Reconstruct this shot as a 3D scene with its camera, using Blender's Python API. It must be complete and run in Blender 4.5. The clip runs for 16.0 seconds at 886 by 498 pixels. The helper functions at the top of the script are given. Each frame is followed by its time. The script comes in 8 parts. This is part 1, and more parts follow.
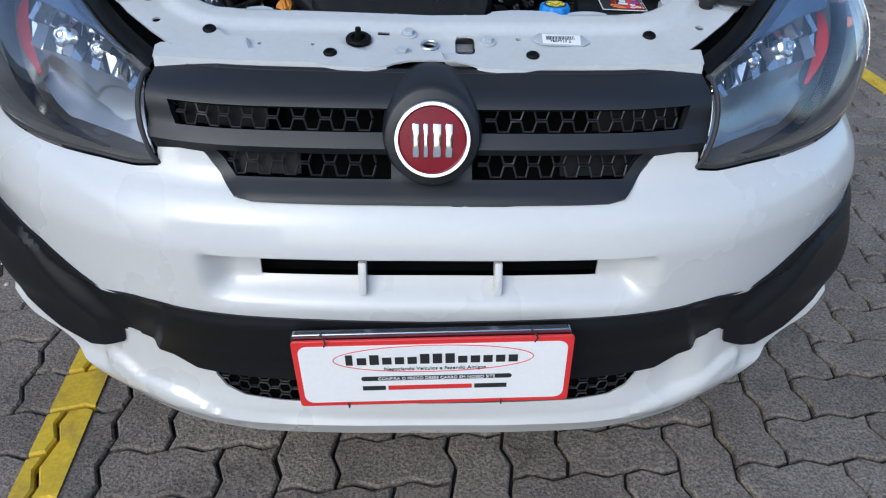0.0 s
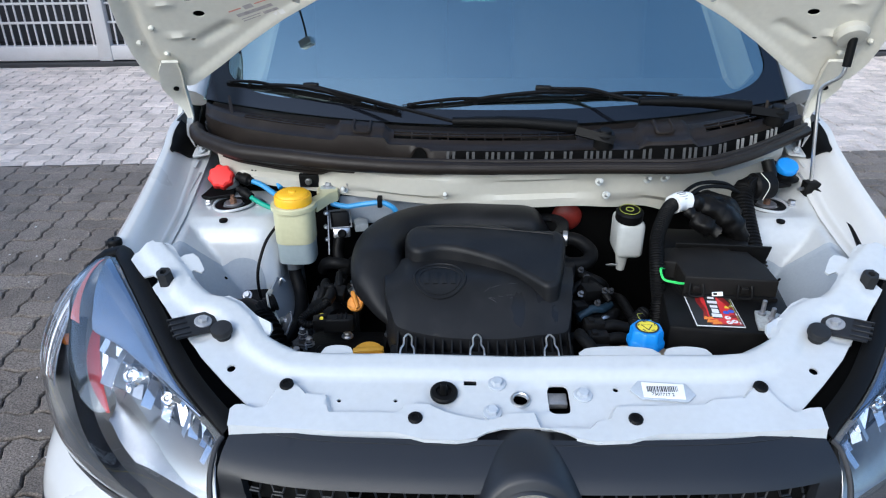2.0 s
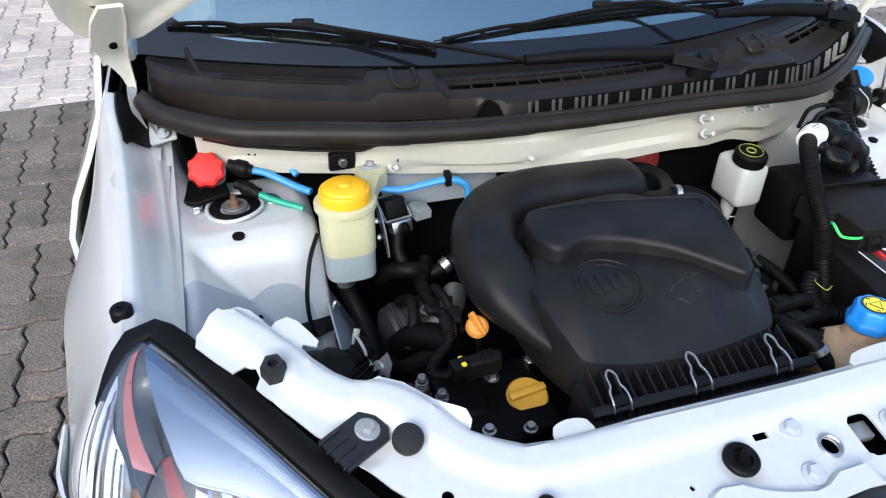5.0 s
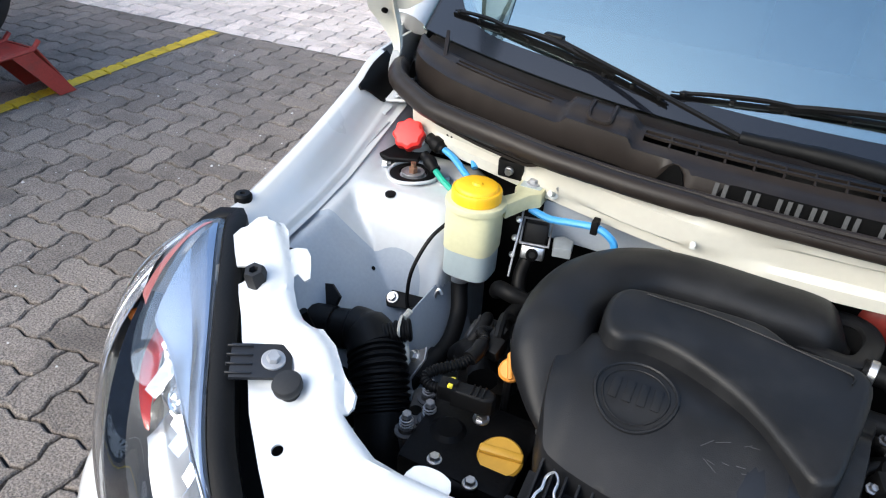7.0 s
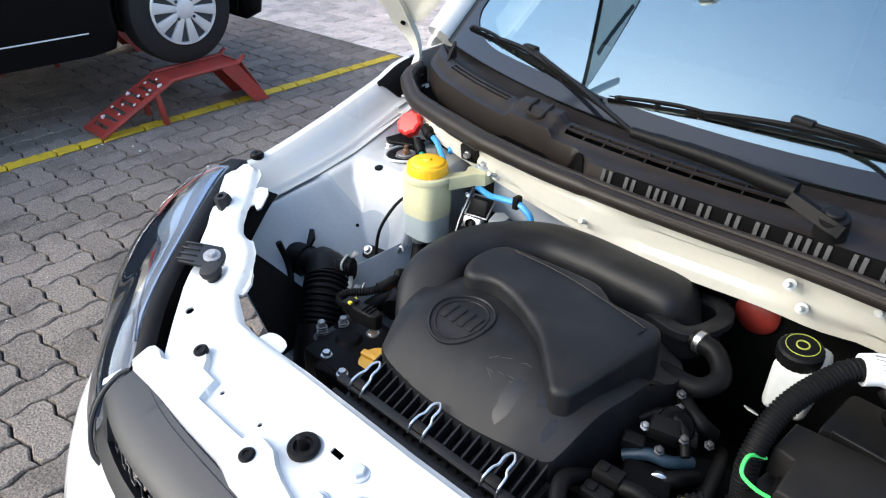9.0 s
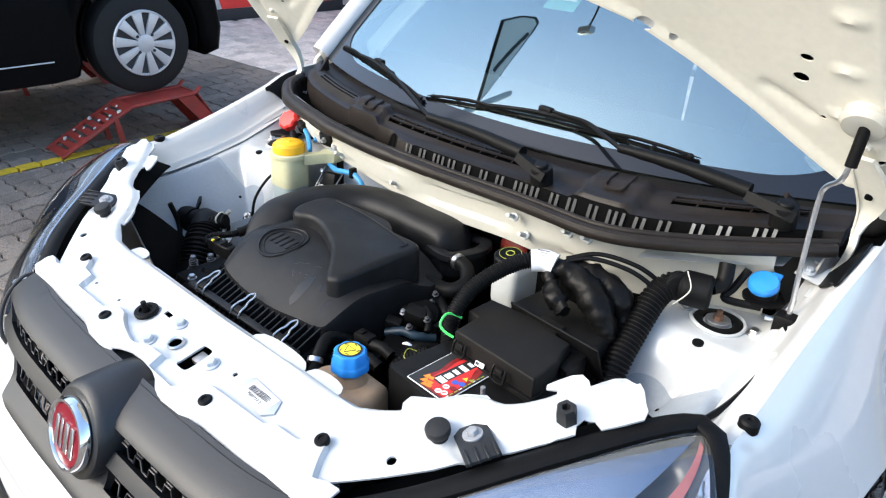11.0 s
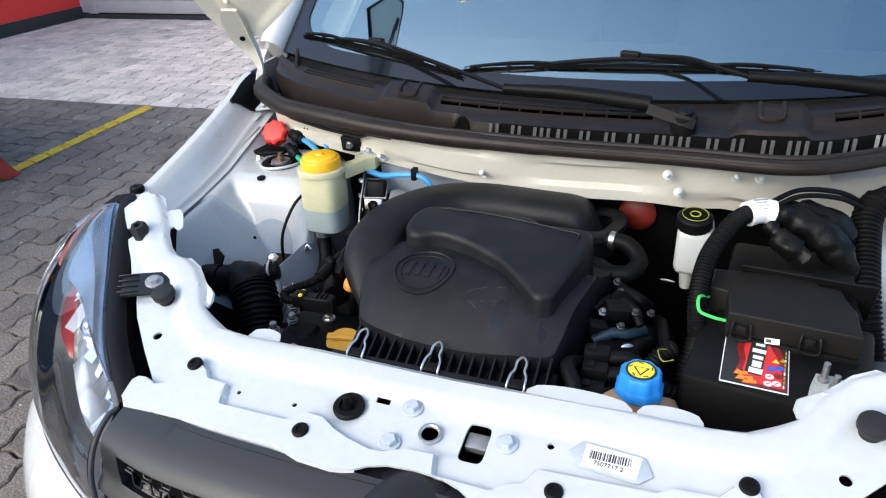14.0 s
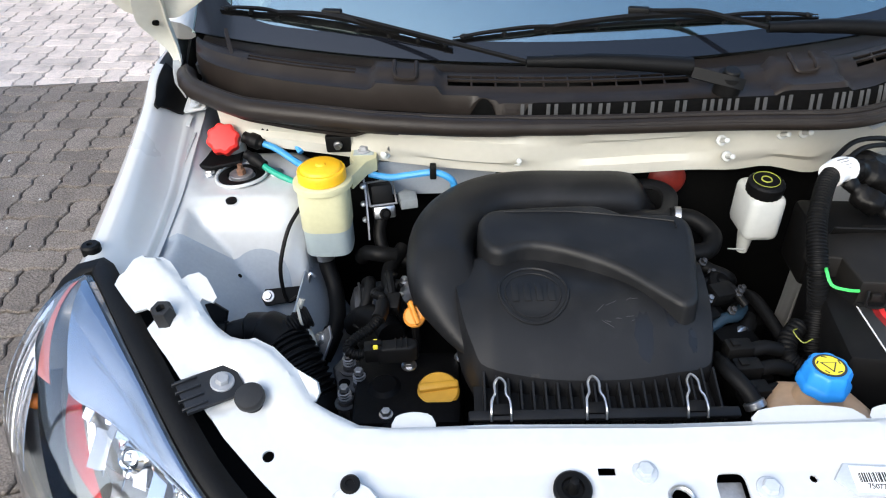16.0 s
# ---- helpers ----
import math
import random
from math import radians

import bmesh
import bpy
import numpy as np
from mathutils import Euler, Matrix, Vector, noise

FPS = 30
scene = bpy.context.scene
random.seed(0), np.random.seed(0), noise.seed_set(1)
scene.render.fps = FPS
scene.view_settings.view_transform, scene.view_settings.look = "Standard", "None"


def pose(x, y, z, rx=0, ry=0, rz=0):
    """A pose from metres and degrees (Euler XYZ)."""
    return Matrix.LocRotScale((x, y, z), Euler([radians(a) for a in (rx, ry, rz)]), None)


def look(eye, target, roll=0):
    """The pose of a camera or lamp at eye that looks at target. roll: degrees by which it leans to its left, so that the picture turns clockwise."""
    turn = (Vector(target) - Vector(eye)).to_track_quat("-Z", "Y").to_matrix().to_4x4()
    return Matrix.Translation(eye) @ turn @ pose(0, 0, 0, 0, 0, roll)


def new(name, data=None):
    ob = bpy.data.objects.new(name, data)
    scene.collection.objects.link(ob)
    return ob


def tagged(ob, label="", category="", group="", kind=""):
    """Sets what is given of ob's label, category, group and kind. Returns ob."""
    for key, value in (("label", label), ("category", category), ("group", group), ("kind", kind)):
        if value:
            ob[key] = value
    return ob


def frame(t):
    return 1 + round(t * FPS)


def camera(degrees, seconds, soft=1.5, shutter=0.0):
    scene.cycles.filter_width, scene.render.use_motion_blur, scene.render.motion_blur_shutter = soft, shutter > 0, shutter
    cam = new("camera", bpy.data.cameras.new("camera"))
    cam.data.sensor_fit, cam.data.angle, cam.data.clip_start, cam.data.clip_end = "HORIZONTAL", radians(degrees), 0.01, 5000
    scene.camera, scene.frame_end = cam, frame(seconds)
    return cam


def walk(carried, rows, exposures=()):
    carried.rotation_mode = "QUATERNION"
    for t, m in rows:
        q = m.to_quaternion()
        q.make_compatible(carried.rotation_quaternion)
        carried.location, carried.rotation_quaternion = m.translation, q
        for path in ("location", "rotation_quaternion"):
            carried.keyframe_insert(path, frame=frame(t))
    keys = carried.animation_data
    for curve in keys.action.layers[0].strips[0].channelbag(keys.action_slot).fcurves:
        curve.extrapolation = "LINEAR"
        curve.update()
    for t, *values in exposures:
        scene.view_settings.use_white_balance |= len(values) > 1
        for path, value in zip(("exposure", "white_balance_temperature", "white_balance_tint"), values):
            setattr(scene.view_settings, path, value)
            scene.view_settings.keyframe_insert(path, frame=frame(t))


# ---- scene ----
from mathutils import geometry

cam = camera(64.5, 16.0, soft=1.15)
PATH = [
    (0, (-0.017, -0.835, 1.223), (0.052, 0.792, 0.063), 1.7),
    (0.5, (-0.026, -0.922, 1.4), (0.005, 0.746, 0.296), 0.8),
    (1, (-0.042, -0.899, 1.485), (-0.046, 0.823, 0.469), -0.3),
    (1.5, (-0.065, -0.803, 1.509), (-0.078, 0.974, 0.591), -0.3),
    (2, (-0.092, -0.594, 1.47), (-0.123, 1.199, 0.584), -0.3),
    (2.5, (-0.114, -0.437, 1.45), (-0.187, 1.335, 0.526), -1.3),
    (3, (-0.215, -0.36, 1.426), (-0.286, 1.378, 0.438), -2.1),
    (3.2, (-0.285, -0.331, 1.425), (-0.261, 1.399, 0.421), -2.3),
    (5.3, (-0.532, -0.16, 1.445), (-0.023, 1.4, 0.303), 1.0),
    (5.5, (-0.464, -0.146, 1.436), (-0.14, 1.457, 0.285), 0.4),
    (6, (-0.285, -0.125, 1.411), (-0.385, 1.492, 0.237), 4.5),
    (6.5, (-0.19, -0.127, 1.42), (-0.589, 1.469, 0.283), 5.1),
    (7, (-0.091, -0.154, 1.419), (-0.767, 1.388, 0.34), 4.5),
    (7.5, (0.043, -0.114, 1.429), (-0.853, 1.31, 0.348), 4.3),
    (8, (0.185, -0.07, 1.425), (-0.894, 1.22, 0.342), 4.1),
    (8.5, (0.275, -0.081, 1.436), (-0.899, 1.125, 0.356), 1.0),
    (9, (0.368, -0.135, 1.455), (-0.794, 1.13, 0.432), 1.4),
    (9.5, (0.487, -0.214, 1.453), (-0.665, 1.1, 0.478), 3.2),
    (10, (0.631, -0.238, 1.472), (-0.508, 1.106, 0.524), 3.5),
    (10.2, (0.706, -0.227, 1.475), (-0.456, 1.11, 0.546), 3.2),
    (12.3, (0.871, -0.287, 1.466), (-0.25, 1.128, 0.604), 1.1),
    (12.5, (0.798, -0.329, 1.461), (-0.268, 1.125, 0.595), -0.0),
    (13, (0.618, -0.403, 1.433), (-0.307, 1.112, 0.513), -1.6),
    (13.5, (0.423, -0.408, 1.415), (-0.386, 1.148, 0.453), -2.6),
    (14, (0.228, -0.369, 1.414), (-0.413, 1.267, 0.459), -2.7),
    (14.5, (0.058, -0.395, 1.406), (-0.225, 1.333, 0.439), -0.6),
    (15, (-0.028, -0.34, 1.384), (-0.088, 1.359, 0.33), 0.2),
    (15.3, (-0.063, -0.281, 1.442), (-0.108, 1.339, 0.270), -0.2),
    (15.5, (-0.105, -0.285, 1.448), (-0.194, 1.362, 0.317), 0.1),
    (16, (-0.218, -0.253, 1.45), (-0.235, 1.392, 0.312), -1.5),
]
walk(cam, [(t, look(eye, target, roll)) for t, eye, target, roll in PATH], exposures=[
    (0.0, -0.03, 5500, 4), (0.5, -0.11, 5450, 4), (1.0, -0.09, 5450, 4), (1.5, 0.09, 5450, 4), (2.0, 0.43, 5480, 4), (2.5, 0.68, 5530, 4), (3.2, 0.85, 5730, 4), (5.3, 0.72, 5850, 5), (6.0, 0.86, 5850, 5), (7.0, 1.09, 6050, 5), (8.5, 1.17, 6100, 5), (10.0, 1.23, 6200, 5),
    (12.5, 0.92, 6200, 5), (13.5, 0.80, 6050, 5), (14.5, 0.78, 6050, 5), (15.3, 0.72, 6050, 5), (16.0, 0.95, 6100, 5)])

# ---- world and sun ----
world = bpy.data.worlds.new("sky")
scene.world = world
world.use_nodes = True
wn = world.node_tree.nodes
sky = wn.new("ShaderNodeTexSky")
sky.sky_type = "NISHITA"
sky.sun_disc = False
sky.sun_elevation = radians(34)
sky.sun_rotation = radians(212)
sky.dust_density = 3.0
world.node_tree.links.new(sky.outputs["Color"], wn["Background"].inputs["Color"])
wn["Background"].inputs["Strength"].default_value = 0.250
sun_data = bpy.data.lights.new("sun", "SUN")
sun_data.energy = 0.30
sun_data.angle = radians(24)
sun_data.color = (1.0, 0.97, 0.93)
sun = new("sun", sun_data)
sun.matrix_world = look((-3.2, -4.6, 4.5), (0, 0.5, 0.5))


# ---- materials ----
def mat(name, base, rough=0.5, metal=0.0, vary=0.12, scale=6.0, fine=120.0, bump=0.0, coat=0.0, spec=0.5, dirt=None, dirt_amount=0.0, relief=0.002, island=0.0, thing_random=0.0):
    m = bpy.data.materials.new(name)
    m.use_nodes = True
    n, l = m.node_tree.nodes, m.node_tree.links
    p = n["Principled BSDF"]
    geo = n.new("ShaderNodeNewGeometry")
    big = n.new("ShaderNodeTexNoise")
    big.inputs["Scale"].default_value = scale
    big.inputs["Detail"].default_value = 5
    small = n.new("ShaderNodeTexNoise")
    small.inputs["Scale"].default_value = fine
    small.inputs["Detail"].default_value = 3
    l.new(geo.outputs["Position"], big.inputs["Vector"])
    l.new(geo.outputs["Position"], small.inputs["Vector"])
    add = n.new("ShaderNodeMath")
    add.operation = "ADD"
    l.new(big.outputs["Fac"], add.inputs[0])
    l.new(small.outputs["Fac"], add.inputs[1])
    last = add.outputs[0]
    for amount, socket in ((island, "island"), (thing_random, "object")):
        if amount:
            if socket == "island":
                src = geo.outputs["Random Per Island"]
            else:
                src = n.new("ShaderNodeObjectInfo").outputs["Random"]
            mul = n.new("ShaderNodeMath")
            mul.operation = "MULTIPLY_ADD"
            mul.inputs[1].default_value = amount
            l.new(src, mul.inputs[0])
            l.new(last, mul.inputs[2])
            last = mul.outputs[0]
    rng = n.new("ShaderNodeMapRange")
    top = 1.35 + island + thing_random
    rng.inputs["From Min"].default_value = 0.65
    rng.inputs["From Max"].default_value = top
    rng.inputs["To Min"].default_value = 1 - vary
    rng.inputs["To Max"].default_value = 1 + vary
    l.new(last, rng.inputs["Value"])
    mix = n.new("ShaderNodeMix")
    mix.data_type = "RGBA"
    mix.blend_type = "MULTIPLY"
    mix.inputs["Factor"].default_value = 1
    mix.inputs["A"].default_value = (*base, 1)
    l.new(rng.outputs["Result"], mix.inputs["B"])
    col = mix.outputs["Result"]
    if dirt:
        ramp = n.new("ShaderNodeMapRange")
        ramp.inputs["From Min"].default_value = 0.5
        ramp.inputs["From Max"].default_value = 0.75
        ramp.inputs["To Max"].default_value = dirt_amount
        stain = n.new("ShaderNodeTexNoise")
        stain.inputs["Scale"].default_value = scale * 2.3
        stain.inputs["Detail"].default_value = 8
        l.new(geo.outputs["Position"], stain.inputs["Vector"])
        l.new(stain.outputs["Fac"], ramp.inputs["Value"])
        mix2 = n.new("ShaderNodeMix")
        mix2.data_type = "RGBA"
        l.new(ramp.outputs["Result"], mix2.inputs["Factor"])
        l.new(col, mix2.inputs["A"])
        mix2.inputs["B"].default_value = (*dirt, 1)
        col = mix2.outputs["Result"]
    l.new(col, p.inputs["Base Color"])
    rr = n.new("ShaderNodeMapRange")
    rr.inputs["To Min"].default_value = max(rough - 0.08, 0.02)
    rr.inputs["To Max"].default_value = min(rough + 0.08, 1)
    l.new(big.outputs["Fac"], rr.inputs["Value"])
    l.new(rr.outputs["Result"], p.inputs["Roughness"])
    p.inputs["Metallic"].default_value = metal
    p.inputs["Specular IOR Level"].default_value = spec
    p.inputs["Coat Weight"].default_value = coat
    p.inputs["Coat Roughness"].default_value = 0.05
    if bump:
        b = n.new("ShaderNodeBump")
        b.inputs["Strength"].default_value = bump
        b.inputs["Distance"].default_value = relief
        l.new(small.outputs["Fac"], b.inputs["Height"])
        l.new(b.outputs["Normal"], p.inputs["Normal"])
    return m


def clear(name, tint, rough=0.02, ior=1.5):
    m = bpy.data.materials.new(name)
    m.use_nodes = True
    p = m.node_tree.nodes["Principled BSDF"]
    p.inputs["Base Color"].default_value = (*tint, 1)
    p.inputs["Roughness"].default_value = rough
    p.inputs["IOR"].default_value = ior
    p.inputs["Transmission Weight"].default_value = 1
    return m


WHITE = mat("white_paint", (0.565, 0.565, 0.56), 0.28, vary=0.02, scale=3, fine=60, coat=0.8)
BAY = mat("bay_paint", (0.495, 0.51, 0.52), 0.36, vary=0.05, scale=9, fine=90, coat=0.7, dirt=(0.45, 0.43, 0.40), dirt_amount=0.18)
APRON = mat("apron_grey", (0.31, 0.345, 0.39), 0.5, vary=0.06, scale=8, fine=200, bump=0.05)
# Same cream as the firewall, lightened here to brighten the bonnet's shaded underside.
CREAM_LIFTED = mat("cream_primer_lifted", (0.66, 0.635, 0.55), 0.5, vary=0.05, scale=5, fine=80, coat=0.2)
HINGE_STEEL = mat("hinge_steel", (0.30, 0.30, 0.29), 0.45, metal=0.6, vary=0.2, scale=30)
NOTE = mat("faded_notice", (0.72, 0.70, 0.66), 0.5, vary=0.03)
NOTE_RED = mat("faded_red_print", (0.60, 0.28, 0.22), 0.5, vary=0.1, scale=60)
NOTE_GREY = mat("faded_grey_print", (0.38, 0.35, 0.34), 0.5, vary=0.2, scale=120)
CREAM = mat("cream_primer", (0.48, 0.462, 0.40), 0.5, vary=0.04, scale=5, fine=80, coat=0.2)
PLASTIC = mat("black_plastic", (0.0048, 0.0047, 0.0048), 0.5, vary=0.25, scale=14, fine=700, bump=0.12, dirt=(0.014, 0.0135, 0.013), dirt_amount=0.25, spec=0.15)
FUSE = mat("fuse_box_plastic", (0.0099, 0.0091, 0.0085), 0.55, vary=0.2, scale=12, fine=800, bump=0.15, dirt=(0.022, 0.020, 0.018), dirt_amount=0.3, spec=0.15)
COVER = mat("engine_cover_plastic", (0.0088, 0.0091, 0.0101), 0.45, vary=0.3, scale=10, fine=900, bump=0.15, dirt=(0.027, 0.027, 0.028), dirt_amount=0.35, spec=0.20)
DAMP = mat("damp_plastic", (0.009, 0.0095, 0.011), 0.25, vary=0.2, scale=20, fine=400, spec=0.3)
SCUFF = mat("scuffed_plastic", (0.09, 0.09, 0.092), 0.6, vary=0.3, scale=60, fine=400)
GRILLE = mat("grille_plastic", (0.0092, 0.0102, 0.0132), 0.46, vary=0.12, scale=8, fine=900, bump=0.1)
BAND = mat("bumper_moulding", (0.0075, 0.0080, 0.0095), 0.42, vary=0.15, scale=7, fine=800, bump=0.1, spec=0.25)
COWL = mat("cowl_plastic", (0.0161, 0.0127, 0.0109), 0.42, vary=0.25, scale=9, fine=600, bump=0.12, dirt=(0.040, 0.034, 0.029), dirt_amount=0.3, spec=0.2)
SLOT_LIT = mat("slot_lit_grey", (0.040, 0.040, 0.040), 0.6, vary=0.3, scale=30, fine=300)
CLEARGREY = mat("pale_grey_plastic", (0.20, 0.22, 0.235), 0.5, vary=0.1, scale=30)
WRAP = mat("glossy_tape", (0.0040, 0.0038, 0.0038), 0.40, vary=0.3, scale=30, fine=150, bump=0.3, spec=0.14)
SLOT_LIT_PALE = mat("slot_lit_pale", (0.16, 0.16, 0.155), 0.6, vary=0.35, scale=30, fine=300)
RUBBER = mat("rubber", (0.0034, 0.0034, 0.0036), 0.52, spec=0.14, vary=0.3, scale=20, fine=300, bump=0.08)
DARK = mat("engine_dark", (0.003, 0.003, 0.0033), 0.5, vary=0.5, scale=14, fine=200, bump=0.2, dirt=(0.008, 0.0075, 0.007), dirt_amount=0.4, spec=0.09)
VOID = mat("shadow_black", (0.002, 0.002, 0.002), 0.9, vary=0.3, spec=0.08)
SEAM = mat("seam_sealer", (0.297, 0.3059, 0.312), 0.6, vary=0.2, scale=40, fine=300)
PAINTED = mat("painted_bolt", (0.40, 0.43, 0.47), 0.45, vary=0.08, scale=40, fine=300)
STOP = mat("stop_rubber", (0.017, 0.0175, 0.019), 0.55, vary=0.15, scale=30, fine=400, bump=0.08, spec=0.25)
GREYBOLT = mat("grey_bolt", (0.30, 0.31, 0.33), 0.5, metal=0.2, vary=0.1, scale=60)
STEEL = mat("zinc_steel", (0.55, 0.55, 0.56), 0.35, metal=1.0, vary=0.15, scale=40, fine=300)
CHROME = mat("chrome", (0.85, 0.85, 0.86), 0.06, metal=1.0, vary=0.02)
REFLECTOR = mat("lamp_reflector", (0.55, 0.56, 0.60), 0.1, metal=1.0, vary=0.04, scale=30)
ALU = mat("cast_aluminium", (0.32, 0.32, 0.33), 0.5, metal=0.8, vary=0.25, scale=20, fine=150, bump=0.2)
ALU_DARK = mat("dark_casting", (0.055, 0.055, 0.058), 0.5, metal=0.5, vary=0.3, scale=25, fine=180, bump=0.25)
CLEAR = clear("lamp_lens", (0.98, 0.985, 0.99), 0.003, 1.55)
GLASS = clear("windscreen_glass", (0.45, 0.60, 0.58), 0.0, 3.1)
GLASS.node_tree.nodes["Principled BSDF"].inputs["Specular Tint"].default_value = (0.80, 0.97, 1.0, 1)
FRIT = mat("ceramic_black", (0.006, 0.007, 0.010), 0.06, vary=0.1)
BEZEL = mat("lamp_bezel", (0.060, 0.062, 0.066), 0.30, vary=0.1)
BEZEL_LIGHT = mat("lamp_bezel_silver", (0.29, 0.325, 0.385), 0.25, metal=1.0, vary=0.06)
SHIELD = mat("dark_chrome", (0.36, 0.37, 0.39), 0.32, metal=1.0, vary=0.10, scale=25)
SILVER = mat("lamp_silver", (0.50, 0.50, 0.52), 0.22, metal=0.9, vary=0.06)
RED_LENS = mat("red_marker", (0.36, 0.030, 0.030), 0.25, vary=0.05, coat=0.2)
PINK_LENS = mat("dull_pink", (0.34, 0.13, 0.13), 0.3, metal=0.2, vary=0.1, scale=30)
AMBER = mat("amber_bulb", (0.75, 0.22, 0.03), 0.25, vary=0.05, coat=0.5)
ENAMEL = mat("red_enamel", (0.17, 0.004, 0.014), 0.3, vary=0.12, scale=40, coat=0.15, spec=0.2)
REDCAP = mat("red_cap", (0.75, 0.03, 0.025), 0.45, vary=0.05)
SHELL_YELLOW = mat("canopy_yellow", (0.75, 0.42, 0.02), 0.5, vary=0.06, scale=0.7)
DARKGLASS = mat("shop_glass", (0.03, 0.035, 0.04), 0.15, vary=0.2, scale=0.5)
YELLOWCAP = mat("yellow_cap", (0.85, 0.46, 0.01), 0.45, vary=0.05)
OILCAP = mat("ochre_cap", (0.55, 0.30, 0.03), 0.45, vary=0.08)
ORANGE = mat("orange_plastic", (0.70, 0.28, 0.04), 0.5, vary=0.08)
BLUECAP = mat("blue_cap", (0.03, 0.24, 0.68), 0.42, vary=0.05)
BLUEHOSE = mat("blue_hose", (0.05, 0.26, 0.55), 0.45, vary=0.08)
BLUEHOSE_DARK = mat("dull_blue_hose", (0.012, 0.028, 0.045), 0.45, vary=0.15)
GREENHOSE = mat("green_hose", (0.02, 0.30, 0.20), 0.45, vary=0.08)
GREENWIRE = mat("green_wire", (0.08, 0.60, 0.12), 0.4, vary=0.05)
RESERVOIR = mat("translucent_reservoir", (0.504, 0.4872, 0.306), 0.35, vary=0.06, scale=12)
FLUID = mat("fluid_level", (0.3182, 0.3696, 0.3784), 0.35, vary=0.06, scale=12)
MILK = mat("milky_plastic", (0.44, 0.45, 0.435), 0.4, vary=0.05)
TAN = mat("tan_tank", (0.42, 0.28, 0.17), 0.45, vary=0.1, scale=18)
LABEL = mat("white_label", (0.78, 0.78, 0.78), 0.5, vary=0.03)
INK = mat("black_ink", (0.02, 0.02, 0.02), 0.5, vary=0.05)
RED_INK = mat("red_ink", (0.62, 0.03, 0.03), 0.45, vary=0.05)
ORANGE_INK = mat("orange_ink", (0.80, 0.25, 0.03), 0.45, vary=0.1)
YELLOW_INK = mat("yellow_ink", (0.80, 0.66, 0.04), 0.45, vary=0.05)
DEEP_RED_INK = mat("deep_red_ink", (0.22, 0.012, 0.012), 0.45, vary=0.3, scale=60)
GREY_INK = mat("grey_ink", (0.20, 0.20, 0.20), 0.5, vary=0.05)
LEAD = mat("oxidised_lead", (0.42, 0.43, 0.42), 0.6, metal=0.3, vary=0.25, scale=60, fine=300, bump=0.2)
BLUE_INK = mat("blue_ink", (0.05, 0.10, 0.50), 0.45, vary=0.05)
OLIVE_INK = mat("olive_ink", (0.30, 0.32, 0.05), 0.45, vary=0.05)
GREEN_INK = mat("sticker_green", (0.16, 0.42, 0.36), 0.45, vary=0.05)


def paver_mat(name, base, spread, source):
    """Weathered concrete: pitted, speckled with aggregate, each paver of its own tone."""
    m = mat(name, base, 0.9, vary=0.30, scale=2.2, fine=26, **{source: 0.9}, dirt=tuple(c * 0.45 for c in base), dirt_amount=0.75)
    n, l = m.node_tree.nodes, m.node_tree.links
    p = n["Principled BSDF"]
    col = p.inputs["Base Color"].links[0].from_socket
    geo = n.new("ShaderNodeNewGeometry")
    grain = n.new("ShaderNodeTexNoise")
    grain.inputs["Scale"].default_value = 170
    grain.inputs["Detail"].default_value = 4
    grain.inputs["Roughness"].default_value = 0.7
    pits = n.new("ShaderNodeTexVoronoi")
    pits.inputs["Scale"].default_value = 95
    for node in (grain, pits):
        l.new(geo.outputs["Position"], node.inputs["Vector"])
    tone = n.new("ShaderNodeMapRange")
    tone.inputs["From Min"].default_value = 0.36
    tone.inputs["From Max"].default_value = 0.64
    tone.inputs["To Min"].default_value = 1 - spread
    tone.inputs["To Max"].default_value = 1 + spread
    l.new(grain.outputs["Fac"], tone.inputs["Value"])
    mix = n.new("ShaderNodeMix")
    mix.data_type = "RGBA"
    mix.blend_type = "MULTIPLY"
    mix.inputs["Factor"].default_value = 1
    l.new(col, mix.inputs["A"])
    l.new(tone.outputs["Result"], mix.inputs["B"])
    l.new(mix.outputs["Result"], p.inputs["Base Color"])
    add = n.new("ShaderNodeMath")
    add.operation = "MULTIPLY_ADD"
    add.inputs[1].default_value = 0.6
    l.new(pits.outputs["Distance"], add.inputs[0])
    l.new(grain.outputs["Fac"], add.inputs[2])
    b = n.new("ShaderNodeBump")
    b.inputs["Strength"].default_value = 0.9
    b.inputs["Distance"].default_value = 0.006
    l.new(add.outputs[0], b.inputs["Height"])
    l.new(b.outputs["Normal"], p.inputs["Normal"])
    return m


PAVER = paver_mat("dark_paver", (0.212, 0.178, 0.147), 0.55, "island")
PAVER_NEAR = paver_mat("dark_paver_near", (0.212, 0.178, 0.147), 0.55, "thing_random")
# Light pavers, their tone raised and warmed to paint sunshine on the forecourt.
PAVER_LIGHT = paver_mat("light_paver", (0.68, 0.585, 0.51), 0.25, "island")
PAVER_LIGHT_NEAR = paver_mat("light_paver_near", (0.68, 0.585, 0.51), 0.25, "thing_random")
JOINT = mat("joint_sand", (0.014, 0.013, 0.012), 0.95, vary=0.4, scale=5, fine=150, bump=0.5)
LINE = mat("yellow_road_paint", (0.62, 0.42, 0.02), 0.7, vary=0.22, scale=5, fine=110, bump=0.3, dirt=(0.20, 0.15, 0.05), dirt_amount=0.6)
GRIT = mat("pale_grit", (0.62, 0.60, 0.56), 0.8, vary=0.2, scale=30, fine=200)
STREET = mat("street_concrete", (0.36, 0.35, 0.33), 0.85, vary=0.2, scale=0.6, fine=40, bump=0.4)
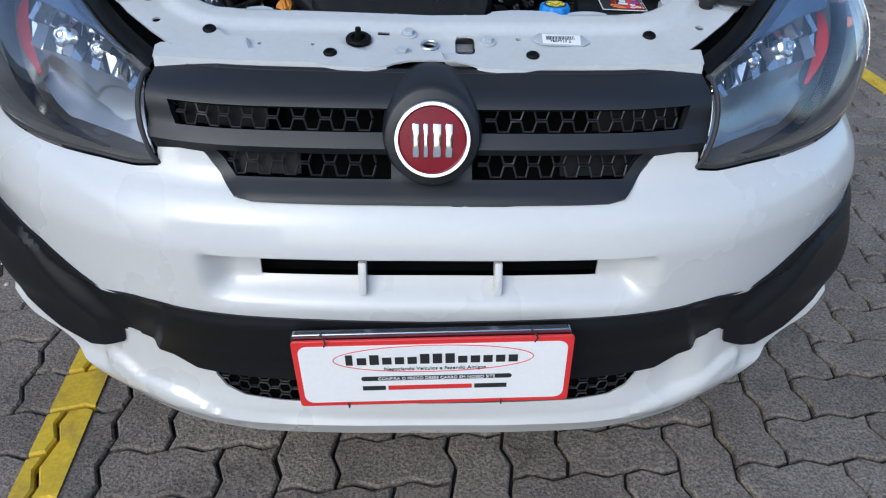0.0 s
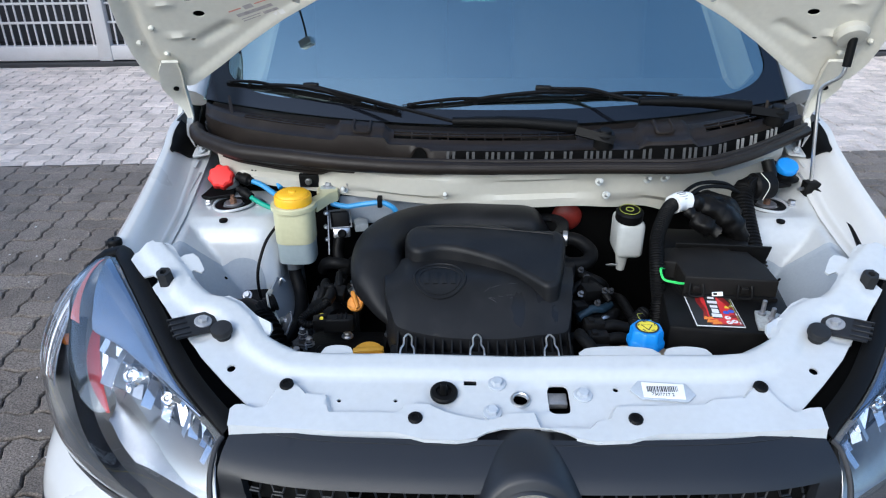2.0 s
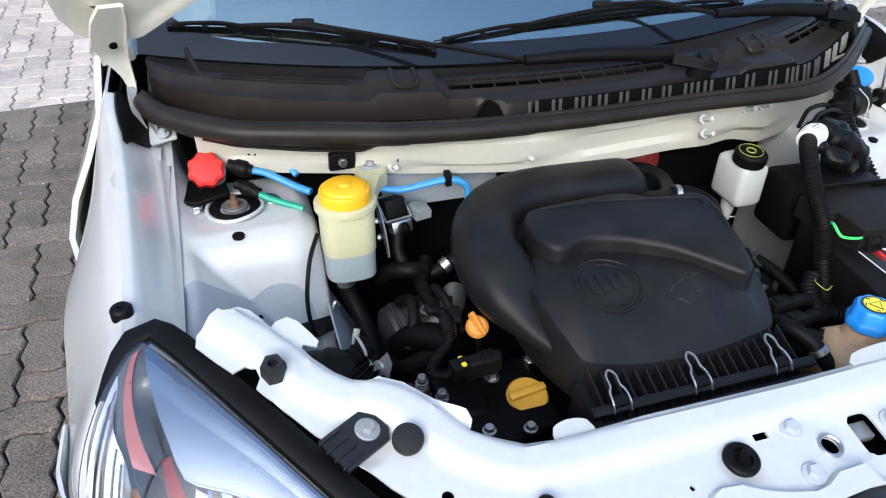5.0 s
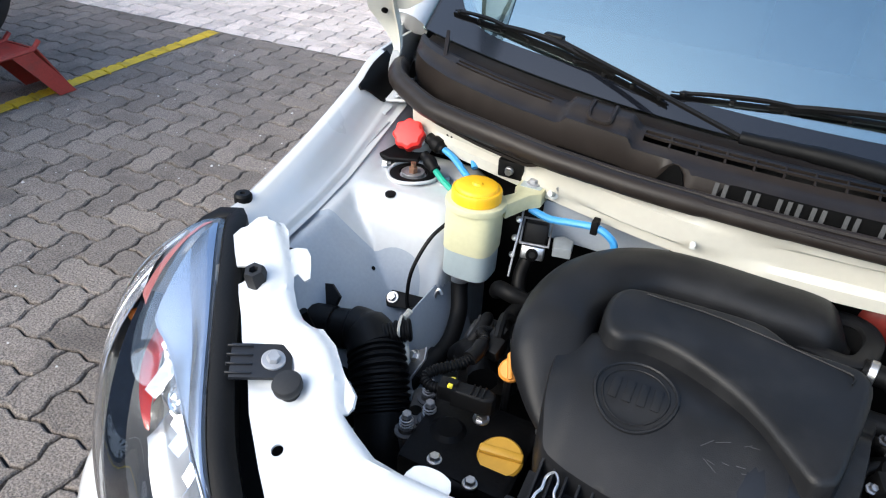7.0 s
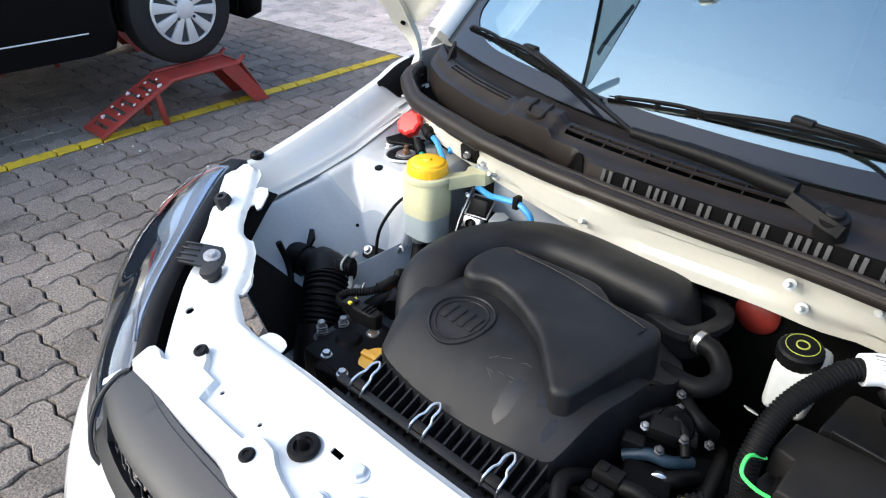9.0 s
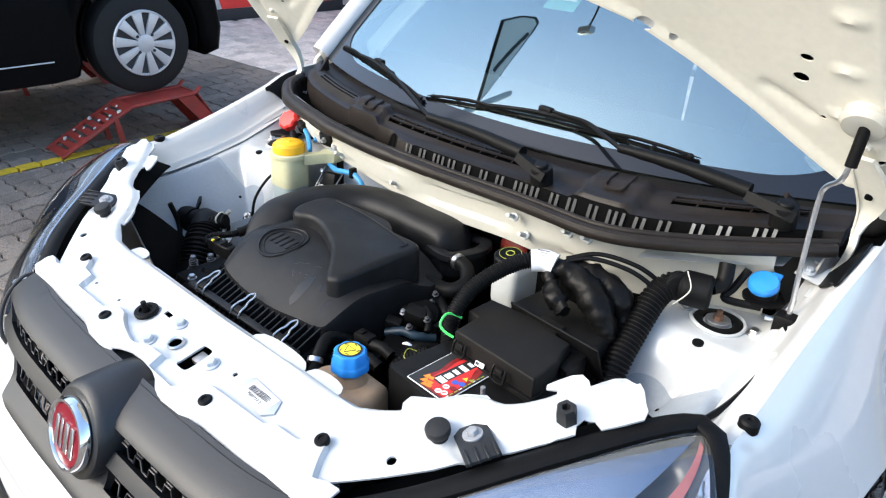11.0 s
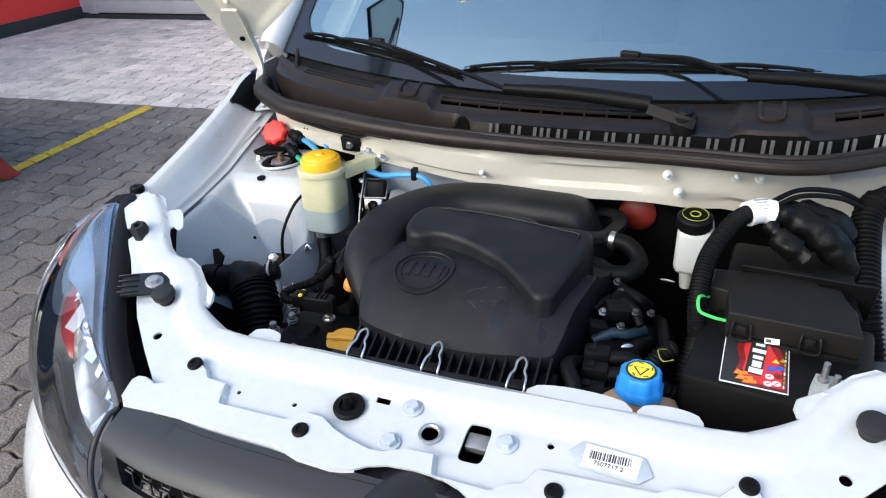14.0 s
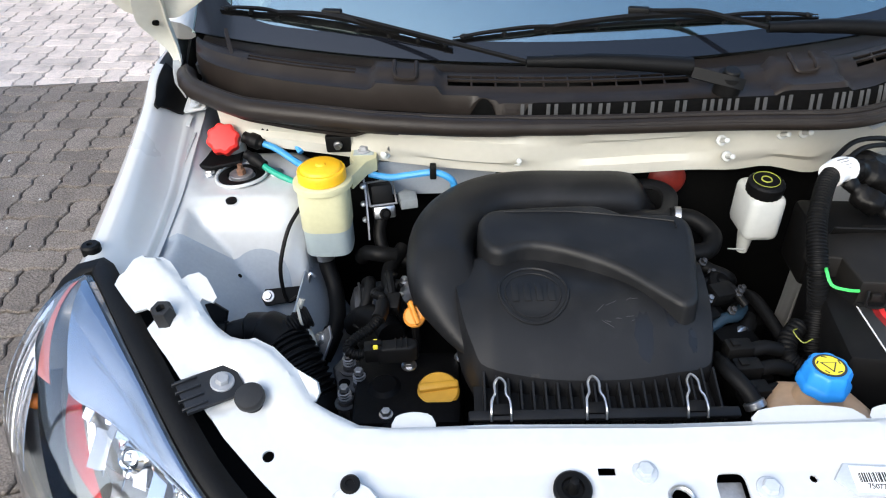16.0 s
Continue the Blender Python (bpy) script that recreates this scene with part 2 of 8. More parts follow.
FENCE = mat("white_fence_paint", (0.496, 0.48, 0.472), 0.5, vary=0.1, scale=3, dirt=(0.4, 0.37, 0.35), dirt_amount=0.4)
RAMP = mat("red_ramp_paint", (0.29, 0.032, 0.022), 0.55, vary=0.2, scale=7, fine=90, bump=0.15, dirt=(0.14, 0.05, 0.04), dirt_amount=0.6)
BLACKCAR = mat("black_car_paint", (0.0025, 0.0025, 0.0028), 0.35, vary=0.1, spec=0.05)
TYRE = mat("tyre_rubber", (0.0065, 0.0065, 0.0065), 0.8, vary=0.3, scale=12, fine=200, bump=0.2)
RIM = mat("silver_hubcap", (0.60, 0.61, 0.62), 0.36, metal=0.35, vary=0.08)
WALL = mat("pale_wall", (0.62, 0.61, 0.59), 0.8, vary=0.08, scale=0.8, fine=30, bump=0.2)
WALL_RED = mat("red_wall", (0.78, 0.045, 0.035), 0.6, vary=0.08, scale=0.8, fine=40)
SKIRT = mat("dark_skirting", (0.03, 0.03, 0.032), 0.7, vary=0.2)
CABIN = mat("cabin_trim", (0.030, 0.031, 0.033), 0.7, vary=0.2, scale=7, fine=400, bump=0.1)


# ---- mesh helpers ----
def thing(name, label, category, group="", kind="", at=(0, 0, 0)):
    ob = new(name)
    ob.location = at
    return tagged(ob, label, category, group, kind)


def part(name, bm, material, parent, label="", smooth=True, angle=38):
    me = bpy.data.meshes.new(name)
    bmesh.ops.recalc_face_normals(bm, faces=bm.faces[:])
    bm.to_mesh(me)
    bm.free()
    me.materials.append(material)
    if smooth:
        me.polygons.foreach_set("use_smooth", [True] * len(me.polygons))
        me.set_sharp_from_angle(angle=radians(angle))
    ob = new(name, me)
    if parent is not None:
        ob.parent = parent
    if label:
        ob["label"] = label
    return ob


def curve(points, n=8, closed=False):
    """Catmull-Rom through the points."""
    p = [Vector(q) for q in points]
    m = len(p)
    out = []
    for i in range(m if closed else m - 1):
        if closed:
            a, b, c, d = p[(i - 1) % m], p[i], p[(i + 1) % m], p[(i + 2) % m]
        else:
            b, c = p[i], p[i + 1]
            a = p[i - 1] if i else b * 2 - c
            d = p[i + 2] if i + 2 < m else c * 2 - b
        for k in range(n):
            t = k / n
            out.append(0.5 * (2 * b + (c - a) * t + (2 * a - 5 * b + 4 * c - d) * t * t + (3 * b - a - 3 * c + d) * t ** 3))
    if not closed:
        out.append(p[-1].copy())
    return out


def tube(points, r, sides=10, n=6, smooth=True, ribs=0.0, depth=0.0, bm=None, ends=True):
    """A round bar or hose along the points; ribs: pitch of corrugation, depth: its depth."""
    path = curve(points, n) if smooth else [Vector(q) for q in points]
    if ribs:
        dense, total = [], 0.0
        step = ribs / 4
        for a, b in zip(path, path[1:]):
            k = max(1, int((b - a).length / step + 0.5))
            dense += [a.lerp(b, i / k) for i in range(k)]
        path = dense + [path[-1]]
    bm = bm or bmesh.new()
    up = None
    rings = []
    for i, c in enumerate(path):
        d = (path[min(i + 1, len(path) - 1)] - path[max(i - 1, 0)]).normalized()
        if up is None:
            up = d.orthogonal().normalized()
        up = (up - d * up.dot(d)).normalized()
        side = d.cross(up)
        rr = r[i * len(r) // len(path)] if isinstance(r, (list, tuple)) else r
        if ribs:
            rr -= depth * (1 if i % 4 in (0, 1) else 0)
        rings.append([bm.verts.new(c + rr * (up * math.cos(2 * math.pi * k / sides) + side * math.sin(2 * math.pi * k / sides))) for k in range(sides)])
    for a, b in zip(rings, rings[1:]):
        for k in range(sides):
            bm.faces.new((a[k], a[(k + 1) % sides], b[(k + 1) % sides], b[k]))
    if ends:
        bm.faces.new(rings[0][::-1])
        bm.faces.new(rings[-1])
    return bm


def lathe(profile, sides=24, m=None, flutes=0, flute_depth=0.0, bm=None):
    """A turned shape about z from (radius, height) pairs."""
    bm = bm or bmesh.new()
    rings = []
    made = []
    for r, z in profile:
        ring = []
        for k in range(sides):
            a = 2 * math.pi * k / sides
            q = r
            if flutes and r > 0.6 * max(s[0] for s in profile):
                q = r - flute_depth * (0.5 + 0.5 * math.cos(flutes * a))
            ring.append(bm.verts.new((q * math.cos(a), q * math.sin(a), z)))
        rings.append(ring)
        made += ring
    for a, b in zip(rings, rings[1:]):
        for k in range(sides):
            bm.faces.new((a[k], a[(k + 1) % sides], b[(k + 1) % sides], b[k]))
    bm.faces.new(rings[0][::-1])
    bm.faces.new(rings[-1])
    if m is not None:
        bmesh.ops.transform(bm, matrix=m, verts=made)
    return bm


def rbox(w, d, h, m=None, bevel=0.004, seg=2, bm=None):
    """A box with rounded edges, centred."""
    own = bmesh.new()
    bmesh.ops.create_cube(own, size=1)
    bmesh.ops.scale(own, vec=(w, d, h), verts=own.verts[:])
    if bevel:
        bmesh.ops.bevel(own, geom=own.edges[:], offset=min(bevel, 0.45 * min(w, d, h)), segments=seg, profile=0.5, affect="EDGES")
    if m is not None:
        bmesh.ops.transform(own, matrix=m, verts=own.verts[:])
    if bm is None:
        return own
    me = bpy.data.meshes.new("joined")
    own.to_mesh(me)
    own.free()
    bm.from_mesh(me)
    bpy.data.meshes.remove(me)
    return bm


def prism(outline, z0, z1, bevel=0.004, seg=2, m=None):
    """An upright body over a flat outline, its top edge rounded."""
    bm = bmesh.new()
    vs = [bm.verts.new((p[0], p[1], z0)) for p in outline]
    f = bm.faces.new(vs)
    out = bmesh.ops.extrude_face_region(bm, geom=[f])
    tv = [g for g in out["geom"] if isinstance(g, bmesh.types.BMVert)]
    bmesh.ops.translate(bm, vec=(0, 0, z1 - z0), verts=tv)
    if bevel:
        ts = set(tv)
        es = [e for e in bm.edges if e.verts[0] in ts and e.verts[1] in ts]
        bmesh.ops.bevel(bm, geom=es, offset=bevel, segments=seg, profile=0.5, affect="EDGES")
    if m is not None:
        bmesh.ops.transform(bm, matrix=m, verts=bm.verts[:])
    return bm


def inside(p, poly):
    x, y = p[0], p[1]
    c = False
    j = len(poly) - 1
    for i in range(len(poly)):
        a, b = poly[i], poly[j]
        if (a[1] > y) != (b[1] > y) and x < (b[0] - a[0]) * (y - a[1]) / (b[1] - a[1]) + a[0]:
            c = not c
        j = i
    return c


def resample(poly, step):
    out = []
    for a, b in zip(poly, poly[1:] + poly[:1]):
        a, b = Vector(a[:2]), Vector(b[:2])
        k = max(1, int((b - a).length / step + 0.5))
        out += [a.lerp(b, i / k) for i in range(k)]
    return out


def sheet(outline, holes, step, fn, thick=0.0, guides=()):
    """A curved panel: a flat outline with holes, filled with triangles and carried to its place by fn(a, b)."""
    loops = [resample(list(outline), step)] + [resample(list(h), step) for h in holes]
    pts, edges = [], []
    for lp in loops:
        k = len(pts)
        pts += lp
        edges += [(k + i, k + (i + 1) % len(lp)) for i in range(len(lp))]
    for line in guides:
        k = len(pts)
        pts += [Vector(q[:2]) for q in line]
        edges += [(k + i, k + i + 1) for i in range(len(line) - 1)]
    xs, ys = [p.x for p in loops[0]], [p.y for p in loops[0]]
    rim = np.array([(p.x, p.y) for p in pts])
    y, row = min(ys) + step / 2, 0
    while y < max(ys):
        x = min(xs) + (0.25 if row % 2 else 0.75) * step
        while x < max(xs):
            if inside((x, y), loops[0]) and not any(inside((x, y), h) for h in loops[1:]):
                if np.min(np.hypot(rim[:, 0] - x, rim[:, 1] - y)) > 0.45 * step:
                    pts.append(Vector((x, y)))
            x += step
        y += step * 0.87
        row += 1
    vv, _, ff, *_ = geometry.delaunay_2d_cdt(pts, edges, [], 0, 1e-6)
    bm = bmesh.new()
    vs = [bm.verts.new(fn(v.x, v.y)) for v in vv]
    for f in ff:
        c = sum((vv[i] for i in f), Vector((0, 0))) / len(f)
        if inside(c, loops[0]) and not any(inside(c, h) for h in loops[1:]):
            try:
                bm.faces.new([vs[i] for i in f])
            except ValueError:
                pass
    bmesh.ops.delete(bm, geom=[v for v in bm.verts if not v.link_faces], context="VERTS")
    bmesh.ops.recalc_face_normals(bm, faces=bm.faces[:])
    return thicken(bm, thick)


def thicken(bm, t):
    """Gives a panel a back and edges, t behind it."""
    if not t:
        return bm
    bm.normal_update()
    faces = bm.faces[:]
    back = {v: bm.verts.new(v.co - v.normal * t) for v in bm.verts[:]}
    rim = [e for e in bm.edges if len(e.link_faces) == 1]
    for f in faces:
        bm.faces.new([back[v] for v in reversed(f.verts)])
    for e in rim:
        a, b = e.verts
        bm.faces.new((a, b, back[b], back[a]))
    return bm


def grid(fn, nu, nv, thick=0.0):
    """A panel over a grid: fn(u, v) with u and v from 0 to 1."""
    bm = bmesh.new()
    vs = [[bm.verts.new(fn(i / nu, j / nv)) for j in range(nv + 1)] for i in range(nu + 1)]
    for i in range(nu):
        for j in range(nv):
            bm.faces.new((vs[i][j], vs[i + 1][j], vs[i + 1][j + 1], vs[i][j + 1]))
    bmesh.ops.recalc_face_normals(bm, faces=bm.faces[:])
    return thicken(bm, thick)


def mirror(bm):
    bmesh.ops.scale(bm, vec=(-1, 1, 1), verts=bm.verts[:])
    bmesh.ops.reverse_faces(bm, faces=bm.faces[:])
    return bm


def both(half):
    """A closed outline from its right half, which starts and ends on the middle line."""
    return list(half) + [(-p[0], p[1]) for p in reversed(half) if abs(p[0]) > 1e-6]


def flowing(table, x):
    """A curve with no waves between its points: monotone cubic."""
    xs, ys = [p[0] for p in table], [p[1] for p in table]
    if x <= xs[0]:
        return ys[0]
    if x >= xs[-1]:
        return ys[-1]
    i = max(k for k in range(len(xs) - 1) if xs[k] <= x)
    d = [(b - a) / (q - p) for a, b, p, q in zip(ys, ys[1:], xs, xs[1:])]

    def slope(k):
        if k == 0 or k == len(xs) - 1:
            return d[0] if k == 0 else d[-1]
        return 0.0 if d[k - 1] * d[k] <= 0 else 2 * d[k - 1] * d[k] / (d[k - 1] + d[k])
    h = xs[i + 1] - xs[i]
    t = (x - xs[i]) / h
    return ((1 + 2 * t) * (1 - t) ** 2 * ys[i] + t * (1 - t) ** 2 * h * slope(i) + t * t * (3 - 2 * t) * ys[i + 1] + t * t * (t - 1) * h * slope(i + 1))


def ribbon(path, widths, side, thick):
    """A flat bar along a path: widths along it, side is the way across."""
    pts = curve(path, 6)
    bm = bmesh.new()
    rows = []
    n = len(pts) - 1
    for i, p in enumerate(pts):
        k = i / n * (len(widths) - 1)
        j = min(int(k), len(widths) - 2)
        w = widths[j] + (widths[j + 1] - widths[j]) * (k - j)
        q = Vector(side[min(int(k + 0.5), len(side) - 1)] if isinstance(side, list) else side).normalized()
        rows.append([bm.verts.new(p + q * w * f) for f in (-0.5, -0.25, 0.25, 0.5)])
    for a, b in zip(rows, rows[1:]):
        for j in range(3):
            bm.faces.new((a[j], a[j + 1], b[j + 1], b[j]))
    bmesh.ops.recalc_face_normals(bm, faces=bm.faces[:])
    return thicken(bm, thick)


def smooth01(x):
    x = min(max(x, 0.0), 1.0)
    return x * x * (3 - 2 * x)


def letters(text, size, m, material, parent, name="lettering", depth=0.0004):
    cu = bpy.data.curves.new(name, "FONT")
    cu.body, cu.size, cu.extrude, cu.align_x, cu.align_y = text, size, depth, "CENTER", "CENTER"
    tmp = bpy.data.objects.new(name, cu)
    me = bpy.data.meshes.new_from_object(tmp)
    bpy.data.objects.remove(tmp)
    me.transform(m)
    me.materials.clear()
    me.materials.append(material)
    ob = new(name, me)
    ob.parent = parent
    return ob


# ---- ground ----
TURN = radians(3.3)
GC, GS = math.cos(TURN), math.sin(TURN)
PITCH = 0.1205
ORIGIN = (0.545, -0.031)


def to_world(gx, gy, z=0.0):
    """From the lot's own axes, which lie a little askew to the car."""
    return Vector((ORIGIN[0] + gx * GC - gy * GS, ORIGIN[1] + gx * GS + gy * GC, z))


def to_lot(x, y):
    dx, dy = x - ORIGIN[0], y - ORIGIN[1]
    return dx * GC + dy * GS, -dx * GS + dy * GC


LOT = Matrix.Translation((ORIGIN[0], ORIGIN[1], 0)) @ Matrix.Rotation(TURN, 4, "Z")
EDGE = to_lot(0, 3.70)[1]

ground = part("ground", grid(lambda u, v: Vector((-60 + 120 * u, -60 + 120 * v, -0.016)), 4, 4), JOINT, None)
# Unseen street, kept pale to bounce light up at the car's front.
street = part("road", grid(lambda u, v: Vector((-60 + 120 * u, -60 + 57.2 * v, -0.004)), 8, 4), STREET, None)
tagged(street, "pale concrete street in front of the parking lot, added unseen to bounce light", "road", kind="structure")
tagged(ground, "dark sand-filled base under the paved parking lot", "ground", kind="structure")


def paver_loop(upright):
    """The wavy outline of one interlocking paver, two squares long."""
    a = 0.075
    w, h = (1, 2) if upright else (2, 1)
    loop = []
    for i in range(w):
        loop += [(i, 0), (i + 0.3, a), (i + 0.7, -a)]
    for j in range(h):
        loop += [(w, j), (w + a, j + 0.3), (w - a, j + 0.7)]
    for i in reversed(range(w)):
        loop += [(i + 1, h), (i + 0.7, h - a), (i + 0.3, h + a)]
    for j in reversed(range(h)):
        loop += [(0, j + 1), (-a, j + 0.7), (a, j + 0.3)]
    cx, cy = w / 2, h / 2
    return [((x - cx) * PITCH, (y - cy) * PITCH) for x, y in loop]


def paver_mesh(upright):
    loop = paver_loop(upright)
    n = len(loop)
    verts, faces = [], []
    for z, gap in ((0.0, 0.0085), (-0.005, 0.0042), (-0.02, 0.0036)):
        for x, y in loop:
            w, h = (PITCH, 2 * PITCH) if upright else (2 * PITCH, PITCH)
            verts.append((x * (1 - 2 * gap / w), y * (1 - 2 * gap / h), z))
    faces.append(tuple(range(n)))
    for k in (0, n):
        for i in range(n):
            faces.append((k + i, k + n + i, k + n + (i + 1) % n, k + (i + 1) % n))
    return verts, faces


PAVER_DATA = {u: paver_mesh(u) for u in (False, True)}


def pavers():
    """Herringbone places: (upright, lot x, lot y)."""
    x0, x1, y0, y1 = -60, 45, -22, 62
    for i in range(x0, x1):
        for j in range(y0, y1):
            k = (i - j + 3) % 4
            if k == 0:
                yield False, (i + 1) * PITCH, (j + 0.5) * PITCH
            elif k == 3:
                yield True, (i + 0.5) * PITCH, (j + 1) * PITCH


def near_stretch(gx, gy):
    x, y, _ = to_world(gx, gy)
    left = -2.75 < x < -0.62 and -0.45 < y < 1.9
    right = 0.45 < x < 1.55 and -0.35 < y < 0.9
    return left or right


def light_stretch(gx, gy):
    x, y, _ = to_world(gx, gy)
    return -3.3 < x < -0.75 and y < 5.75 and y - 3.7 < 2.9


def joined_pavers(name, keep, material, lift=0.0, uneven=1.0):
    verts, faces = [], []
    rnd = random.Random(7)
    for up, gx, gy in pavers():
        if not keep(gx, gy):
            continue
        k = len(verts)
        tx, ty, dz = uneven * rnd.uniform(-0.02, 0.02), uneven * rnd.uniform(-0.02, 0.02), uneven * rnd.uniform(-0.0025, 0.0015)
        vv, ff = PAVER_DATA[up]
        verts += [(gx + x, gy + y, z + dz + lift + tx * x + ty * y) for x, y, z in vv]
        faces += [tuple(k + i for i in f) for f in ff]
    me = bpy.data.meshes.new(name)
    me.from_pydata(verts, [], faces)
    me.transform(LOT)
    me.materials.append(material)
    return me


def clip(me, co, no):
    bm = bmesh.new()
    bm.from_mesh(me)
    bmesh.ops.bisect_plane(bm, geom=bm.verts[:] + bm.edges[:] + bm.faces[:], plane_co=co, plane_no=no, clear_outer=True)
    bm.to_mesh(me)
    bm.free()
    return me


EDGE_CO, EDGE_NO = to_world(0, EDGE), Vector((-GS, GC, 0))
ACROSS = Vector((GC, GS, 0))
me = clip(joined_pavers("pavers_dark", lambda gx, gy: gy < EDGE + 0.2 and not near_stretch(gx, gy), PAVER), EDGE_CO, EDGE_NO)
pavement_dark = tagged(new("pavement", me), "dark grey interlocking concrete pavers laid in herringbone", "pavement", kind="structure")
me = clip(joined_pavers("pavers_light", lambda gx, gy: gy > EDGE - 0.2 and not (gy >= EDGE + 0.12 and light_stretch(gx, gy)), PAVER_LIGHT), EDGE_CO, -EDGE_NO)

PAVER_MESH = {}
for up in (False, True):
    pm = bpy.data.meshes.new("paver")
    pm.from_pydata(PAVER_DATA[up][0], [], PAVER_DATA[up][1])
    pm.materials.append(PAVER_NEAR)
    PAVER_MESH[up] = pm
rnd = random.Random(11)
for up, gx, gy in pavers():
    if near_stretch(gx, gy):
        ob = new("paver", PAVER_MESH[up])
        ob.parent = pavement_dark
        ob.matrix_basis = LOT @ pose(gx, gy, rnd.uniform(-0.0025, 0.0015), rnd.uniform(-1.1, 1.1), rnd.uniform(-1.1, 1.1), rnd.uniform(-0.6, 0.6))
forecourt = tagged(new("forecourt", me), "light grey interlocking concrete pavers before the fence", "pavement", kind="structure")
LIGHT_MESH = {}
for up in (False, True):
    pm = PAVER_MESH[up].copy()
    pm.materials.clear()
    pm.materials.append(PAVER_LIGHT_NEAR)
    LIGHT_MESH[up] = pm
rnd = random.Random(12)
for up, gx, gy in pavers():
    if gy >= EDGE + 0.12 and light_stretch(gx, gy):
        ob = new("paver", LIGHT_MESH[up])
        ob.parent = forecourt
        ob.matrix_basis = LOT @ pose(gx, gy, rnd.uniform(-0.002, 0.001), rnd.uniform(-0.8, 0.8), rnd.uniform(-0.8, 0.8), rnd.uniform(-0.5, 0.5))


def painted_line(x, y, y0, y1, width=0.095):
    gx, _ = to_lot(x, y)
    g0, g1 = to_lot(x, y0)[1], to_lot(x, y1)[1]
    me = joined_pavers("line", lambda a, b: abs(a - gx) < 0.3 and g0 < b < g1, LINE, 0.0042, 0.08)
    for side in (-1, 1):
        clip(me, to_world(gx + side * width / 2, 0), ACROSS * side)
    return tagged(new("painted_line", me), "worn yellow line painted across the dark pavers", "road marking", group="bay lines", kind="structure")


painted_line(-0.785, 0.2, -2.0, 3.4)
painted_line(-3.36, 1.5, -2.0, 3.45)
painted_line(2.10, 2.57, -1.0, 3.7)

# ---- the white car ----
car = thing("car", "white hatchback with its bonnet propped open, parked on dark pavers", "car")

PLAN = curve([(0, -0.056, 0), (0.15, -0.055, 0), (0.30, -0.046, 0), (0.42, -0.016, 0), (0.52, 0.030, 0), (0.62, 0.095, 0), (0.70, 0.170, 0),
              (0.76, 0.250, 0), (0.798, 0.340, 0), (0.812, 0.450, 0), (0.816, 0.600, 0)], 10)
PLAN_S = [0.0]
for a, b in zip(PLAN, PLAN[1:]):
    PLAN_S.append(PLAN_S[-1] + (b - a).length)


def s_of(x):
    for i in range(len(PLAN) - 1):
        if PLAN[i + 1].x >= x:
            t = (x - PLAN[i].x) / max(PLAN[i + 1].x - PLAN[i].x, 1e-6)
            return PLAN_S[i] + t * (PLAN_S[i + 1] - PLAN_S[i])
    return PLAN_S[-1]


def plan(s):
    s = min(abs(s), PLAN_S[-1] - 1e-5)
    for i in range(len(PLAN) - 1):
        if PLAN_S[i + 1] >= s:
            t = (s - PLAN_S[i]) / (PLAN_S[i + 1] - PLAN_S[i])
            d = (PLAN[i + 1] - PLAN[i]).normalized()
            return PLAN[i].lerp(PLAN[i + 1], t), Vector((-d.y, d.x, 0))


SETBACK = [(0.20, 0.060), (0.27, 0.028), (0.33, 0.006), (0.38, 0.012), (0.43, 0.016), (0.50, 0.004), (0.56, 0.0), (0.645, 0.0), (0.69, 0.012), (0.715, 0.030), (0.737, 0.055), (0.77, 0.070),
           (0.80, 0.078), (0.835, 0.086), (0.85, 0.105), (0.868, 0.150)]


CORNER = [(0.30, -0.030), (0.40, -0.036), (0.46, -0.034), (0.50, -0.022), (0.55, -0.002), (0.60, 0.010), (0.66, 0.020), (0.70, 0.018), (0.745, 0.0)]


def fascia(s, z, inward=0.0):
    """The bumper's skin at the girth s and the height z; its corners swell low down and draw in higher up."""
    base, n = plan(s)
    swell = flowing(CORNER, z)
    inward += swell * smooth01((abs(s) - (0.55 if swell < 0 else 0.78)) / (0.3 if swell < 0 else 0.15))
    fade = 1 - 0.8 * smooth01((abs(s) - 0.90) / 0.20) if z > 0.6 else 1
    p = base + n * (flowing(SETBACK, z) * fade + inward)
    return Vector((math.copysign(p.x, s) if s else 0.0, p.y, z))


def half(points):
    return both([(s_of(x), z) for x, z in points])


def bumper_fn(s, z):
    a = abs(s)
    # the slot sits in a shallow wide dish with a shelf below
    dish = smooth01((0.335 - a) / 0.05) * smooth01((z - 0.558) / 0.040) * smooth01((0.648 - z) / 0.014)
    return fascia(s, z, 0.034 * dish)


LENS_LOW = [(0.395, 0.747), (0.43, 0.742), (0.49, 0.741), (0.56, 0.737), (0.63, 0.735), (0.70, 0.734), (0.757, 0.742)]
bumper = part("bumper", sheet(half([(0, 0.720), (0.2, 0.721), (0.245, 0.722), (0.272, 0.728), (0.292, 0.740), (0.309, 0.757), (0.323, 0.770), (0.36, 0.773), (0.398, 0.769)] + [(x, z - 0.003) for x, z in LENS_LOW] + [
                                    (0.80, 0.756), (0.815, 0.745), (0.815, 0.585), (0.80, 0.592), (0.736, 0.592), (0.67, 0.596), (0.609, 0.581), (0.559, 0.556), (0.507, 0.530), (0.444, 0.541), (0.30, 0.539), (0, 0.533)]),
                              [[(-s_of(0.247), 0.596), (s_of(0.247), 0.596), (s_of(0.247), 0.622), (-s_of(0.247), 0.622)]], 0.010, bumper_fn, 0.004), WHITE, car, "glossy white front bumper")
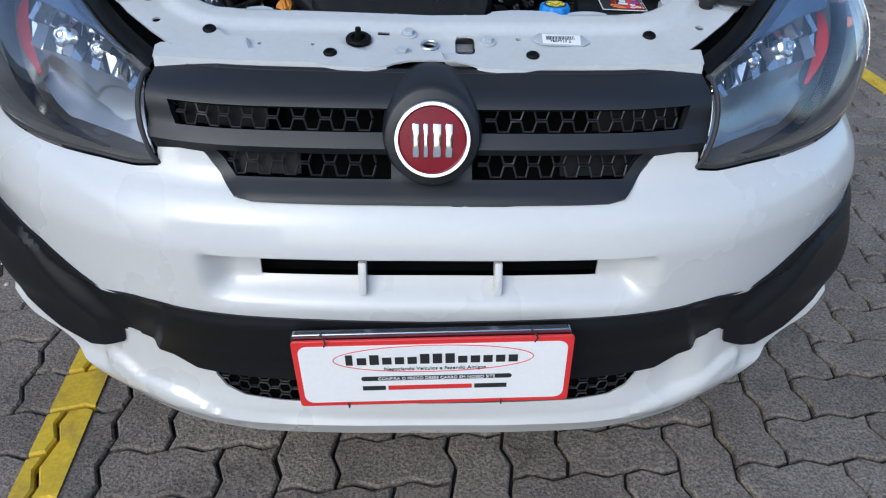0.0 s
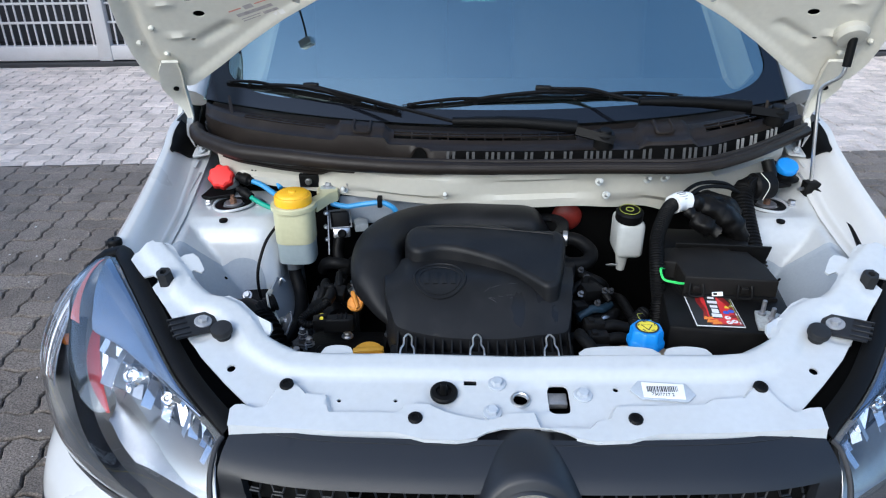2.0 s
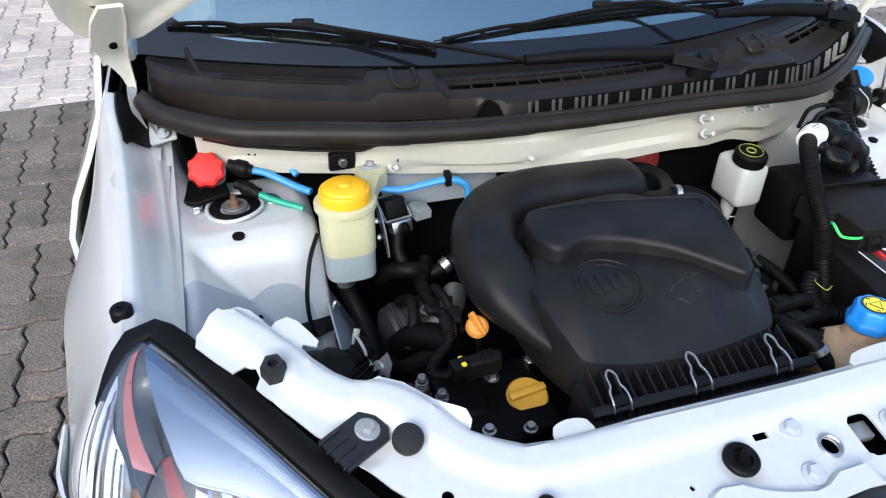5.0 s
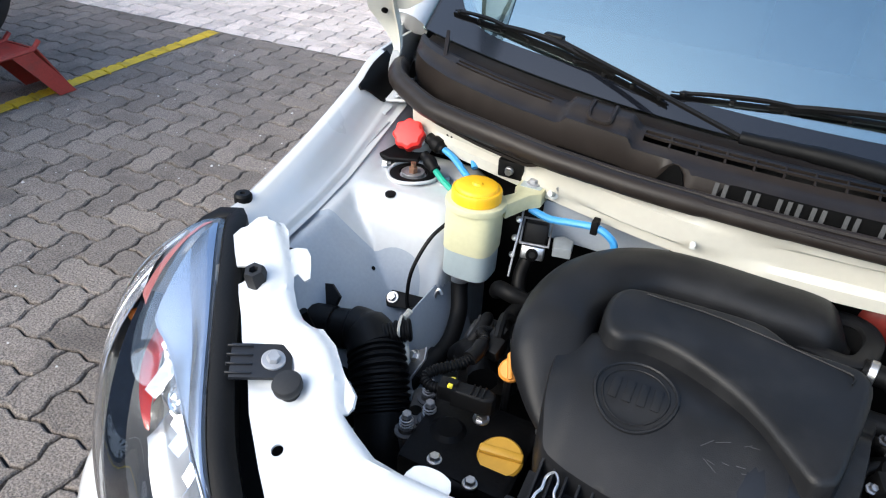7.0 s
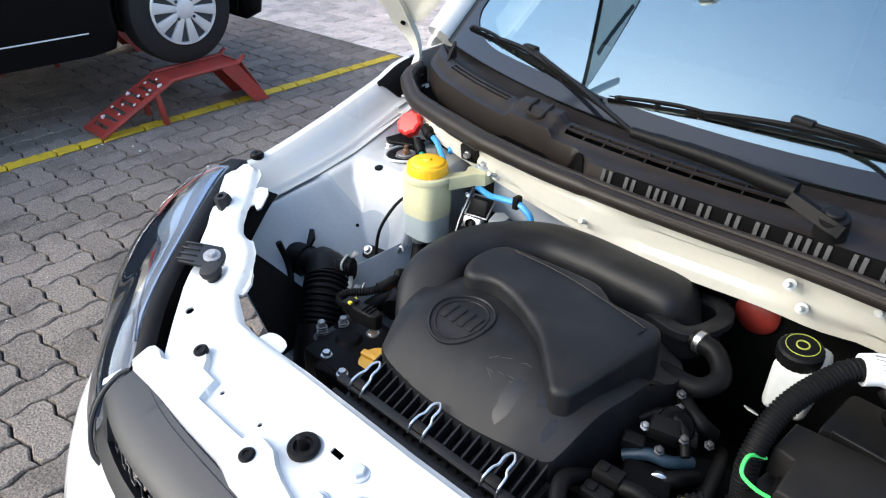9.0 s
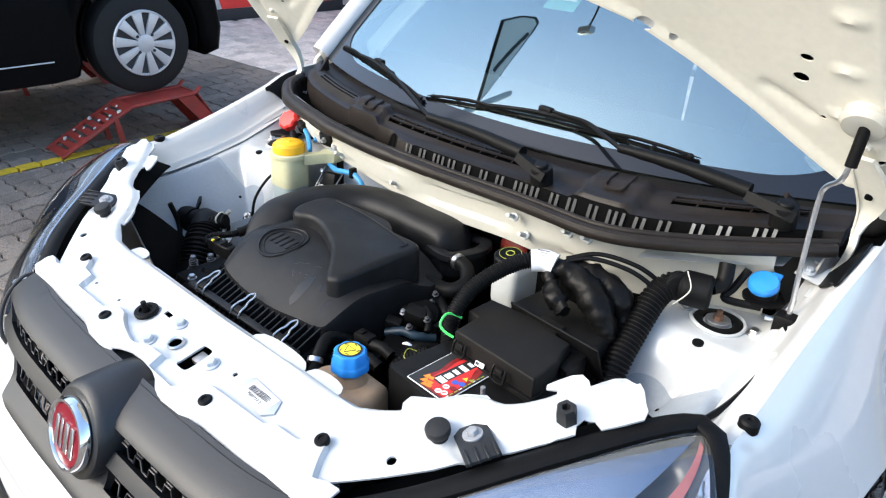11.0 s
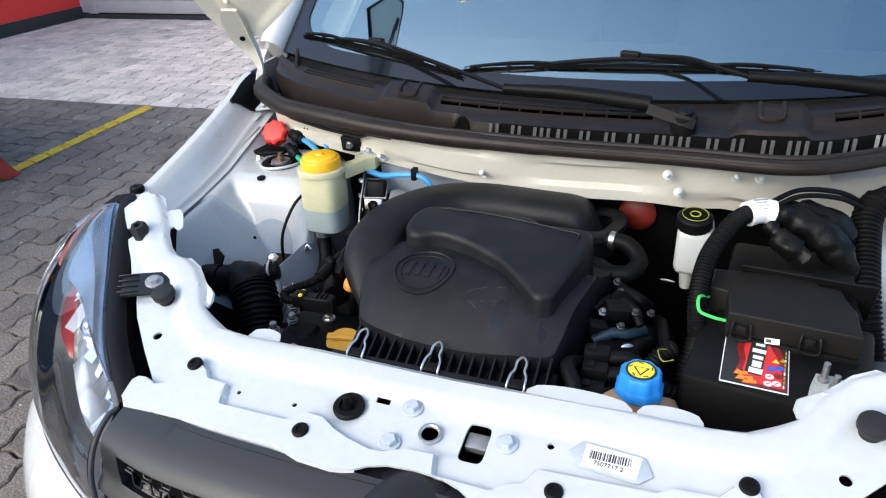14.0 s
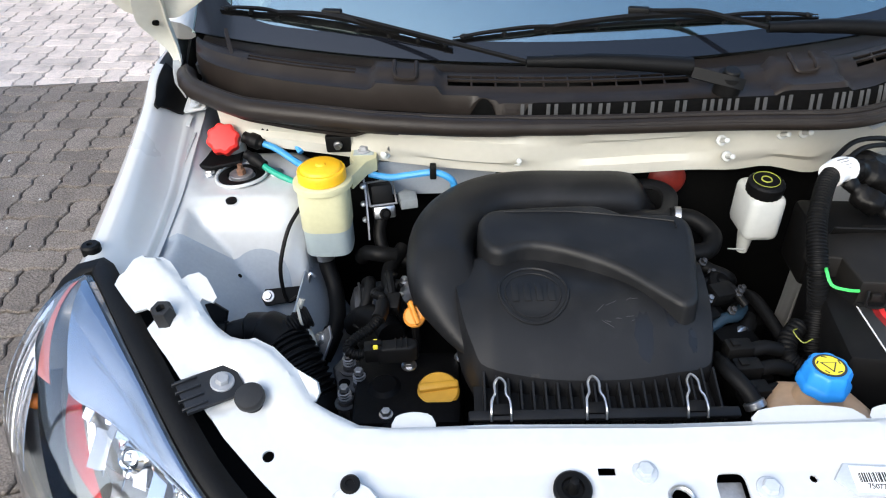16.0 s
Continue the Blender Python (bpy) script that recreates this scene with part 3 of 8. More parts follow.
for sx in (-1, 1):
    part("slot_divider", rbox(0.012, 0.022, 0.05, pose(sx * 0.097, -0.036, 0.603, -20), 0.003), WHITE, bumper)
# Black sheet paints the shade behind the slot.
part("slot_backing", sheet(half([(0, 0.585), (0.27, 0.585), (0.27, 0.64), (0, 0.64)]), [], 0.03, lambda s, z: fascia(s, z, 0.06)), VOID, bumper, "black sheet for the shade behind the air slot")


LIP_CREASE = ([0.0, s_of(0.34), s_of(0.44), s_of(0.52), s_of(0.60), s_of(0.70)], [0.292, 0.296, 0.322, 0.362, 0.380, 0.428])


def lip_fn(s, z):
    a = abs(s)
    lean = 0.020 * smooth01((z - 0.29) / 0.06) * smooth01((0.50 - a) / 0.08)
    line = float(np.interp(a, LIP_CREASE[0], LIP_CREASE[1]))
    crease = 0.010 * smooth01((z - line) / 0.014) + 0.010 * smooth01((z - 0.33) / 0.02) * smooth01((a - 0.56) / 0.03)
    corner = 0.024 * smooth01((a - 0.66) / 0.10) * smooth01((0.50 - z) / 0.06)
    return fascia(s, z, -0.006 + lean + crease - corner)


def band_fn(s, z):
    # flat middle panel, a stepped-back facet beside it, and a proud wedge at each corner
    a = abs(s)
    middle = smooth01((0.43 + 0.5 * (0.50 - z) - a) / 0.03)
    wedge = smooth01((a - 0.50 - 1.1 * max(0, z - 0.46)) / 0.06)
    low = smooth01((0.545 + 0.05 * wedge - z) / 0.022)
    return fascia(s, z, -0.004 - 0.006 * middle * low - 0.012 * wedge * low + 0.010 * (1 - middle) * (1 - wedge) * low)


BAND_LOW = [(0.765, 0.520), (0.747, 0.505), (0.711, 0.468), (0.684, 0.425), (0.625, 0.398), (0.568, 0.389), (0.510, 0.411), (0.506, 0.439), (0.46, 0.437), (0.406, 0.431), (0.368, 0.413)]
band = part("bumper_band", sheet(half([(0, 0.537), (0.30, 0.543), (0.444, 0.545), (0.507, 0.534), (0.559, 0.560), (0.609, 0.585), (0.67, 0.600), (0.736, 0.597), (0.80, 0.597), (0.813, 0.590), (0.813, 0.55)] + BAND_LOW + [(0.21, 0.407), (0, 0.405)]),
                                 [], 0.008, band_fn, 0.012), BAND, car, "unpainted black bumper moulding", angle=25)
lip = part("bumper_lip", sheet(half([(0, 0.332), (0.24, 0.335), (0.31, 0.340), (0.342, 0.352), (0.358, 0.372), (0.366, 0.412), (0.406, 0.434), (0.46, 0.441), (0.509, 0.443), (0.513, 0.414), (0.568, 0.393), (0.625, 0.402), (0.684, 0.429), (0.711, 0.472),
                                     (0.735, 0.496), (0.735, 0.470), (0.70, 0.425), (0.677, 0.395), (0.633, 0.358), (0.576, 0.318), (0.516, 0.275), (0.425, 0.259), (0.21, 0.257), (0, 0.256)]), [], 0.008, lip_fn, 0.004), WHITE, car, "white lower bumper lip")


def wave(x0, x1, z, inward, name, parent, pitch=0.047, amp=0.0085, r=0.0024, up=1):
    """One battlement-shaped rib of the grille mesh, following the bumper's curve."""
    pts = []
    x = x0 - pitch
    while x < x1:
        for d, h in ((0.0, 0), (0.38, 0), (0.50, 1), (0.88, 1)):
            q = x + d * pitch
            if x0 <= q <= x1:
                pts.append(fascia(math.copysign(s_of(abs(q)), q), z + up * amp * 2 * h, inward))
        x += pitch
    return part(name, tube(pts, r, 6, 1, smooth=False), GRILLE, parent)


# Black sheet carries the lower ribs and paints the shade behind them.
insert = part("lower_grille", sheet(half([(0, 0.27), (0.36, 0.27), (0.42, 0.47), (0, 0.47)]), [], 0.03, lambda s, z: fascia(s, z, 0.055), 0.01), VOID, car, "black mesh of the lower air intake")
for k in range(4):
    for up in (-1, 1):
        wave(-0.355, 0.355, 0.340 + 0.022 * k + 0.0008 * up, 0.030 if up < 0 else 0.034, "mesh_rib", insert, pitch=0.036, amp=0.0050, r=0.0017, up=up)

# upper grille with two rows of mesh and the badge
HUMP = 0.066


def grille_fn(s, z):
    bar = math.exp(-((z - 0.786) / 0.011) ** 2) + math.exp(-((z - 0.728) / 0.010) ** 2)
    return fascia(s, z, -0.010 * bar)


def row_hole(x0, x1, xt, z0, z1):
    return [(s_of(x0), z0), (s_of(x1), z0), (s_of(xt), z1), (s_of(x0), z1)]


UP, LOW = row_hole(0.060, 0.366, 0.378, 0.803, 0.834), row_hole(0.055, 0.272, 0.300, 0.743, 0.775)
flip = lambda h: [(-x, z) for x, z in reversed(h)]
grille = part("grille", sheet(half([(0, 0.718), (0.2, 0.719), (0.245, 0.720), (0.270, 0.726), (0.290, 0.739), (0.307, 0.757), (0.321, 0.770), (0.36, 0.772), (0.400, 0.768), (0.407, 0.79), (0.415, 0.84), (0.422, 0.866), (0.06, 0.866), (0, 0.866)]),
                              [UP, flip(UP), LOW, flip(LOW)], 0.009, grille_fn, 0.012), GRILLE, car, "matt dark grey grille surround")
part("grille_shelf", grid(lambda u, v: fascia((u - 0.5) * 2 * s_of(0.420), 0.864 - 0.010 * v, -0.002 + 0.075 * v), 40, 4, 0.004), GRILLE, grille, "top of the grille running in under the crossmember")
# Black sheet paints the shade in which the radiator sits.
backing = part("grille_backing", sheet(half([(0, 0.71), (0.3, 0.71), (0.39, 0.84), (0, 0.84)]), [], 0.03, lambda s, z: fascia(s, z, 0.06)), VOID, grille, "black sheet for the shade and radiator behind the mesh")
for z, x0, x1 in ((0.8165, 0.072, 0.368), (0.7575, 0.064, 0.292)):
    for sx in (-1, 1):
        for up in (-1, 1):
            q = (x0, x1) if sx > 0 else (-x1, -x0)
            wave(*q, z + 0.0008 * up, 0.007 if up < 0 else 0.010, "mesh_rib", grille, pitch=0.036, amp=0.0068, r=0.0017, up=up)
        lo = x0 + 0.52 * (x1 - x0)
        part("mesh_blank", grid(lambda u, v: fascia(sx * s_of(lo + (x1 + 0.004 - lo) * u), z - 0.019 + 0.038 * v, 0.020), 16, 3, 0.002), PLASTIC, grille, "blanked part of the mesh")

hump = lathe([(0.058, -0.012), (0.062, -0.010), (HUMP, 0.0), (HUMP, 0.075), (0.064, 0.098), (0.058, 0.110), (0.04, 0.118)], 40, pose(0, 0.006, 0.807, -90, 0, 0))
for v in hump.verts:
    if v.co.y < 0.03:
        v.co.y += 0.30 * (v.co.z - 0.807) + 0.006
part("badge_housing", hump, GRILLE, car, "round black badge housing in the grille")
BADGE = pose(0, -0.006, 0.808, 73, 0, 0)
badge = part("badge", lathe([(0.030, -0.004), (0.0515, -0.004), (0.0515, 0.004), (0.049, 0.009), (0.045, 0.009), (0.0425, 0.005), (0.0425, 0.003), (0.01, 0.003)], 48, BADGE), CHROME, car, "round chrome-ringed badge with a red field")
part("badge_field", lathe([(0.0425, 0.0032), (0.0425, 0.0052), (0.02, 0.0066), (0.004, 0.0070)], 40, BADGE), ENAMEL, badge, "dark red enamel field")
for k, (x, w) in enumerate(((-0.0215, 0.0085), (-0.0085, 0.006), (0.006, 0.0105), (0.0215, 0.009))):
    part("badge_bar", rbox(w, 0.044, 0.003, BADGE @ pose(x, -0.001, 0.0075), 0.001), CHROME, badge, "plain raised silver bar")

# dealer's plate over the number plate
PLATE = pose(0.006, -0.100, 0.476, 90, 0, 0) @ pose(0, 0, 0, 0, 0, 2.0)


def rounded(w, h, r, n=6):
    out = []
    for cx, cy, a0 in ((w / 2 - r, -h / 2 + r, -90), (w / 2 - r, h / 2 - r, 0), (-w / 2 + r, h / 2 - r, 90), (-w / 2 + r, -h / 2 + r, 180)):
        out += [(cx + r * math.cos(radians(a0 + 90 * k / n)), cy + r * math.sin(radians(a0 + 90 * k / n))) for k in range(n + 1)]
    return out


plate = part("plate_cover", prism(rounded(0.405, 0.132, 0.006), -0.004, 0, 0.001, 1, PLATE), RED_INK, car, "white dealer plate with a red border and black lettering")
part("plate_face", prism(rounded(0.388, 0.114, 0.014), 0, 0.0012, 0.0003, 1, PLATE), LABEL, plate, "white plate face")
part("plate_shadow_board", prism(rounded(0.40, 0.134, 0.006), -0.016, -0.006, 0.001, 1, PLATE @ pose(-0.002, 0.007, 0)), BEZEL_LIGHT, plate, "metal number plate behind")
ring = [PLATE @ Vector((0.145 * math.cos(2 * math.pi * k / 48), 0.030 + 0.026 * math.sin(2 * math.pi * k / 48), 0.0016)) for k in range(49)]
part("plate_oval", tube(ring, 0.0007, 5, 1, smooth=False), RED_INK, plate, "thin red oval")
part("plate_word", rbox(0.010, 0.020, 0.0006, PLATE @ pose(-0.122, 0.030, 0.0016), 0), INK, plate, "plain black bar")
for k in range(13):
    hgt = 0.019 if k in (1, 5, 6, 7) else 0.0135
    part("plate_word", rbox(0.0135, hgt, 0.0006, PLATE @ pose(-0.104 + 0.0183 * k, 0.030 - (0.0195 - hgt) / 2, 0.0016), 0), INK, plate, "plain black bar")
letters("Negociando Ve\u00edculos e Fazendo Amigos", 0.0092, PLATE @ pose(0.002, 0.0105, 0.0016), INK, plate)
part("plate_strip", prism(rounded(0.222, 0.0085, 0.004), 0.0012, 0.0018, 0.0001, 1, PLATE @ pose(0.004, -0.0085, 0)), INK, plate, "black strip with white capitals")
letters("CONFIRA O PRE\u00c7O DESSE CARRO EM NOSSO SITE", 0.0076, PLATE @ pose(0.004, -0.0085, 0.0022), LABEL, plate)
x = -0.108
for w, ink in ((0.038, INK), (0.128, RED_INK), (0.052, INK)):
    part("plate_word", rbox(w - 0.004, 0.0085, 0.0006, PLATE @ pose(x + w / 2, -0.028, 0.0016), 0), ink, plate, "plain coloured bar")
    x += w
for x in (-0.155, 0.145):
    part("plate_tie", tube([PLATE @ Vector(q) for q in ((x, 0.058, 0.002), (x + 0.003, 0.069, 0.004), (x - 0.004, 0.076, -0.004), (x, 0.07, -0.02))], 0.0012, 5, 4), INK, plate, "black tie holding the plate")
for x in (-0.13, 0.10):
    part("plate_tie", tube([PLATE @ Vector(q) for q in ((x, -0.058, 0.002), (x + 0.001, -0.067, 0.003), (x, -0.069, -0.02))], 0.0012, 5, 4), INK, plate, "black tie holding the plate")


# ---- upper crossmember with its arms ----
def deck(x, y):
    return 0.868 + 0.2 * (y - 0.117) + 0.24 * abs(x) * (y - 0.117)


LIP = [(-0.40, 0.08), (-0.383, 0.138), (-0.367, 0.139), (-0.351, 0.133), (-0.338, 0.137), (-0.331, 0.162), (-0.314, 0.175), (-0.297, 0.166), (-0.288, 0.156), (-0.260, 0.154), (-0.253, 0.128), (-0.165, 0.128), (-0.157, 0.139),
       (-0.146, 0.143), (-0.123, 0.141), (-0.105, 0.131), (-0.085, 0.124), (-0.055, 0.117), (-0.040, 0.119), (-0.020, 0.128), (0.014, 0.129), (0.020, 0.106), (0.080, 0.105), (0.090, 0.115), (0.108, 0.120), (0.118, 0.139), (0.235, 0.143),
       (0.247, 0.151), (0.290, 0.153), (0.303, 0.167), (0.314, 0.174), (0.326, 0.167), (0.334, 0.150), (0.346, 0.131), (0.367, 0.138), (0.40, 0.14), (0.40, 0.08), (0, 0.05)]
ARM_IN = [(0, 0.232), (0.279, 0.229), (0.312, 0.231), (0.333, 0.240), (0.360, 0.258), (0.386, 0.292), (0.411, 0.315), (0.434, 0.326), (0.462, 0.331), (0.485, 0.349), (0.503, 0.372), (0.530, 0.402), (0.556, 0.425)]


def off_line(line, x, y):
    """Distance from a bent line."""
    best = 9.0
    for (ax, ay), (bx, by) in zip(line, line[1:]):
        dx, dy = bx - ax, by - ay
        t = min(max(((x - ax) * dx + (y - ay) * dy) / (dx * dx + dy * dy), 0), 1)
        best = min(best, math.hypot(x - ax - t * dx, y - ay - t * dy))
    return best


def deck_fn(x, y):
    """Pressed steel: a raised front lip, a sunk field, and a bead along the bay's edge."""
    a = abs(x)
    z = deck(x, y)
    d = off_line(LIP + LIP[:1], x, y)
    if not inside((x, y), LIP):
        d = -d
    z += 0.0085 * smooth01(d / 0.0052 + 0.5)
    e = off_line(ARM_IN, a, y)
    if a > 0.47 and y > float(np.interp(a, [p[0] for p in ARM_IN], [p[1] for p in ARM_IN])):
        return Vector((x, y, z + 0.0015))
    z += 0.009 * smooth01((0.047 - e) / 0.016) - 0.0075 * smooth01((0.010 - e) / 0.010)
    z -= 0.004 * smooth01((0.030 - math.hypot(a - 0.462, y - 0.272)) / 0.006)
    z += 0.003 * smooth01((0.027 - math.hypot(a - 0.534, y - 0.342)) / 0.005)
    z -= 0.003 * smooth01((0.026 - math.hypot(x + 0.105, y - 0.165)) / 0.006) + 0.003 * smooth01((0.034 - math.hypot(x - 0.02, (y - 0.158) * 1.4)) / 0.006)
    return Vector((x, y, z))


def circle(cx, cy, r, n=14):
    return [(cx + r * math.cos(2 * math.pi * k / n), cy + r * math.sin(2 * math.pi * k / n)) for k in range(n)]


DECK = [(0, 0.104), (0.030, 0.102), (0.050, 0.096), (0.064, 0.088), (0.085, 0.084), (0.13, 0.086), (0.165, 0.096), (0.25, 0.098), (0.381, 0.106), (0.384, 0.136), (0.362, 0.140), (0.404, 0.177), (0.448, 0.219), (0.466, 0.241), (0.484, 0.262), (0.506, 0.282),
        (0.526, 0.306), (0.545, 0.326), (0.553, 0.336), (0.548, 0.346), (0.551, 0.357), (0.561, 0.363), (0.573, 0.358), (0.588, 0.373), (0.605, 0.392), (0.603, 0.404), (0.588, 0.418), (0.574, 0.428), (0.559, 0.430), (0.548, 0.424), (0.538, 0.412), (0.530, 0.401), (0.524, 0.407), (0.512, 0.411),
        (0.502, 0.404), (0.493, 0.391), (0.485, 0.378), (0.488, 0.372), (0.501, 0.377), (0.503, 0.372), (0.495, 0.360), (0.476, 0.340), (0.460, 0.329), (0.447, 0.325), (0.434, 0.328), (0.411, 0.317), (0.386, 0.294), (0.359, 0.272), (0.356, 0.262), (0.361, 0.253), (0.333, 0.240), (0.312, 0.230), (0.279, 0.227), (0.18, 0.231), (0, 0.232)]
RECT = [(0.048 + 0.014 * math.copysign(abs(math.cos(a)) ** 0.45, math.cos(a)), 0.1565 + 0.0235 * math.copysign(abs(math.sin(a)) ** 0.35, math.sin(a))) for a in [2 * math.pi * (k + 0.5) / 24 for k in range(24)]]
def beside(line, d, step=0.005):
    """A line that runs beside another."""
    pts = resample(line, step)[:int(1e6)]
    out = []
    for a, b, c in zip(pts, pts[1:], pts[2:]):
        w = (c - a)
        if w.length > 1e-6:
            out.append((b.x - w.y / w.length * d, b.y + w.x / w.length * d))
    return out


STEP_LINES = [[q for q in beside(LIP[1:-2], d) if inside(q, both(DECK))] for d in (-0.0026, 0.0026)]
crossmember = part("crossmember", sheet(both(DECK), [RECT, circle(-0.003, 0.156, 0.011), circle(0.400, 0.200, 0.006), circle(-0.400, 0.200, 0.006), circle(-0.244, 0.151, 0.003, 8), circle(-0.169, 0.152, 0.003, 8),
                                                     circle(0.126, 0.172, 0.004, 8), [(-0.078, 0.179), (-0.061, 0.179), (-0.061, 0.186), (-0.078, 0.186)]],
                                        0.0062, deck_fn, 0.003, STEP_LINES), BAY, car, "white painted steel crossmember over the radiator")
# Black sheet puts shade under the crossmember's openings.
part("crossmember_shade", grid(lambda u, v: Vector(((u - 0.5) * 0.72, 0.125 + 0.115 * v, 0.845 - 0.005 * v)), 20, 4, 0.004), VOID, crossmember, "black sheet for the shade under the crossmember")
FRONT = DECK[:9]
for sx in (-1, 1):
    def front_at(u, v):
        x = 0.062 + 0.318 * u
        y = float(np.interp(x, [p[0] for p in FRONT], [p[1] for p in FRONT]))
        return Vector((sx * x, y - 0.003 * v, deck(x, y) + 0.0082 - 0.017 * v))
    part("crossmember_edge", grid(front_at, 24, 3, 0.002), BAY, crossmember, "folded front edge of the crossmember")
part("crossmember_flange", grid(lambda u, v: Vector(((u - 0.5) * 0.56, 0.231 + 0.003 * v, deck(0.1, 0.231) - 0.004 - 0.045 * v)), 20, 3, 0.003), BAY, crossmember)
for x0, x1 in ((0.085, 0.20), (0.205, 0.272), (-0.28, -0.235)):
    tongue = grid(lambda u, v: Vector((x0 + (x1 - x0) * u, 0.228 + (0.006 + 0.013 * math.sin(math.pi * u) ** 0.35) * v, deck(0.1, 0.23) + 0.004 + 0.003 * math.sin(math.pi * u) ** 0.4 * v)), 12, 3, 0.002)
    part("deck_tongue", tongue, BAY, crossmember)


def up_at(x, y, lift=0.0):
    return pose(x, y, deck(x, y) + lift, 11 if abs(x) < 0.3 else 17, 0, 0)


def push_pin(x, y, r=0.0095):
    return part("push_pin", lathe([(r, -0.004), (r, 0.001), (r * 0.8, 0.003), (r * 0.45, 0.003), (r * 0.42, 0.0015), (0.001, 0.0015)], 20, up_at(x, y, 0.0092)), RUBBER, crossmember, "black plastic push pin")


for x, y in ((-0.141, 0.117), (0.141, 0.117), (-0.316, 0.167), (0.316, 0.167)):
    push_pin(x, y)
part("rubber_plug", lathe([(0.0185, -0.003), (0.0185, 0.001), (0.0165, 0.003), (0.011, 0.003), (0.010, -0.001), (0.006, -0.001), (0.0048, 0.008), (0.0040, 0.017), (0.001, 0.018)], 28, up_at(-0.105, 0.165, 0.002)), RUBBER, crossmember, "round black rubber plug")


def bolt(x, y, z, m=None, r=0.0075, washer=0.0125, parent=None, material=None):
    w = m or pose(x, y, z)
    bm = lathe([(washer, 0.0), (washer, 0.0018), (washer * 0.95, 0.0025), (r * 1.1, 0.0028)], 20, w)
    lathe([(r * 1.12, 0.0025), (r * 1.12, 0.007), (r * 0.95, 0.0085), (0.001, 0.0085)], 6, w, bm=bm)
    return part("bolt", bm, material or STEEL, parent)


for x, y in ((-0.033, 0.182), (0.081, 0.163), (-0.041, 0.134)):
    bolt(0, 0, 0, up_at(x, y), parent=crossmember, material=PAINTED)
part("latch", rbox(0.026, 0.020, 0.01, up_at(0.048, 0.168, -0.014), 0.002), ALU, crossmember, "bonnet latch inside its opening")
part("ring_grommet", tube([up_at(-0.003, 0.156) @ Vector((0.0115 * math.cos(a), 0.0115 * math.sin(a), 0.0)) for a in [2 * math.pi * k / 20 for k in range(21)]], 0.0022, 6, 1, smooth=False), STEEL, crossmember)
TAG = up_at(0.188, 0.167, 0.0012) @ Matrix.Scale(0.88, 4)
tag = part("barcode_plate", prism([(-0.050, 0), (-0.034, -0.017), (0.034, -0.019), (0.048, -0.005), (0.036, 0.017), (-0.036, 0.019)], 0, 0.0022, 0.001, 2, TAG @ pose(0, 0, 0, 0, 0, -3)), PAINTED, crossmember, "painted tag plate with a barcode and number")
part("tag_face", prism([(-0.031, -0.014), (0.031, -0.015), (0.033, 0.015), (-0.031, 0.016)], 0.0022, 0.0028, 0.0003, 1, TAG @ pose(0, 0, 0, 0, 0, -3)), LABEL, tag, "white printed face")
rnd = random.Random(3)
x = -0.024
while x < 0.022:
    w = rnd.choice((0.0007, 0.0012, 0.0018))
    part("barcode_bar", rbox(w, 0.011, 0.0003, TAG @ pose(x, 0.0035, 0.0030, 0, 0, -3), 0), INK, tag)
    x += w + rnd.choice((0.0008, 0.0013))
letters("7507717 2", 0.008, TAG @ pose(-0.002, -0.0075, 0.0031, 0, 0, -3), INK, tag)

for sx in (-1, 1):
    x, y = sx * 0.424, 0.257
    part("bump_stop", lathe([(0.0135, -0.002), (0.0112, 0.008), (0.0104, 0.011), (0.0106, 0.0155), (0.0142, 0.0165), (0.0152, 0.018), (0.0154, 0.0245), (0.0140, 0.0268), (0.010, 0.0278), (0.001, 0.0282)], 28, up_at(x, y, -0.008)), STOP, crossmember, "round black rubber bump stop")
    x, y = sx * 0.534, 0.348
    part("hex_stop", lathe([(0.0132, 0.0), (0.0126, 0.019), (0.0105, 0.0235), (0.0055, 0.0235), (0.005, 0.015), (0.001, 0.015)], 6, up_at(x, y, 0.002)), STOP, crossmember, "black six-sided rubber stop")
    arm = pose(sx * 0.459, 0.274, deck(0.459, 0.274) + 0.001, 14, -sx * 5, -sx * 34)
    bracket = part("lamp_bracket", prism([(sx * q[0], q[1]) for q in ((-0.019, -0.011), (-0.010, -0.021), (0.043, -0.021), (0.043, 0.021), (-0.010, 0.021), (-0.019, 0.012))], 0, 0.0045, 0.0012, 2, arm), GRILLE, car, "dark grey plastic headlamp bracket")
    for k in range(4):
        part("bracket_rib", rbox(0.026, 0.002, 0.005, arm @ pose(sx * 0.034, -0.0165 + 0.011 * k, 0.005), 0.0005, 1), GRILLE, bracket)
    bolt(0, 0, 0, arm @ pose(0, 0, 0.0045), r=0.0065, washer=0.0125, parent=bracket, material=GREYBOLT)

# ---- headlamps ----
def lamp_edges(sx):
    top = curve([(0.390, 0.104, 0.856), (0.47, 0.180, 0.888), (0.56, 0.300, 0.926), (0.625, 0.392, 0.948), (0.656, 0.436, 0.950)], 8)
    bottom = curve([fascia(s_of(x), z, 0.001) for x, z in LENS_LOW], 6)
    return top, bottom


LAMP_TOP, LAMP_LOW = lamp_edges(1)


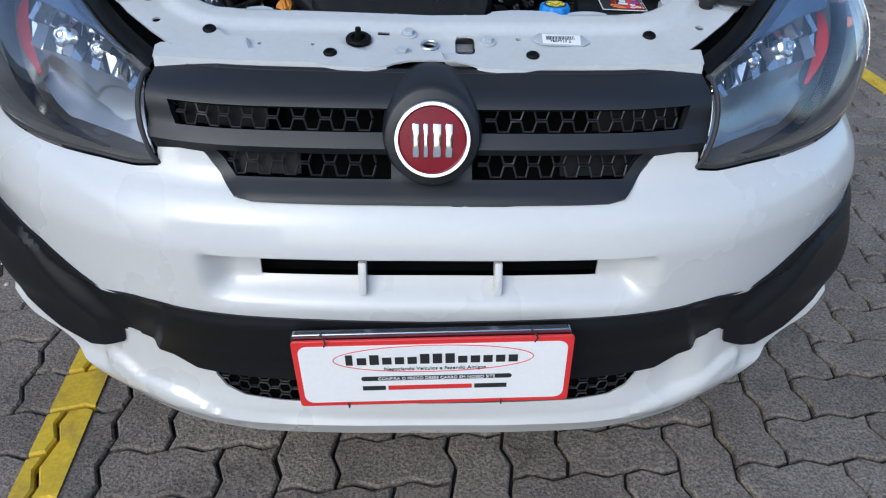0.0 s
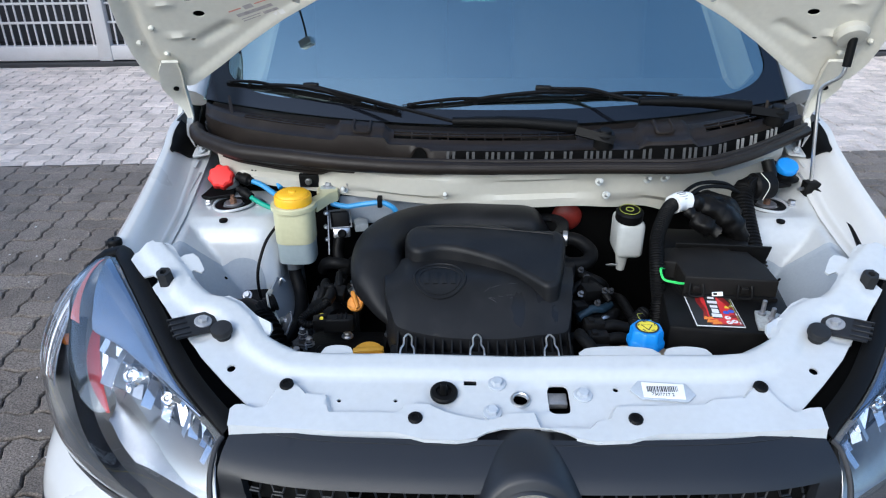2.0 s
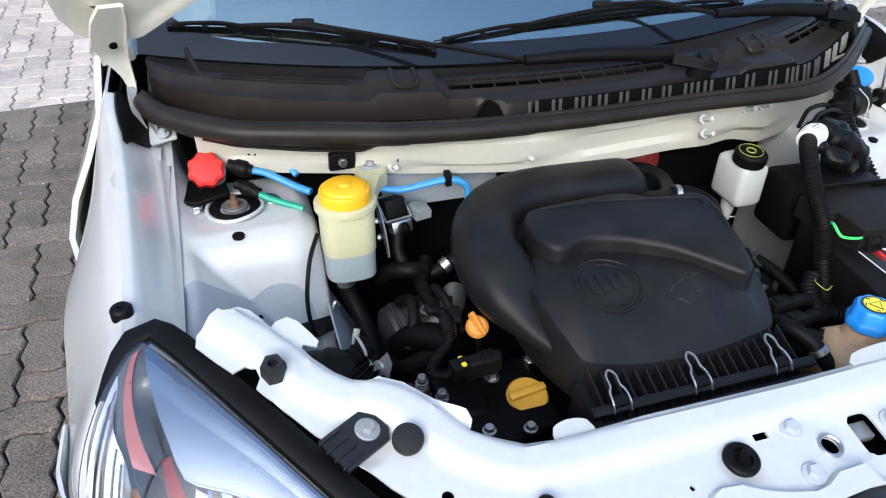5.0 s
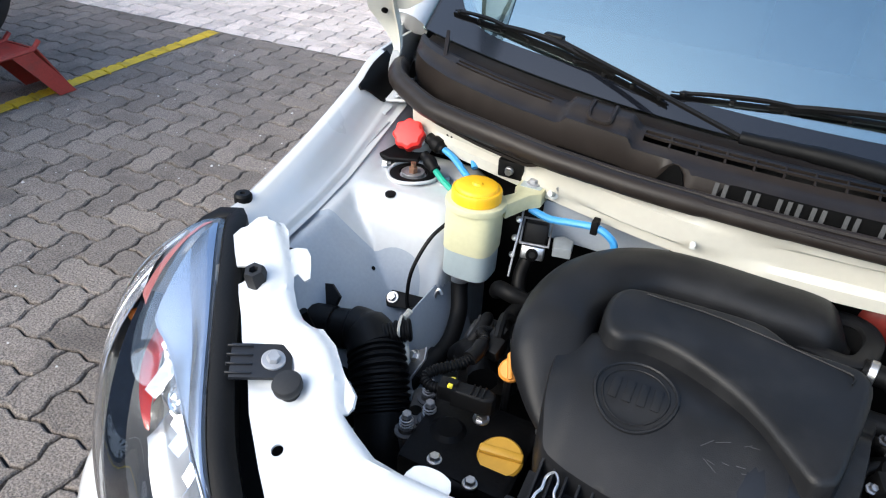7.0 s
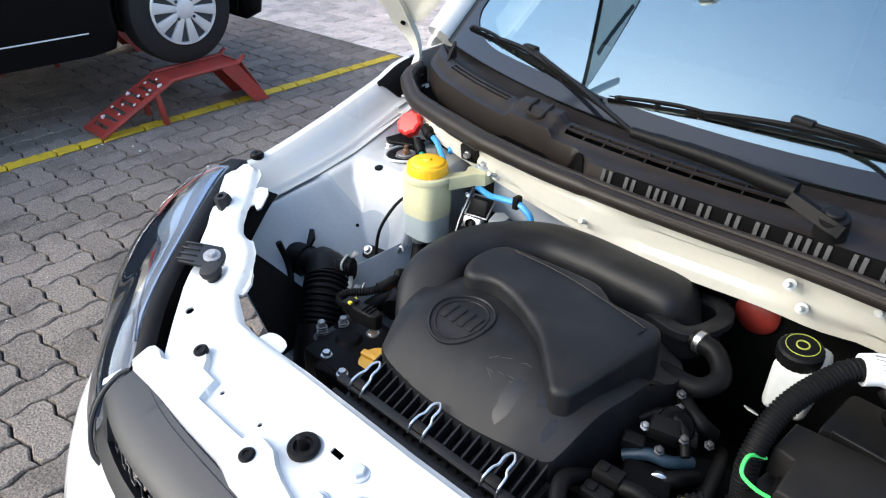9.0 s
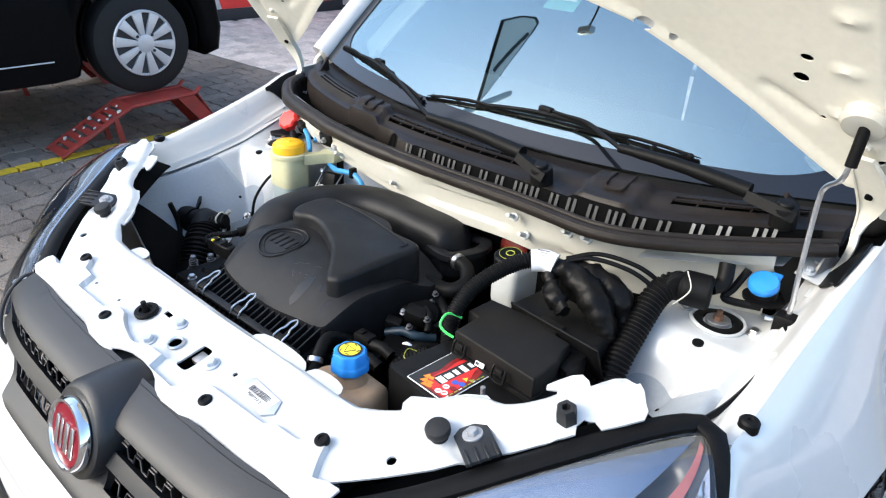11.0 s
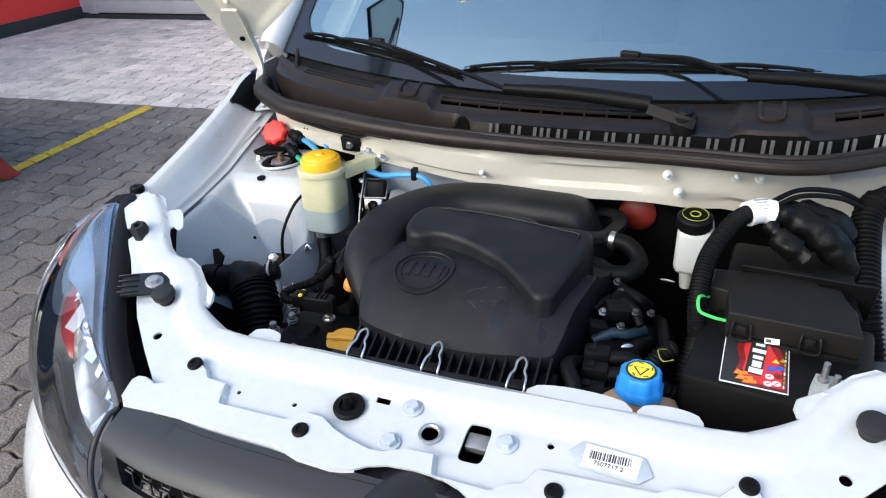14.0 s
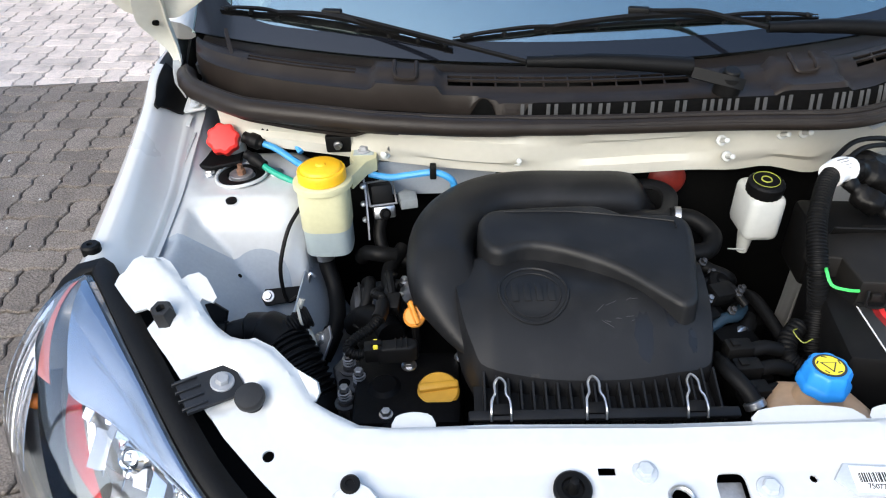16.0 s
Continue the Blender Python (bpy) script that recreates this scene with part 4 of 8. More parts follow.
def lamp_fn(u, v, bulge=0.03, sink=0.0):
    top, bottom = LAMP_TOP, LAMP_LOW

    def at(c, t):
        k = t * (len(c) - 1)
        i = min(int(k), len(c) - 2)
        return c[i].lerp(c[i + 1], k - i)
    a, b = at(bottom, u), at(top, u)
    p = a.lerp(b, v)
    n = Vector((0.45 + 0.3 * u, -0.72 + 0.2 * u, 0.5)).normalized()
    w = max(0.0, math.sin(math.pi * v)) ** 0.6
    p += n * (bulge * w + (0.02 * u + 0.016 * smooth01((u - 0.45) / 0.3)) * w)
    return p - n * sink


def at(c, t):
    k = min(max(t, 0), 1) * (len(c) - 1)
    i = min(int(k), len(c) - 2)
    return c[i].lerp(c[i + 1], k - i)


MARK = curve([(0.815, 0.66, 0), (0.760, 0.56, 0), (0.720, 0.48, 0), (0.685, 0.40, 0), (0.655, 0.325, 0)], 6)
RIM_LINE = curve([(0.81, 0.69, 0), (0.755, 0.57, 0), (0.715, 0.48, 0), (0.675, 0.37, 0), (0.62, 0.25, 0), (0.53, 0.15, 0), (0.42, 0.11, 0), (0.28, 0.09, 0)], 6)
for sx in (-1, 1):
    side = (lambda bm: bm) if sx > 0 else mirror
    lens = part("headlamp", side(grid(lambda u, v: lamp_fn(u, v), 32, 20, 0.003)), CLEAR, car, "clear swept-back headlamp with chrome reflector")
    lens.visible_shadow = False
    part("lamp_tray", side(grid(lambda u, v: lamp_fn(0.012 + 0.976 * u, 0.012 + 0.976 * v, 0.014 + 0.013 * smooth01((u - 0.66) / 0.16), 0.004 + 0.066 * min(1, 14 * u * (1 - u)) * smooth01((min(v, 1 - v) - 0.06) / 0.16) * smooth01((0.90 - u) / 0.10)), 40, 30)), BEZEL, lens, "dark grey inner lamp housing")

    brow_v = lambda u: flowing([(0.0, 0.995), (0.135, 0.975), (0.263, 0.925), (0.432, 0.82), (0.55, 0.765), (0.655, 0.725), (0.71, 0.81), (0.80, 0.91), (0.905, 0.975)], u)
    facet_low = lambda u: flowing([(0.0, 0.70), (0.15, 0.66), (0.30, 0.58), (0.45, 0.53), (0.55, 0.49), (0.68, 0.45)], u)
    facet_top = lambda u: flowing([(0.0, 0.94), (0.12, 0.94), (0.25, 0.91), (0.40, 0.83), (0.55, 0.75), (0.72, 0.68)], u)
    bowl_low = lambda u: flowing([(0.0, 0.10), (0.30, 0.11), (0.50, 0.13), (0.60, 0.19), (0.66, 0.28)], u)
    depth = lambda u: 0.040 * smooth01(u / 0.12)
    part("upper_panel", side(grid(lambda u, v: lamp_fn(0.10 + 0.83 * u, brow_v(0.10 + 0.83 * u) * (1 - v) + 0.990 * v, 0.021), 40, 8, 0.001)), BEZEL_LIGHT, lens, "silver-grey upper lamp panel")
    part("brow", side(tube([lamp_fn(0.10 + 0.56 * k / 24, brow_v(0.10 + 0.56 * k / 24), 0.020) for k in range(25)], 0.0018, 6, 2)), BEZEL_LIGHT, lens, "rounded edge of the upper panel")
    part("brow_wall", side(grid(lambda u, v: lamp_fn(0.10 + 0.60 * u, brow_v(0.10 + 0.60 * u) * (1 - v) + (facet_top(0.10 + 0.60 * u) + 0.03) * v, 0.020, (depth(0.10 + 0.60 * u) + 0.01) * v), 30, 5, 0.001)), REFLECTOR, lens, "bright inner wall under the panel")
    part("reflector", side(grid(lambda u, v: lamp_fn(0.012 + 0.66 * u, bowl_low(0.012 + 0.66 * u) * (1 - v) + facet_low(0.012 + 0.66 * u) * v, 0.020, depth(0.012 + 0.66 * u) + 0.006 + 0.012 * math.sin(math.pi * v) * smooth01(u / 0.2)), 40, 24, 0.001)), SHIELD, lens, "smooth smoky reflector bowl")
    for k in range(26):
        u0 = 0.03 + 0.0262 * k
        tilt = 0.0045 * math.sin(2.4 * k)
        lean = 0.013 * math.sin(1.7 * k + 1)
        for n in range(2):
            f0, f1 = (0.0, 0.52) if n == 0 else (0.55, 1.0)
            part("facet", side(grid(lambda u, v: lamp_fn(u0 + 0.0240 * u, facet_low(u0) + (facet_top(u0) - facet_low(u0)) * (f0 + (f1 - f0) * v), 0.020, depth(u0) + tilt * (u - 0.5) * 2 + lean * (1 - v) * (1 if n else -1)), 1, 1, 0.0006)), (CHROME, REFLECTOR, CHROME, SHIELD, REFLECTOR)[(k + 2 * n) % 5], lens, smooth=False)
    for u0, v0, r0 in ((0.52, 0.62, 1.0), (0.34, 0.72, 0.7)):
        aim = Vector((0.35, -0.75, 0.52)).normalized()
        m = Matrix.Translation(lamp_fn(u0, v0, 0.020, depth(u0) - 0.008)) @ aim.to_track_quat("Z", "Y").to_matrix().to_4x4() @ Matrix.Scale(r0, 4)
        part("bulb", side(lathe([(0.018, -0.010), (0.018, 0.002), (0.014, 0.006), (0.012, 0.003), (0.008, 0.003), (0.006, 0.009), (0.001, 0.011)], 18, m)), CHROME, lens, "bright bulb cap")
    part("marker_strip", side(grid(lambda u, v: lamp_fn(at(MARK, u).x + 0.012 * v, at(MARK, u).y - 0.008 * v, 0.020, 0.044 - 0.018 * v * math.sin(math.pi * (0.12 + 0.84 * u))), 24, 4, 0.001)), RED_LENS, lens, "red marker strip inside the lamp")
    part("reflector_edge", side(grid(lambda u, v: lamp_fn(at(RIM_LINE, u).x + 0.004 * v, at(RIM_LINE, u).y - 0.012 * v, 0.020, 0.022 * (1 - v) - 0.001), 40, 3, 0.001)), FRIT, lens, "black wall round the reflector")
    part("lens_border", side(tube([lamp_fn(-0.004, k / 16, 0.026) for k in range(17)], 0.0034, 8, 2)), SKIRT, lens, "dark edge of the lens")
    part("lens_border", side(tube([lamp_fn(k / 30, 0.012, 0.026) for k in range(28)], 0.0026, 6, 2)), SKIRT, lens, "dark lower edge of the lens")
    part("tinted_strip", side(grid(lambda u, v: lamp_fn(0.955 - 0.235 * u + (0.012 + 0.060 * u) * v, 0.975 - 0.275 * u - 0.02 * v, 0.0262), 12, 4, 0.001)), PINK_LENS, lens, "dull pink strip along the lamp's outer edge")
    part("side_panel", side(grid(lambda u, v: lamp_fn(0.80 + 0.182 * u, 0.34 + (0.28 + 0.26 * u) * v, 0.0255, 0.003 * math.sin(9 * u)), 16, 10, 0.001)), SILVER, lens, "silver side compartment")
    for k in range(5):
        part("side_rib", side(tube([lamp_fn(0.835 + 0.030 * k, 0.37 + (0.30 + 0.03 * k) * j / 6, 0.0265) for j in range(7)], 0.0016, 5, 1, smooth=False)), SILVER, lens)
    m2 = Matrix.Translation(lamp_fn(0.84, 0.55, 0.014)) @ aim.to_track_quat("Z", "Y").to_matrix().to_4x4()
    part("indicator_bulb", side(lathe([(0.008, -0.010), (0.009, 0.0), (0.006, 0.005), (0.001, 0.007)], 14, m2)), AMBER, lens, "amber indicator bulb")
    edge = [lamp_fn(k / 24, 1.0, 0.0) + Vector((-0.008, 0.006, 0.003)) for k in range(25)] + [lamp_fn(1.0, v, 0.0) + Vector((0.002 + 0.006 * (1 - v), 0.013, 0.002)) for v in (0.96, 0.90, 0.82, 0.72)]
    bm = bmesh.new()
    rows = []
    for k, p in enumerate(edge):
        d = (edge[min(k + 1, len(edge) - 1)] - edge[max(k - 1, 0)]).normalized()
        w = Vector((0, 0, 1)).cross(d).normalized()
        rows.append([bm.verts.new(p + w * a + Vector((0, 0, b))) for a, b in ((-0.009, -0.010), (-0.008, 0.001), (-0.003, 0.005), (0.010, 0.006), (0.018, 0.002), (0.020, -0.03))])
    for a, b in zip(rows, rows[1:]):
        for j in range(5):
            bm.faces.new((a[j], a[j + 1], b[j + 1], b[j]))
    bmesh.ops.recalc_face_normals(bm, faces=bm.faces[:])
    thicken(bm, 0.002)
    part("lamp_seal", side(bm), RUBBER, car, "black rubber strip along the headlamp")
    # Black filler paints the shade between seal and crossmember.
    part("lamp_gap_shade", side(grid(lambda u, v: edge[int(u * 22)] + Vector((-0.062 * v, 0.040 * v, -0.022 - 0.02 * v)), 22, 3, 0.003)), VOID, car, "black sheet for the shade between headlamp and crossmember")

# ---- front wings ----
WING_TOP = curve([(0.716, 0.286, 0.742), (0.732, 0.330, 0.800), (0.726, 0.366, 0.868), (0.698, 0.412, 0.922), (0.686, 0.452, 0.937), (0.686, 0.510, 0.938), (0.690, 0.660, 0.974), (0.699, 0.800, 1.012), (0.708, 0.920, 1.044), (0.70, 1.25, 1.06)], 6)
WING_LOW = curve([(0.722, 0.292, 0.744), (0.753, 0.365, 0.750), (0.783, 0.43, 0.745), (0.794, 0.52, 0.738), (0.803, 0.62, 0.757), (0.816, 0.74, 0.772), (0.828, 0.90, 0.735), (0.834, 1.00, 0.60), (0.842, 1.25, 0.30)], 6)


def wing_fn(u, v):
    a, b = at(WING_TOP, u), at(WING_LOW, u)
    p = a.lerp(b, v)
    out = 0.009 * math.sin(math.pi * v ** 0.6)
    p += Vector((0.8, -0.1, 0.6)).normalized() * out
    return p


GUTTER = [(0.44, 0.884), (0.50, 0.887), (0.60, 0.900), (0.69, 0.918), (0.81, 0.958), (0.92, 0.995)]


def gutter_z(y):
    return float(np.interp(y, [g[0] for g in GUTTER], [g[1] for g in GUTTER]))


def gutter_fn(u, v):
    """From the wing's top edge down its inner side to the ledge, which has a low step along it."""
    top = at(WING_TOP, 0.452 + 0.43 * u)
    y = top.y
    foot = Vector((top.x - 0.044, y, gutter_z(y) + 0.008))
    ledge = Vector((0.628, y, gutter_z(y) - 0.002))
    shelf = Vector((top.x - 0.013, y, top.z - 0.003))
    foot = Vector((top.x - 0.046, y, gutter_z(y) + 0.008))
    if v < 0.28:
        return top.lerp(shelf, v / 0.28)
    if v < 0.5:
        return shelf.lerp(foot, (v - 0.28) / 0.22)
    k = (v - 0.5) * 2
    return foot.lerp(ledge, k) - Vector((0, 0, 0.006 * smooth01((k - 0.35) / 0.2)))


for sx in (-1, 1):
    side = (lambda bm: bm) if sx > 0 else mirror
    wing = part("front_wing", side(grid(wing_fn, 60, 16, 0.004)), WHITE, car, "glossy white front wing")
    # upright flange and gutter beside the bonnet opening
    part("wing_flange", side(grid(gutter_fn, 40, 14, 0.002)), WHITE, wing, "painted gutter of the wing")
    p = at(WING_TOP, 0.47)
    part("wing_stop", side(lathe([(0.0125, -0.004), (0.0125, 0.008), (0.010, 0.011), (0.004, 0.011), (0.003, 0.008), (0.001, 0.008)], 18, pose(0.686, 0.505, 0.934))), RUBBER, wing, "small black rubber stop")
    for y, w, d in ((0.612, 0.022, 0.020), (0.694, 0.042, 0.030), (0.832, 0.040, 0.026)):
        tab = part("wing_tab", side(rbox(w, d, 0.003, pose(0.662, y, gutter_z(y) + 0.005, 15, -6), 0.0012)), BAY, wing, "small welded tab")
        part("tab_slot", side(rbox(0.011, 0.006, 0.001, pose(0.664, y, gutter_z(y) + 0.0068, 15, -6), 0.0004)), VOID if y < 0.65 else PAINTED, tab)
    seam = [(0.640, 0.545), (0.641, 0.600), (0.648, 0.604), (0.648, 0.664), (0.641, 0.668), (0.640, 0.720), (0.636, 0.790), (0.634, 0.815)]
    part("wing_seam", side(ribbon([Vector((x, y, gutter_z(y) - 0.0035)) for x, y in seam], [0.004, 0.004], (1, 0, 0), 0.002)), SEAM, wing, "sealed seam of the gutter")
    for y in (0.645, 0.765):
        part("gutter_hole", side(lathe([(0.004, 0), (0.004, 0.001), (0.001, 0.001)], 10, pose(0.660, y, gutter_z(y) + 0.004, 15))), VOID, wing)

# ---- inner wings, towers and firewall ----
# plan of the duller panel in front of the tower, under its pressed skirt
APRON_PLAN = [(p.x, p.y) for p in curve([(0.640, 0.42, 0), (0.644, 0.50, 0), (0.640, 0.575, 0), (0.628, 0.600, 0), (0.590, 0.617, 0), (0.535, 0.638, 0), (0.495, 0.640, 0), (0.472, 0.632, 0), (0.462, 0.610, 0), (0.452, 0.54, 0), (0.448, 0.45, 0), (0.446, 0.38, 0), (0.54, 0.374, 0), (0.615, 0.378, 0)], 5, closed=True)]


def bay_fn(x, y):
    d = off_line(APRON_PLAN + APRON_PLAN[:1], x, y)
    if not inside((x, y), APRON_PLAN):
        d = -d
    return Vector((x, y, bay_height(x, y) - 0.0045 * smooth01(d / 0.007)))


def bay_height(x, y):
    """Height of the inner wing at x (measured outward) and y."""
    dx, dy = max(abs(x - 0.548) - 0.062, 0), max(abs(y - 0.745) - (0.032 if y < 0.745 else 0.065), 0)
    r = math.hypot(dx, dy)
    dome = 0.906 - 0.040 * smooth01((r - 0.02) / 0.055) - 2.2 * max(0, r - 0.06)
    # a low pressed rib round the tower's front
    dome += 0.004 * math.exp(-((r - 0.045) / 0.008) ** 2) * (1 if y < 0.72 else 0)
    apron = min(0.895, 0.90 - 1.1 * max(0, 0.619 - x) - 0.15 * max(0, 0.58 - y))
    if y > 0.70:
        apron = min(apron, 0.80)
    z = max(dome, apron)
    gutter = gutter_z(y) - 0.012
    o = smooth01((x - 0.600) / 0.035)
    z = z * (1 - o) + gutter * o
    inner = smooth01((0.440 - x) / 0.012)
    return z * (1 - inner) + 0.50 * inner


for sx in (-1, 1):
    side = (lambda bm: bm) if sx > 0 else mirror
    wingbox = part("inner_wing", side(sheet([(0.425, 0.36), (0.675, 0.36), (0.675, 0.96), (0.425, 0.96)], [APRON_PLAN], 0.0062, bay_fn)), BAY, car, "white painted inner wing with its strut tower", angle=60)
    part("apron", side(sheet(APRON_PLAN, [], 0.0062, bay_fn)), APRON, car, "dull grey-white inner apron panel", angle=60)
    # Dark sheet paints the deep shade low in the bay's front corner.
    part("corner_shade", side(grid(lambda u, v: Vector((0.452 + 0.150 * u, 0.362 + (0.010 + 0.115 * (1 - u) ** 0.8) * v, bay_height(0.452 + 0.150 * u, 0.362 + (0.010 + 0.115 * (1 - u) ** 0.8) * v) + 0.004)), 14, 8, 0.002)), DARK, wingbox, "dark sheet for the shade in the bay's lower corner")
    part("apron_hole", side(lathe([(0.0035, 0), (0.0035, 0.001), (0.001, 0.001)], 10, Matrix.Translation((0.540, 0.612, bay_fn(0.540, 0.612).z + 0.0005)) @ pose(0, 0, 0, 0, -45, 0))), VOID, wingbox)
    top = pose(0.551, 0.752, 0.906)
    part("strut_ring", side(tube([top @ Vector((0.0400 * math.cos(2 * math.pi * k / 40), 0.0400 * math.sin(2 * math.pi * k / 40), 0.003 + 0.002 * math.sin(4 * math.pi * k / 40))) for k in range(41)], 0.0030, 8, 1, smooth=False)), BAY, wingbox, "raised rim of the strut opening")
    part("strut_mount", side(lathe([(0.0385, -0.006), (0.0385, 0.002), (0.034, 0.0045), (0.024, 0.004), (0.020, -0.002), (0.016, 0.003), (0.010, 0.004), (0.001, 0.004)], 30, top)), RUBBER, wingbox, "black rubber strut mount")
    part("strut_washer", side(lathe([(0.0185, 0.0), (0.019, 0.006), (0.018, 0.0068), (0.014, 0.0050), (0.012, 0.005), (0.001, 0.005)], 28, top)), ALU, wingbox)
    part("strut_nut", side(lathe([(0.0075, 0.004), (0.0075, 0.013), (0.0045, 0.015), (0.0045, 0.022), (0.001, 0.022)], 6, top)), mat("rusty_nut", (0.20, 0.11, 0.07), 0.6, metal=0.6, vary=0.3), wingbox, "lightly rusted strut nut")
    for a in (8, 172):
        q = top @ Vector((0.054 * math.cos(radians(a)), 0.054 * math.sin(radians(a)), 0.001))
        bolt(q.x, q.y, q.z, side and pose(q.x * sx, q.y, q.z), parent=wingbox)
    part("tower_hole", side(lathe([(0.0085, -0.002), (0.0085, 0.0012), (0.006, 0.002), (0.001, 0.002)], 16, pose(0.552, 0.681, 0.903, 6))), RUBBER, wingbox, "black grommet")

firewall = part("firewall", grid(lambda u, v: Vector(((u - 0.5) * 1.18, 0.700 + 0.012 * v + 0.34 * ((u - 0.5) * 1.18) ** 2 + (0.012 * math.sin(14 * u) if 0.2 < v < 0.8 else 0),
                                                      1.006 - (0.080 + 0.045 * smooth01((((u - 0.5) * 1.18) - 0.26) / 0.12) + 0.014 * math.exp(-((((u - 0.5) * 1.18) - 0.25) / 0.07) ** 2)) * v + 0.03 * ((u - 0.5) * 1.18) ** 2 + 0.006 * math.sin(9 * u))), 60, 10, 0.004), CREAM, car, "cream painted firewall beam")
# Shade is in this wall's black; the grey panel is its lit stretch.
part("firewall_wall", grid(lambda u, v: Vector(((u - 0.5) * 1.2, 0.77 + 0.30 * ((u - 0.5) * 1.18) ** 2, 0.93 - 0.5 * v)), 20, 4), VOID, firewall, "wall below the beam, black for its shade")
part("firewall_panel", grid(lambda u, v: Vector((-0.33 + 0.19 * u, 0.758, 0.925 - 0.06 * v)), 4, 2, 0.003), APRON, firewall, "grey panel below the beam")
for x, y, z in ((-0.110, 0.712, 0.945), (0.191, 0.700, 0.978), (-0.315, 0.742, 0.945), (0.21, 0.712, 0.945), (0.29, 0.722, 0.975), (0.325, 0.726, 0.975)):
    part("weld_stud", lathe([(0.008, 0.0), (0.008, 0.004), (0.004, 0.005), (0.004, 0.026), (0.001, 0.027)], 10, pose(x, y, z, 65)), MILK, firewall, "white stud on the firewall")


# ---- cowl, wipers, windscreen ----
COWL_X = [-0.645, -0.634, -0.616, -0.590, -0.535, -0.446, -0.324, -0.20, 0.0, 0.17, 0.27, 0.32, 0.37, 0.42, 0.50, 0.58, 0.66]
COWL_EDGE = [0.893, 0.862, 0.832, 0.803, 0.764, 0.733, 0.706, 0.692, 0.688, 0.689, 0.682, 0.674, 0.674, 0.690, 0.740, 0.800, 0.865]


def cowl_y(x, v):
    front = 0.006 + float(np.interp(x, COWL_X, COWL_EDGE))
    rear = 0.865 + 0.30 * x * x
    return front + (rear - front) * v


def cowl_z(x, v):
    z0 = 1.004 + 0.055 * x * x
    z1 = 1.055 + 0.055 * x * x
    end = smooth01((-0.335 - x) / 0.03)
    wide = smooth01((-0.13 - x) / 0.06)
    step = 0.020 * smooth01((v - 0.17 - 0.095 * wide) / 0.045) + 0.010 * smooth01((v - 0.42) / 0.08) - 0.020 * smooth01((v - 0.62) / 0.14)
    pad = 0.0
    for c in (-0.28, 0.33):
        pad += 0.013 * smooth01((0.056 - abs(x - c)) / 0.010) * smooth01((v - 0.2 - 0.065 * wide) / 0.045) * smooth01((0.66 - v) / 0.05)
    trough = (0.010 + 0.012 * wide + 0.010 * end) * smooth01((v - 0.060) / 0.03) * smooth01((0.225 + 0.11 * wide - v) / 0.05)
    lip = 0.006 * smooth01((0.075 - v) / 0.03)
    groove = 0.004 * math.exp(-((v - 0.36) / 0.012) ** 2)
    return z0 + (z1 - z0) * v * 0.45 + step + pad - trough - groove + lip


def cowl_fn(x, v):
    # the wall behind the channel leans forward over it, shaped to lie in shade
    lean = 0.016 * smooth01((-0.13 - x) / 0.06) * smooth01((v - 0.10) / 0.06) * smooth01((0.31 - v) / 0.06)
    return Vector((x, cowl_y(x, v) + lean, cowl_z(x, v)))


def vent(x0, x1, v0, v1):
    return [(x0, v0), (x1, v0), (x1, v1), (x0, v1)]


holes = [vent(-0.215, 0.155, 0.455, 0.50), vent(-0.215, 0.155, 0.52, 0.565), vent(-0.54, -0.36, 0.50, 0.53), vent(-0.54, -0.36, 0.555, 0.585), vent(0.42, 0.60, 0.46, 0.50), vent(0.42, 0.60, 0.52, 0.56)]
cowl_scaled = lambda a, b: cowl_fn(a, b / 0.2)
cowl = part("cowl_panel", sheet([(-0.645, 0.0), (0.655, 0.0), (0.655, 0.2), (-0.645, 0.2)], [[(x, v * 0.2) for x, v in h] for h in holes], 0.009, cowl_scaled, 0.004), COWL, car, "brown-black plastic scuttle panel with vents")
# Black sheet stands in for the shade under the vent holes.
part("cowl_backing", grid(lambda u, v: Vector((-0.64 + 1.28 * u, cowl_y(-0.64 + 1.28 * u, 0.36 + 0.54 * v), cowl_z(-0.64 + 1.28 * u, 0.36 + 0.54 * v) - 0.010 - 0.028 * smooth01(v / 0.2))), 30, 6), VOID, cowl, "black sheet for the shade under the vents")
for x0, x1, v0, v1, n in ((-0.215, 0.155, 0.45, 0.57, 10), (0.42, 0.60, 0.455, 0.565, 5)):
    for k in range(1, n):
        x = x0 + (x1 - x0) * k / n
        a, b = cowl_fn(x, v0), cowl_fn(x, v1)
        part("vent_rib", tube([a + Vector((0, 0, 0.000)), b + Vector((0, 0, 0.000))], 0.0018, 5, 1, smooth=False), COWL, cowl)
# Black strip paints shade onto the wall of the lower vents.
part("vent_shade", grid(lambda u, v: cowl_fn(-0.125 + 0.755 * u, 0.120 + 0.105 * v * smooth01(0.25 + u / 0.08)) + Vector((0, -0.0022, 0.0012)), 80, 8, 0.001), VOID, cowl, "black band painting the shade on the lower vent wall")
# Grey strips stand in for lit surfaces seen through the slots.
for k in range(18):
    x = -0.105 + 0.0385 * k + 0.004 * math.sin(3.1 * k)
    for n, dx in enumerate((0.0, 0.0115, 0.023)[:3 if k % 5 == 2 else 2]):
        part("slot_lit", ribbon([cowl_fn(x + dx + 0.001 * q, v) + Vector((0, -0.0042, 0.0020)) for q, v in ((0, 0.176), (0.5, 0.198), (1, 0.214))], [0.0055, 0.0055], (1, 0, 0), 0.0008), SLOT_LIT if x < 0.46 else SLOT_LIT_PALE, cowl)
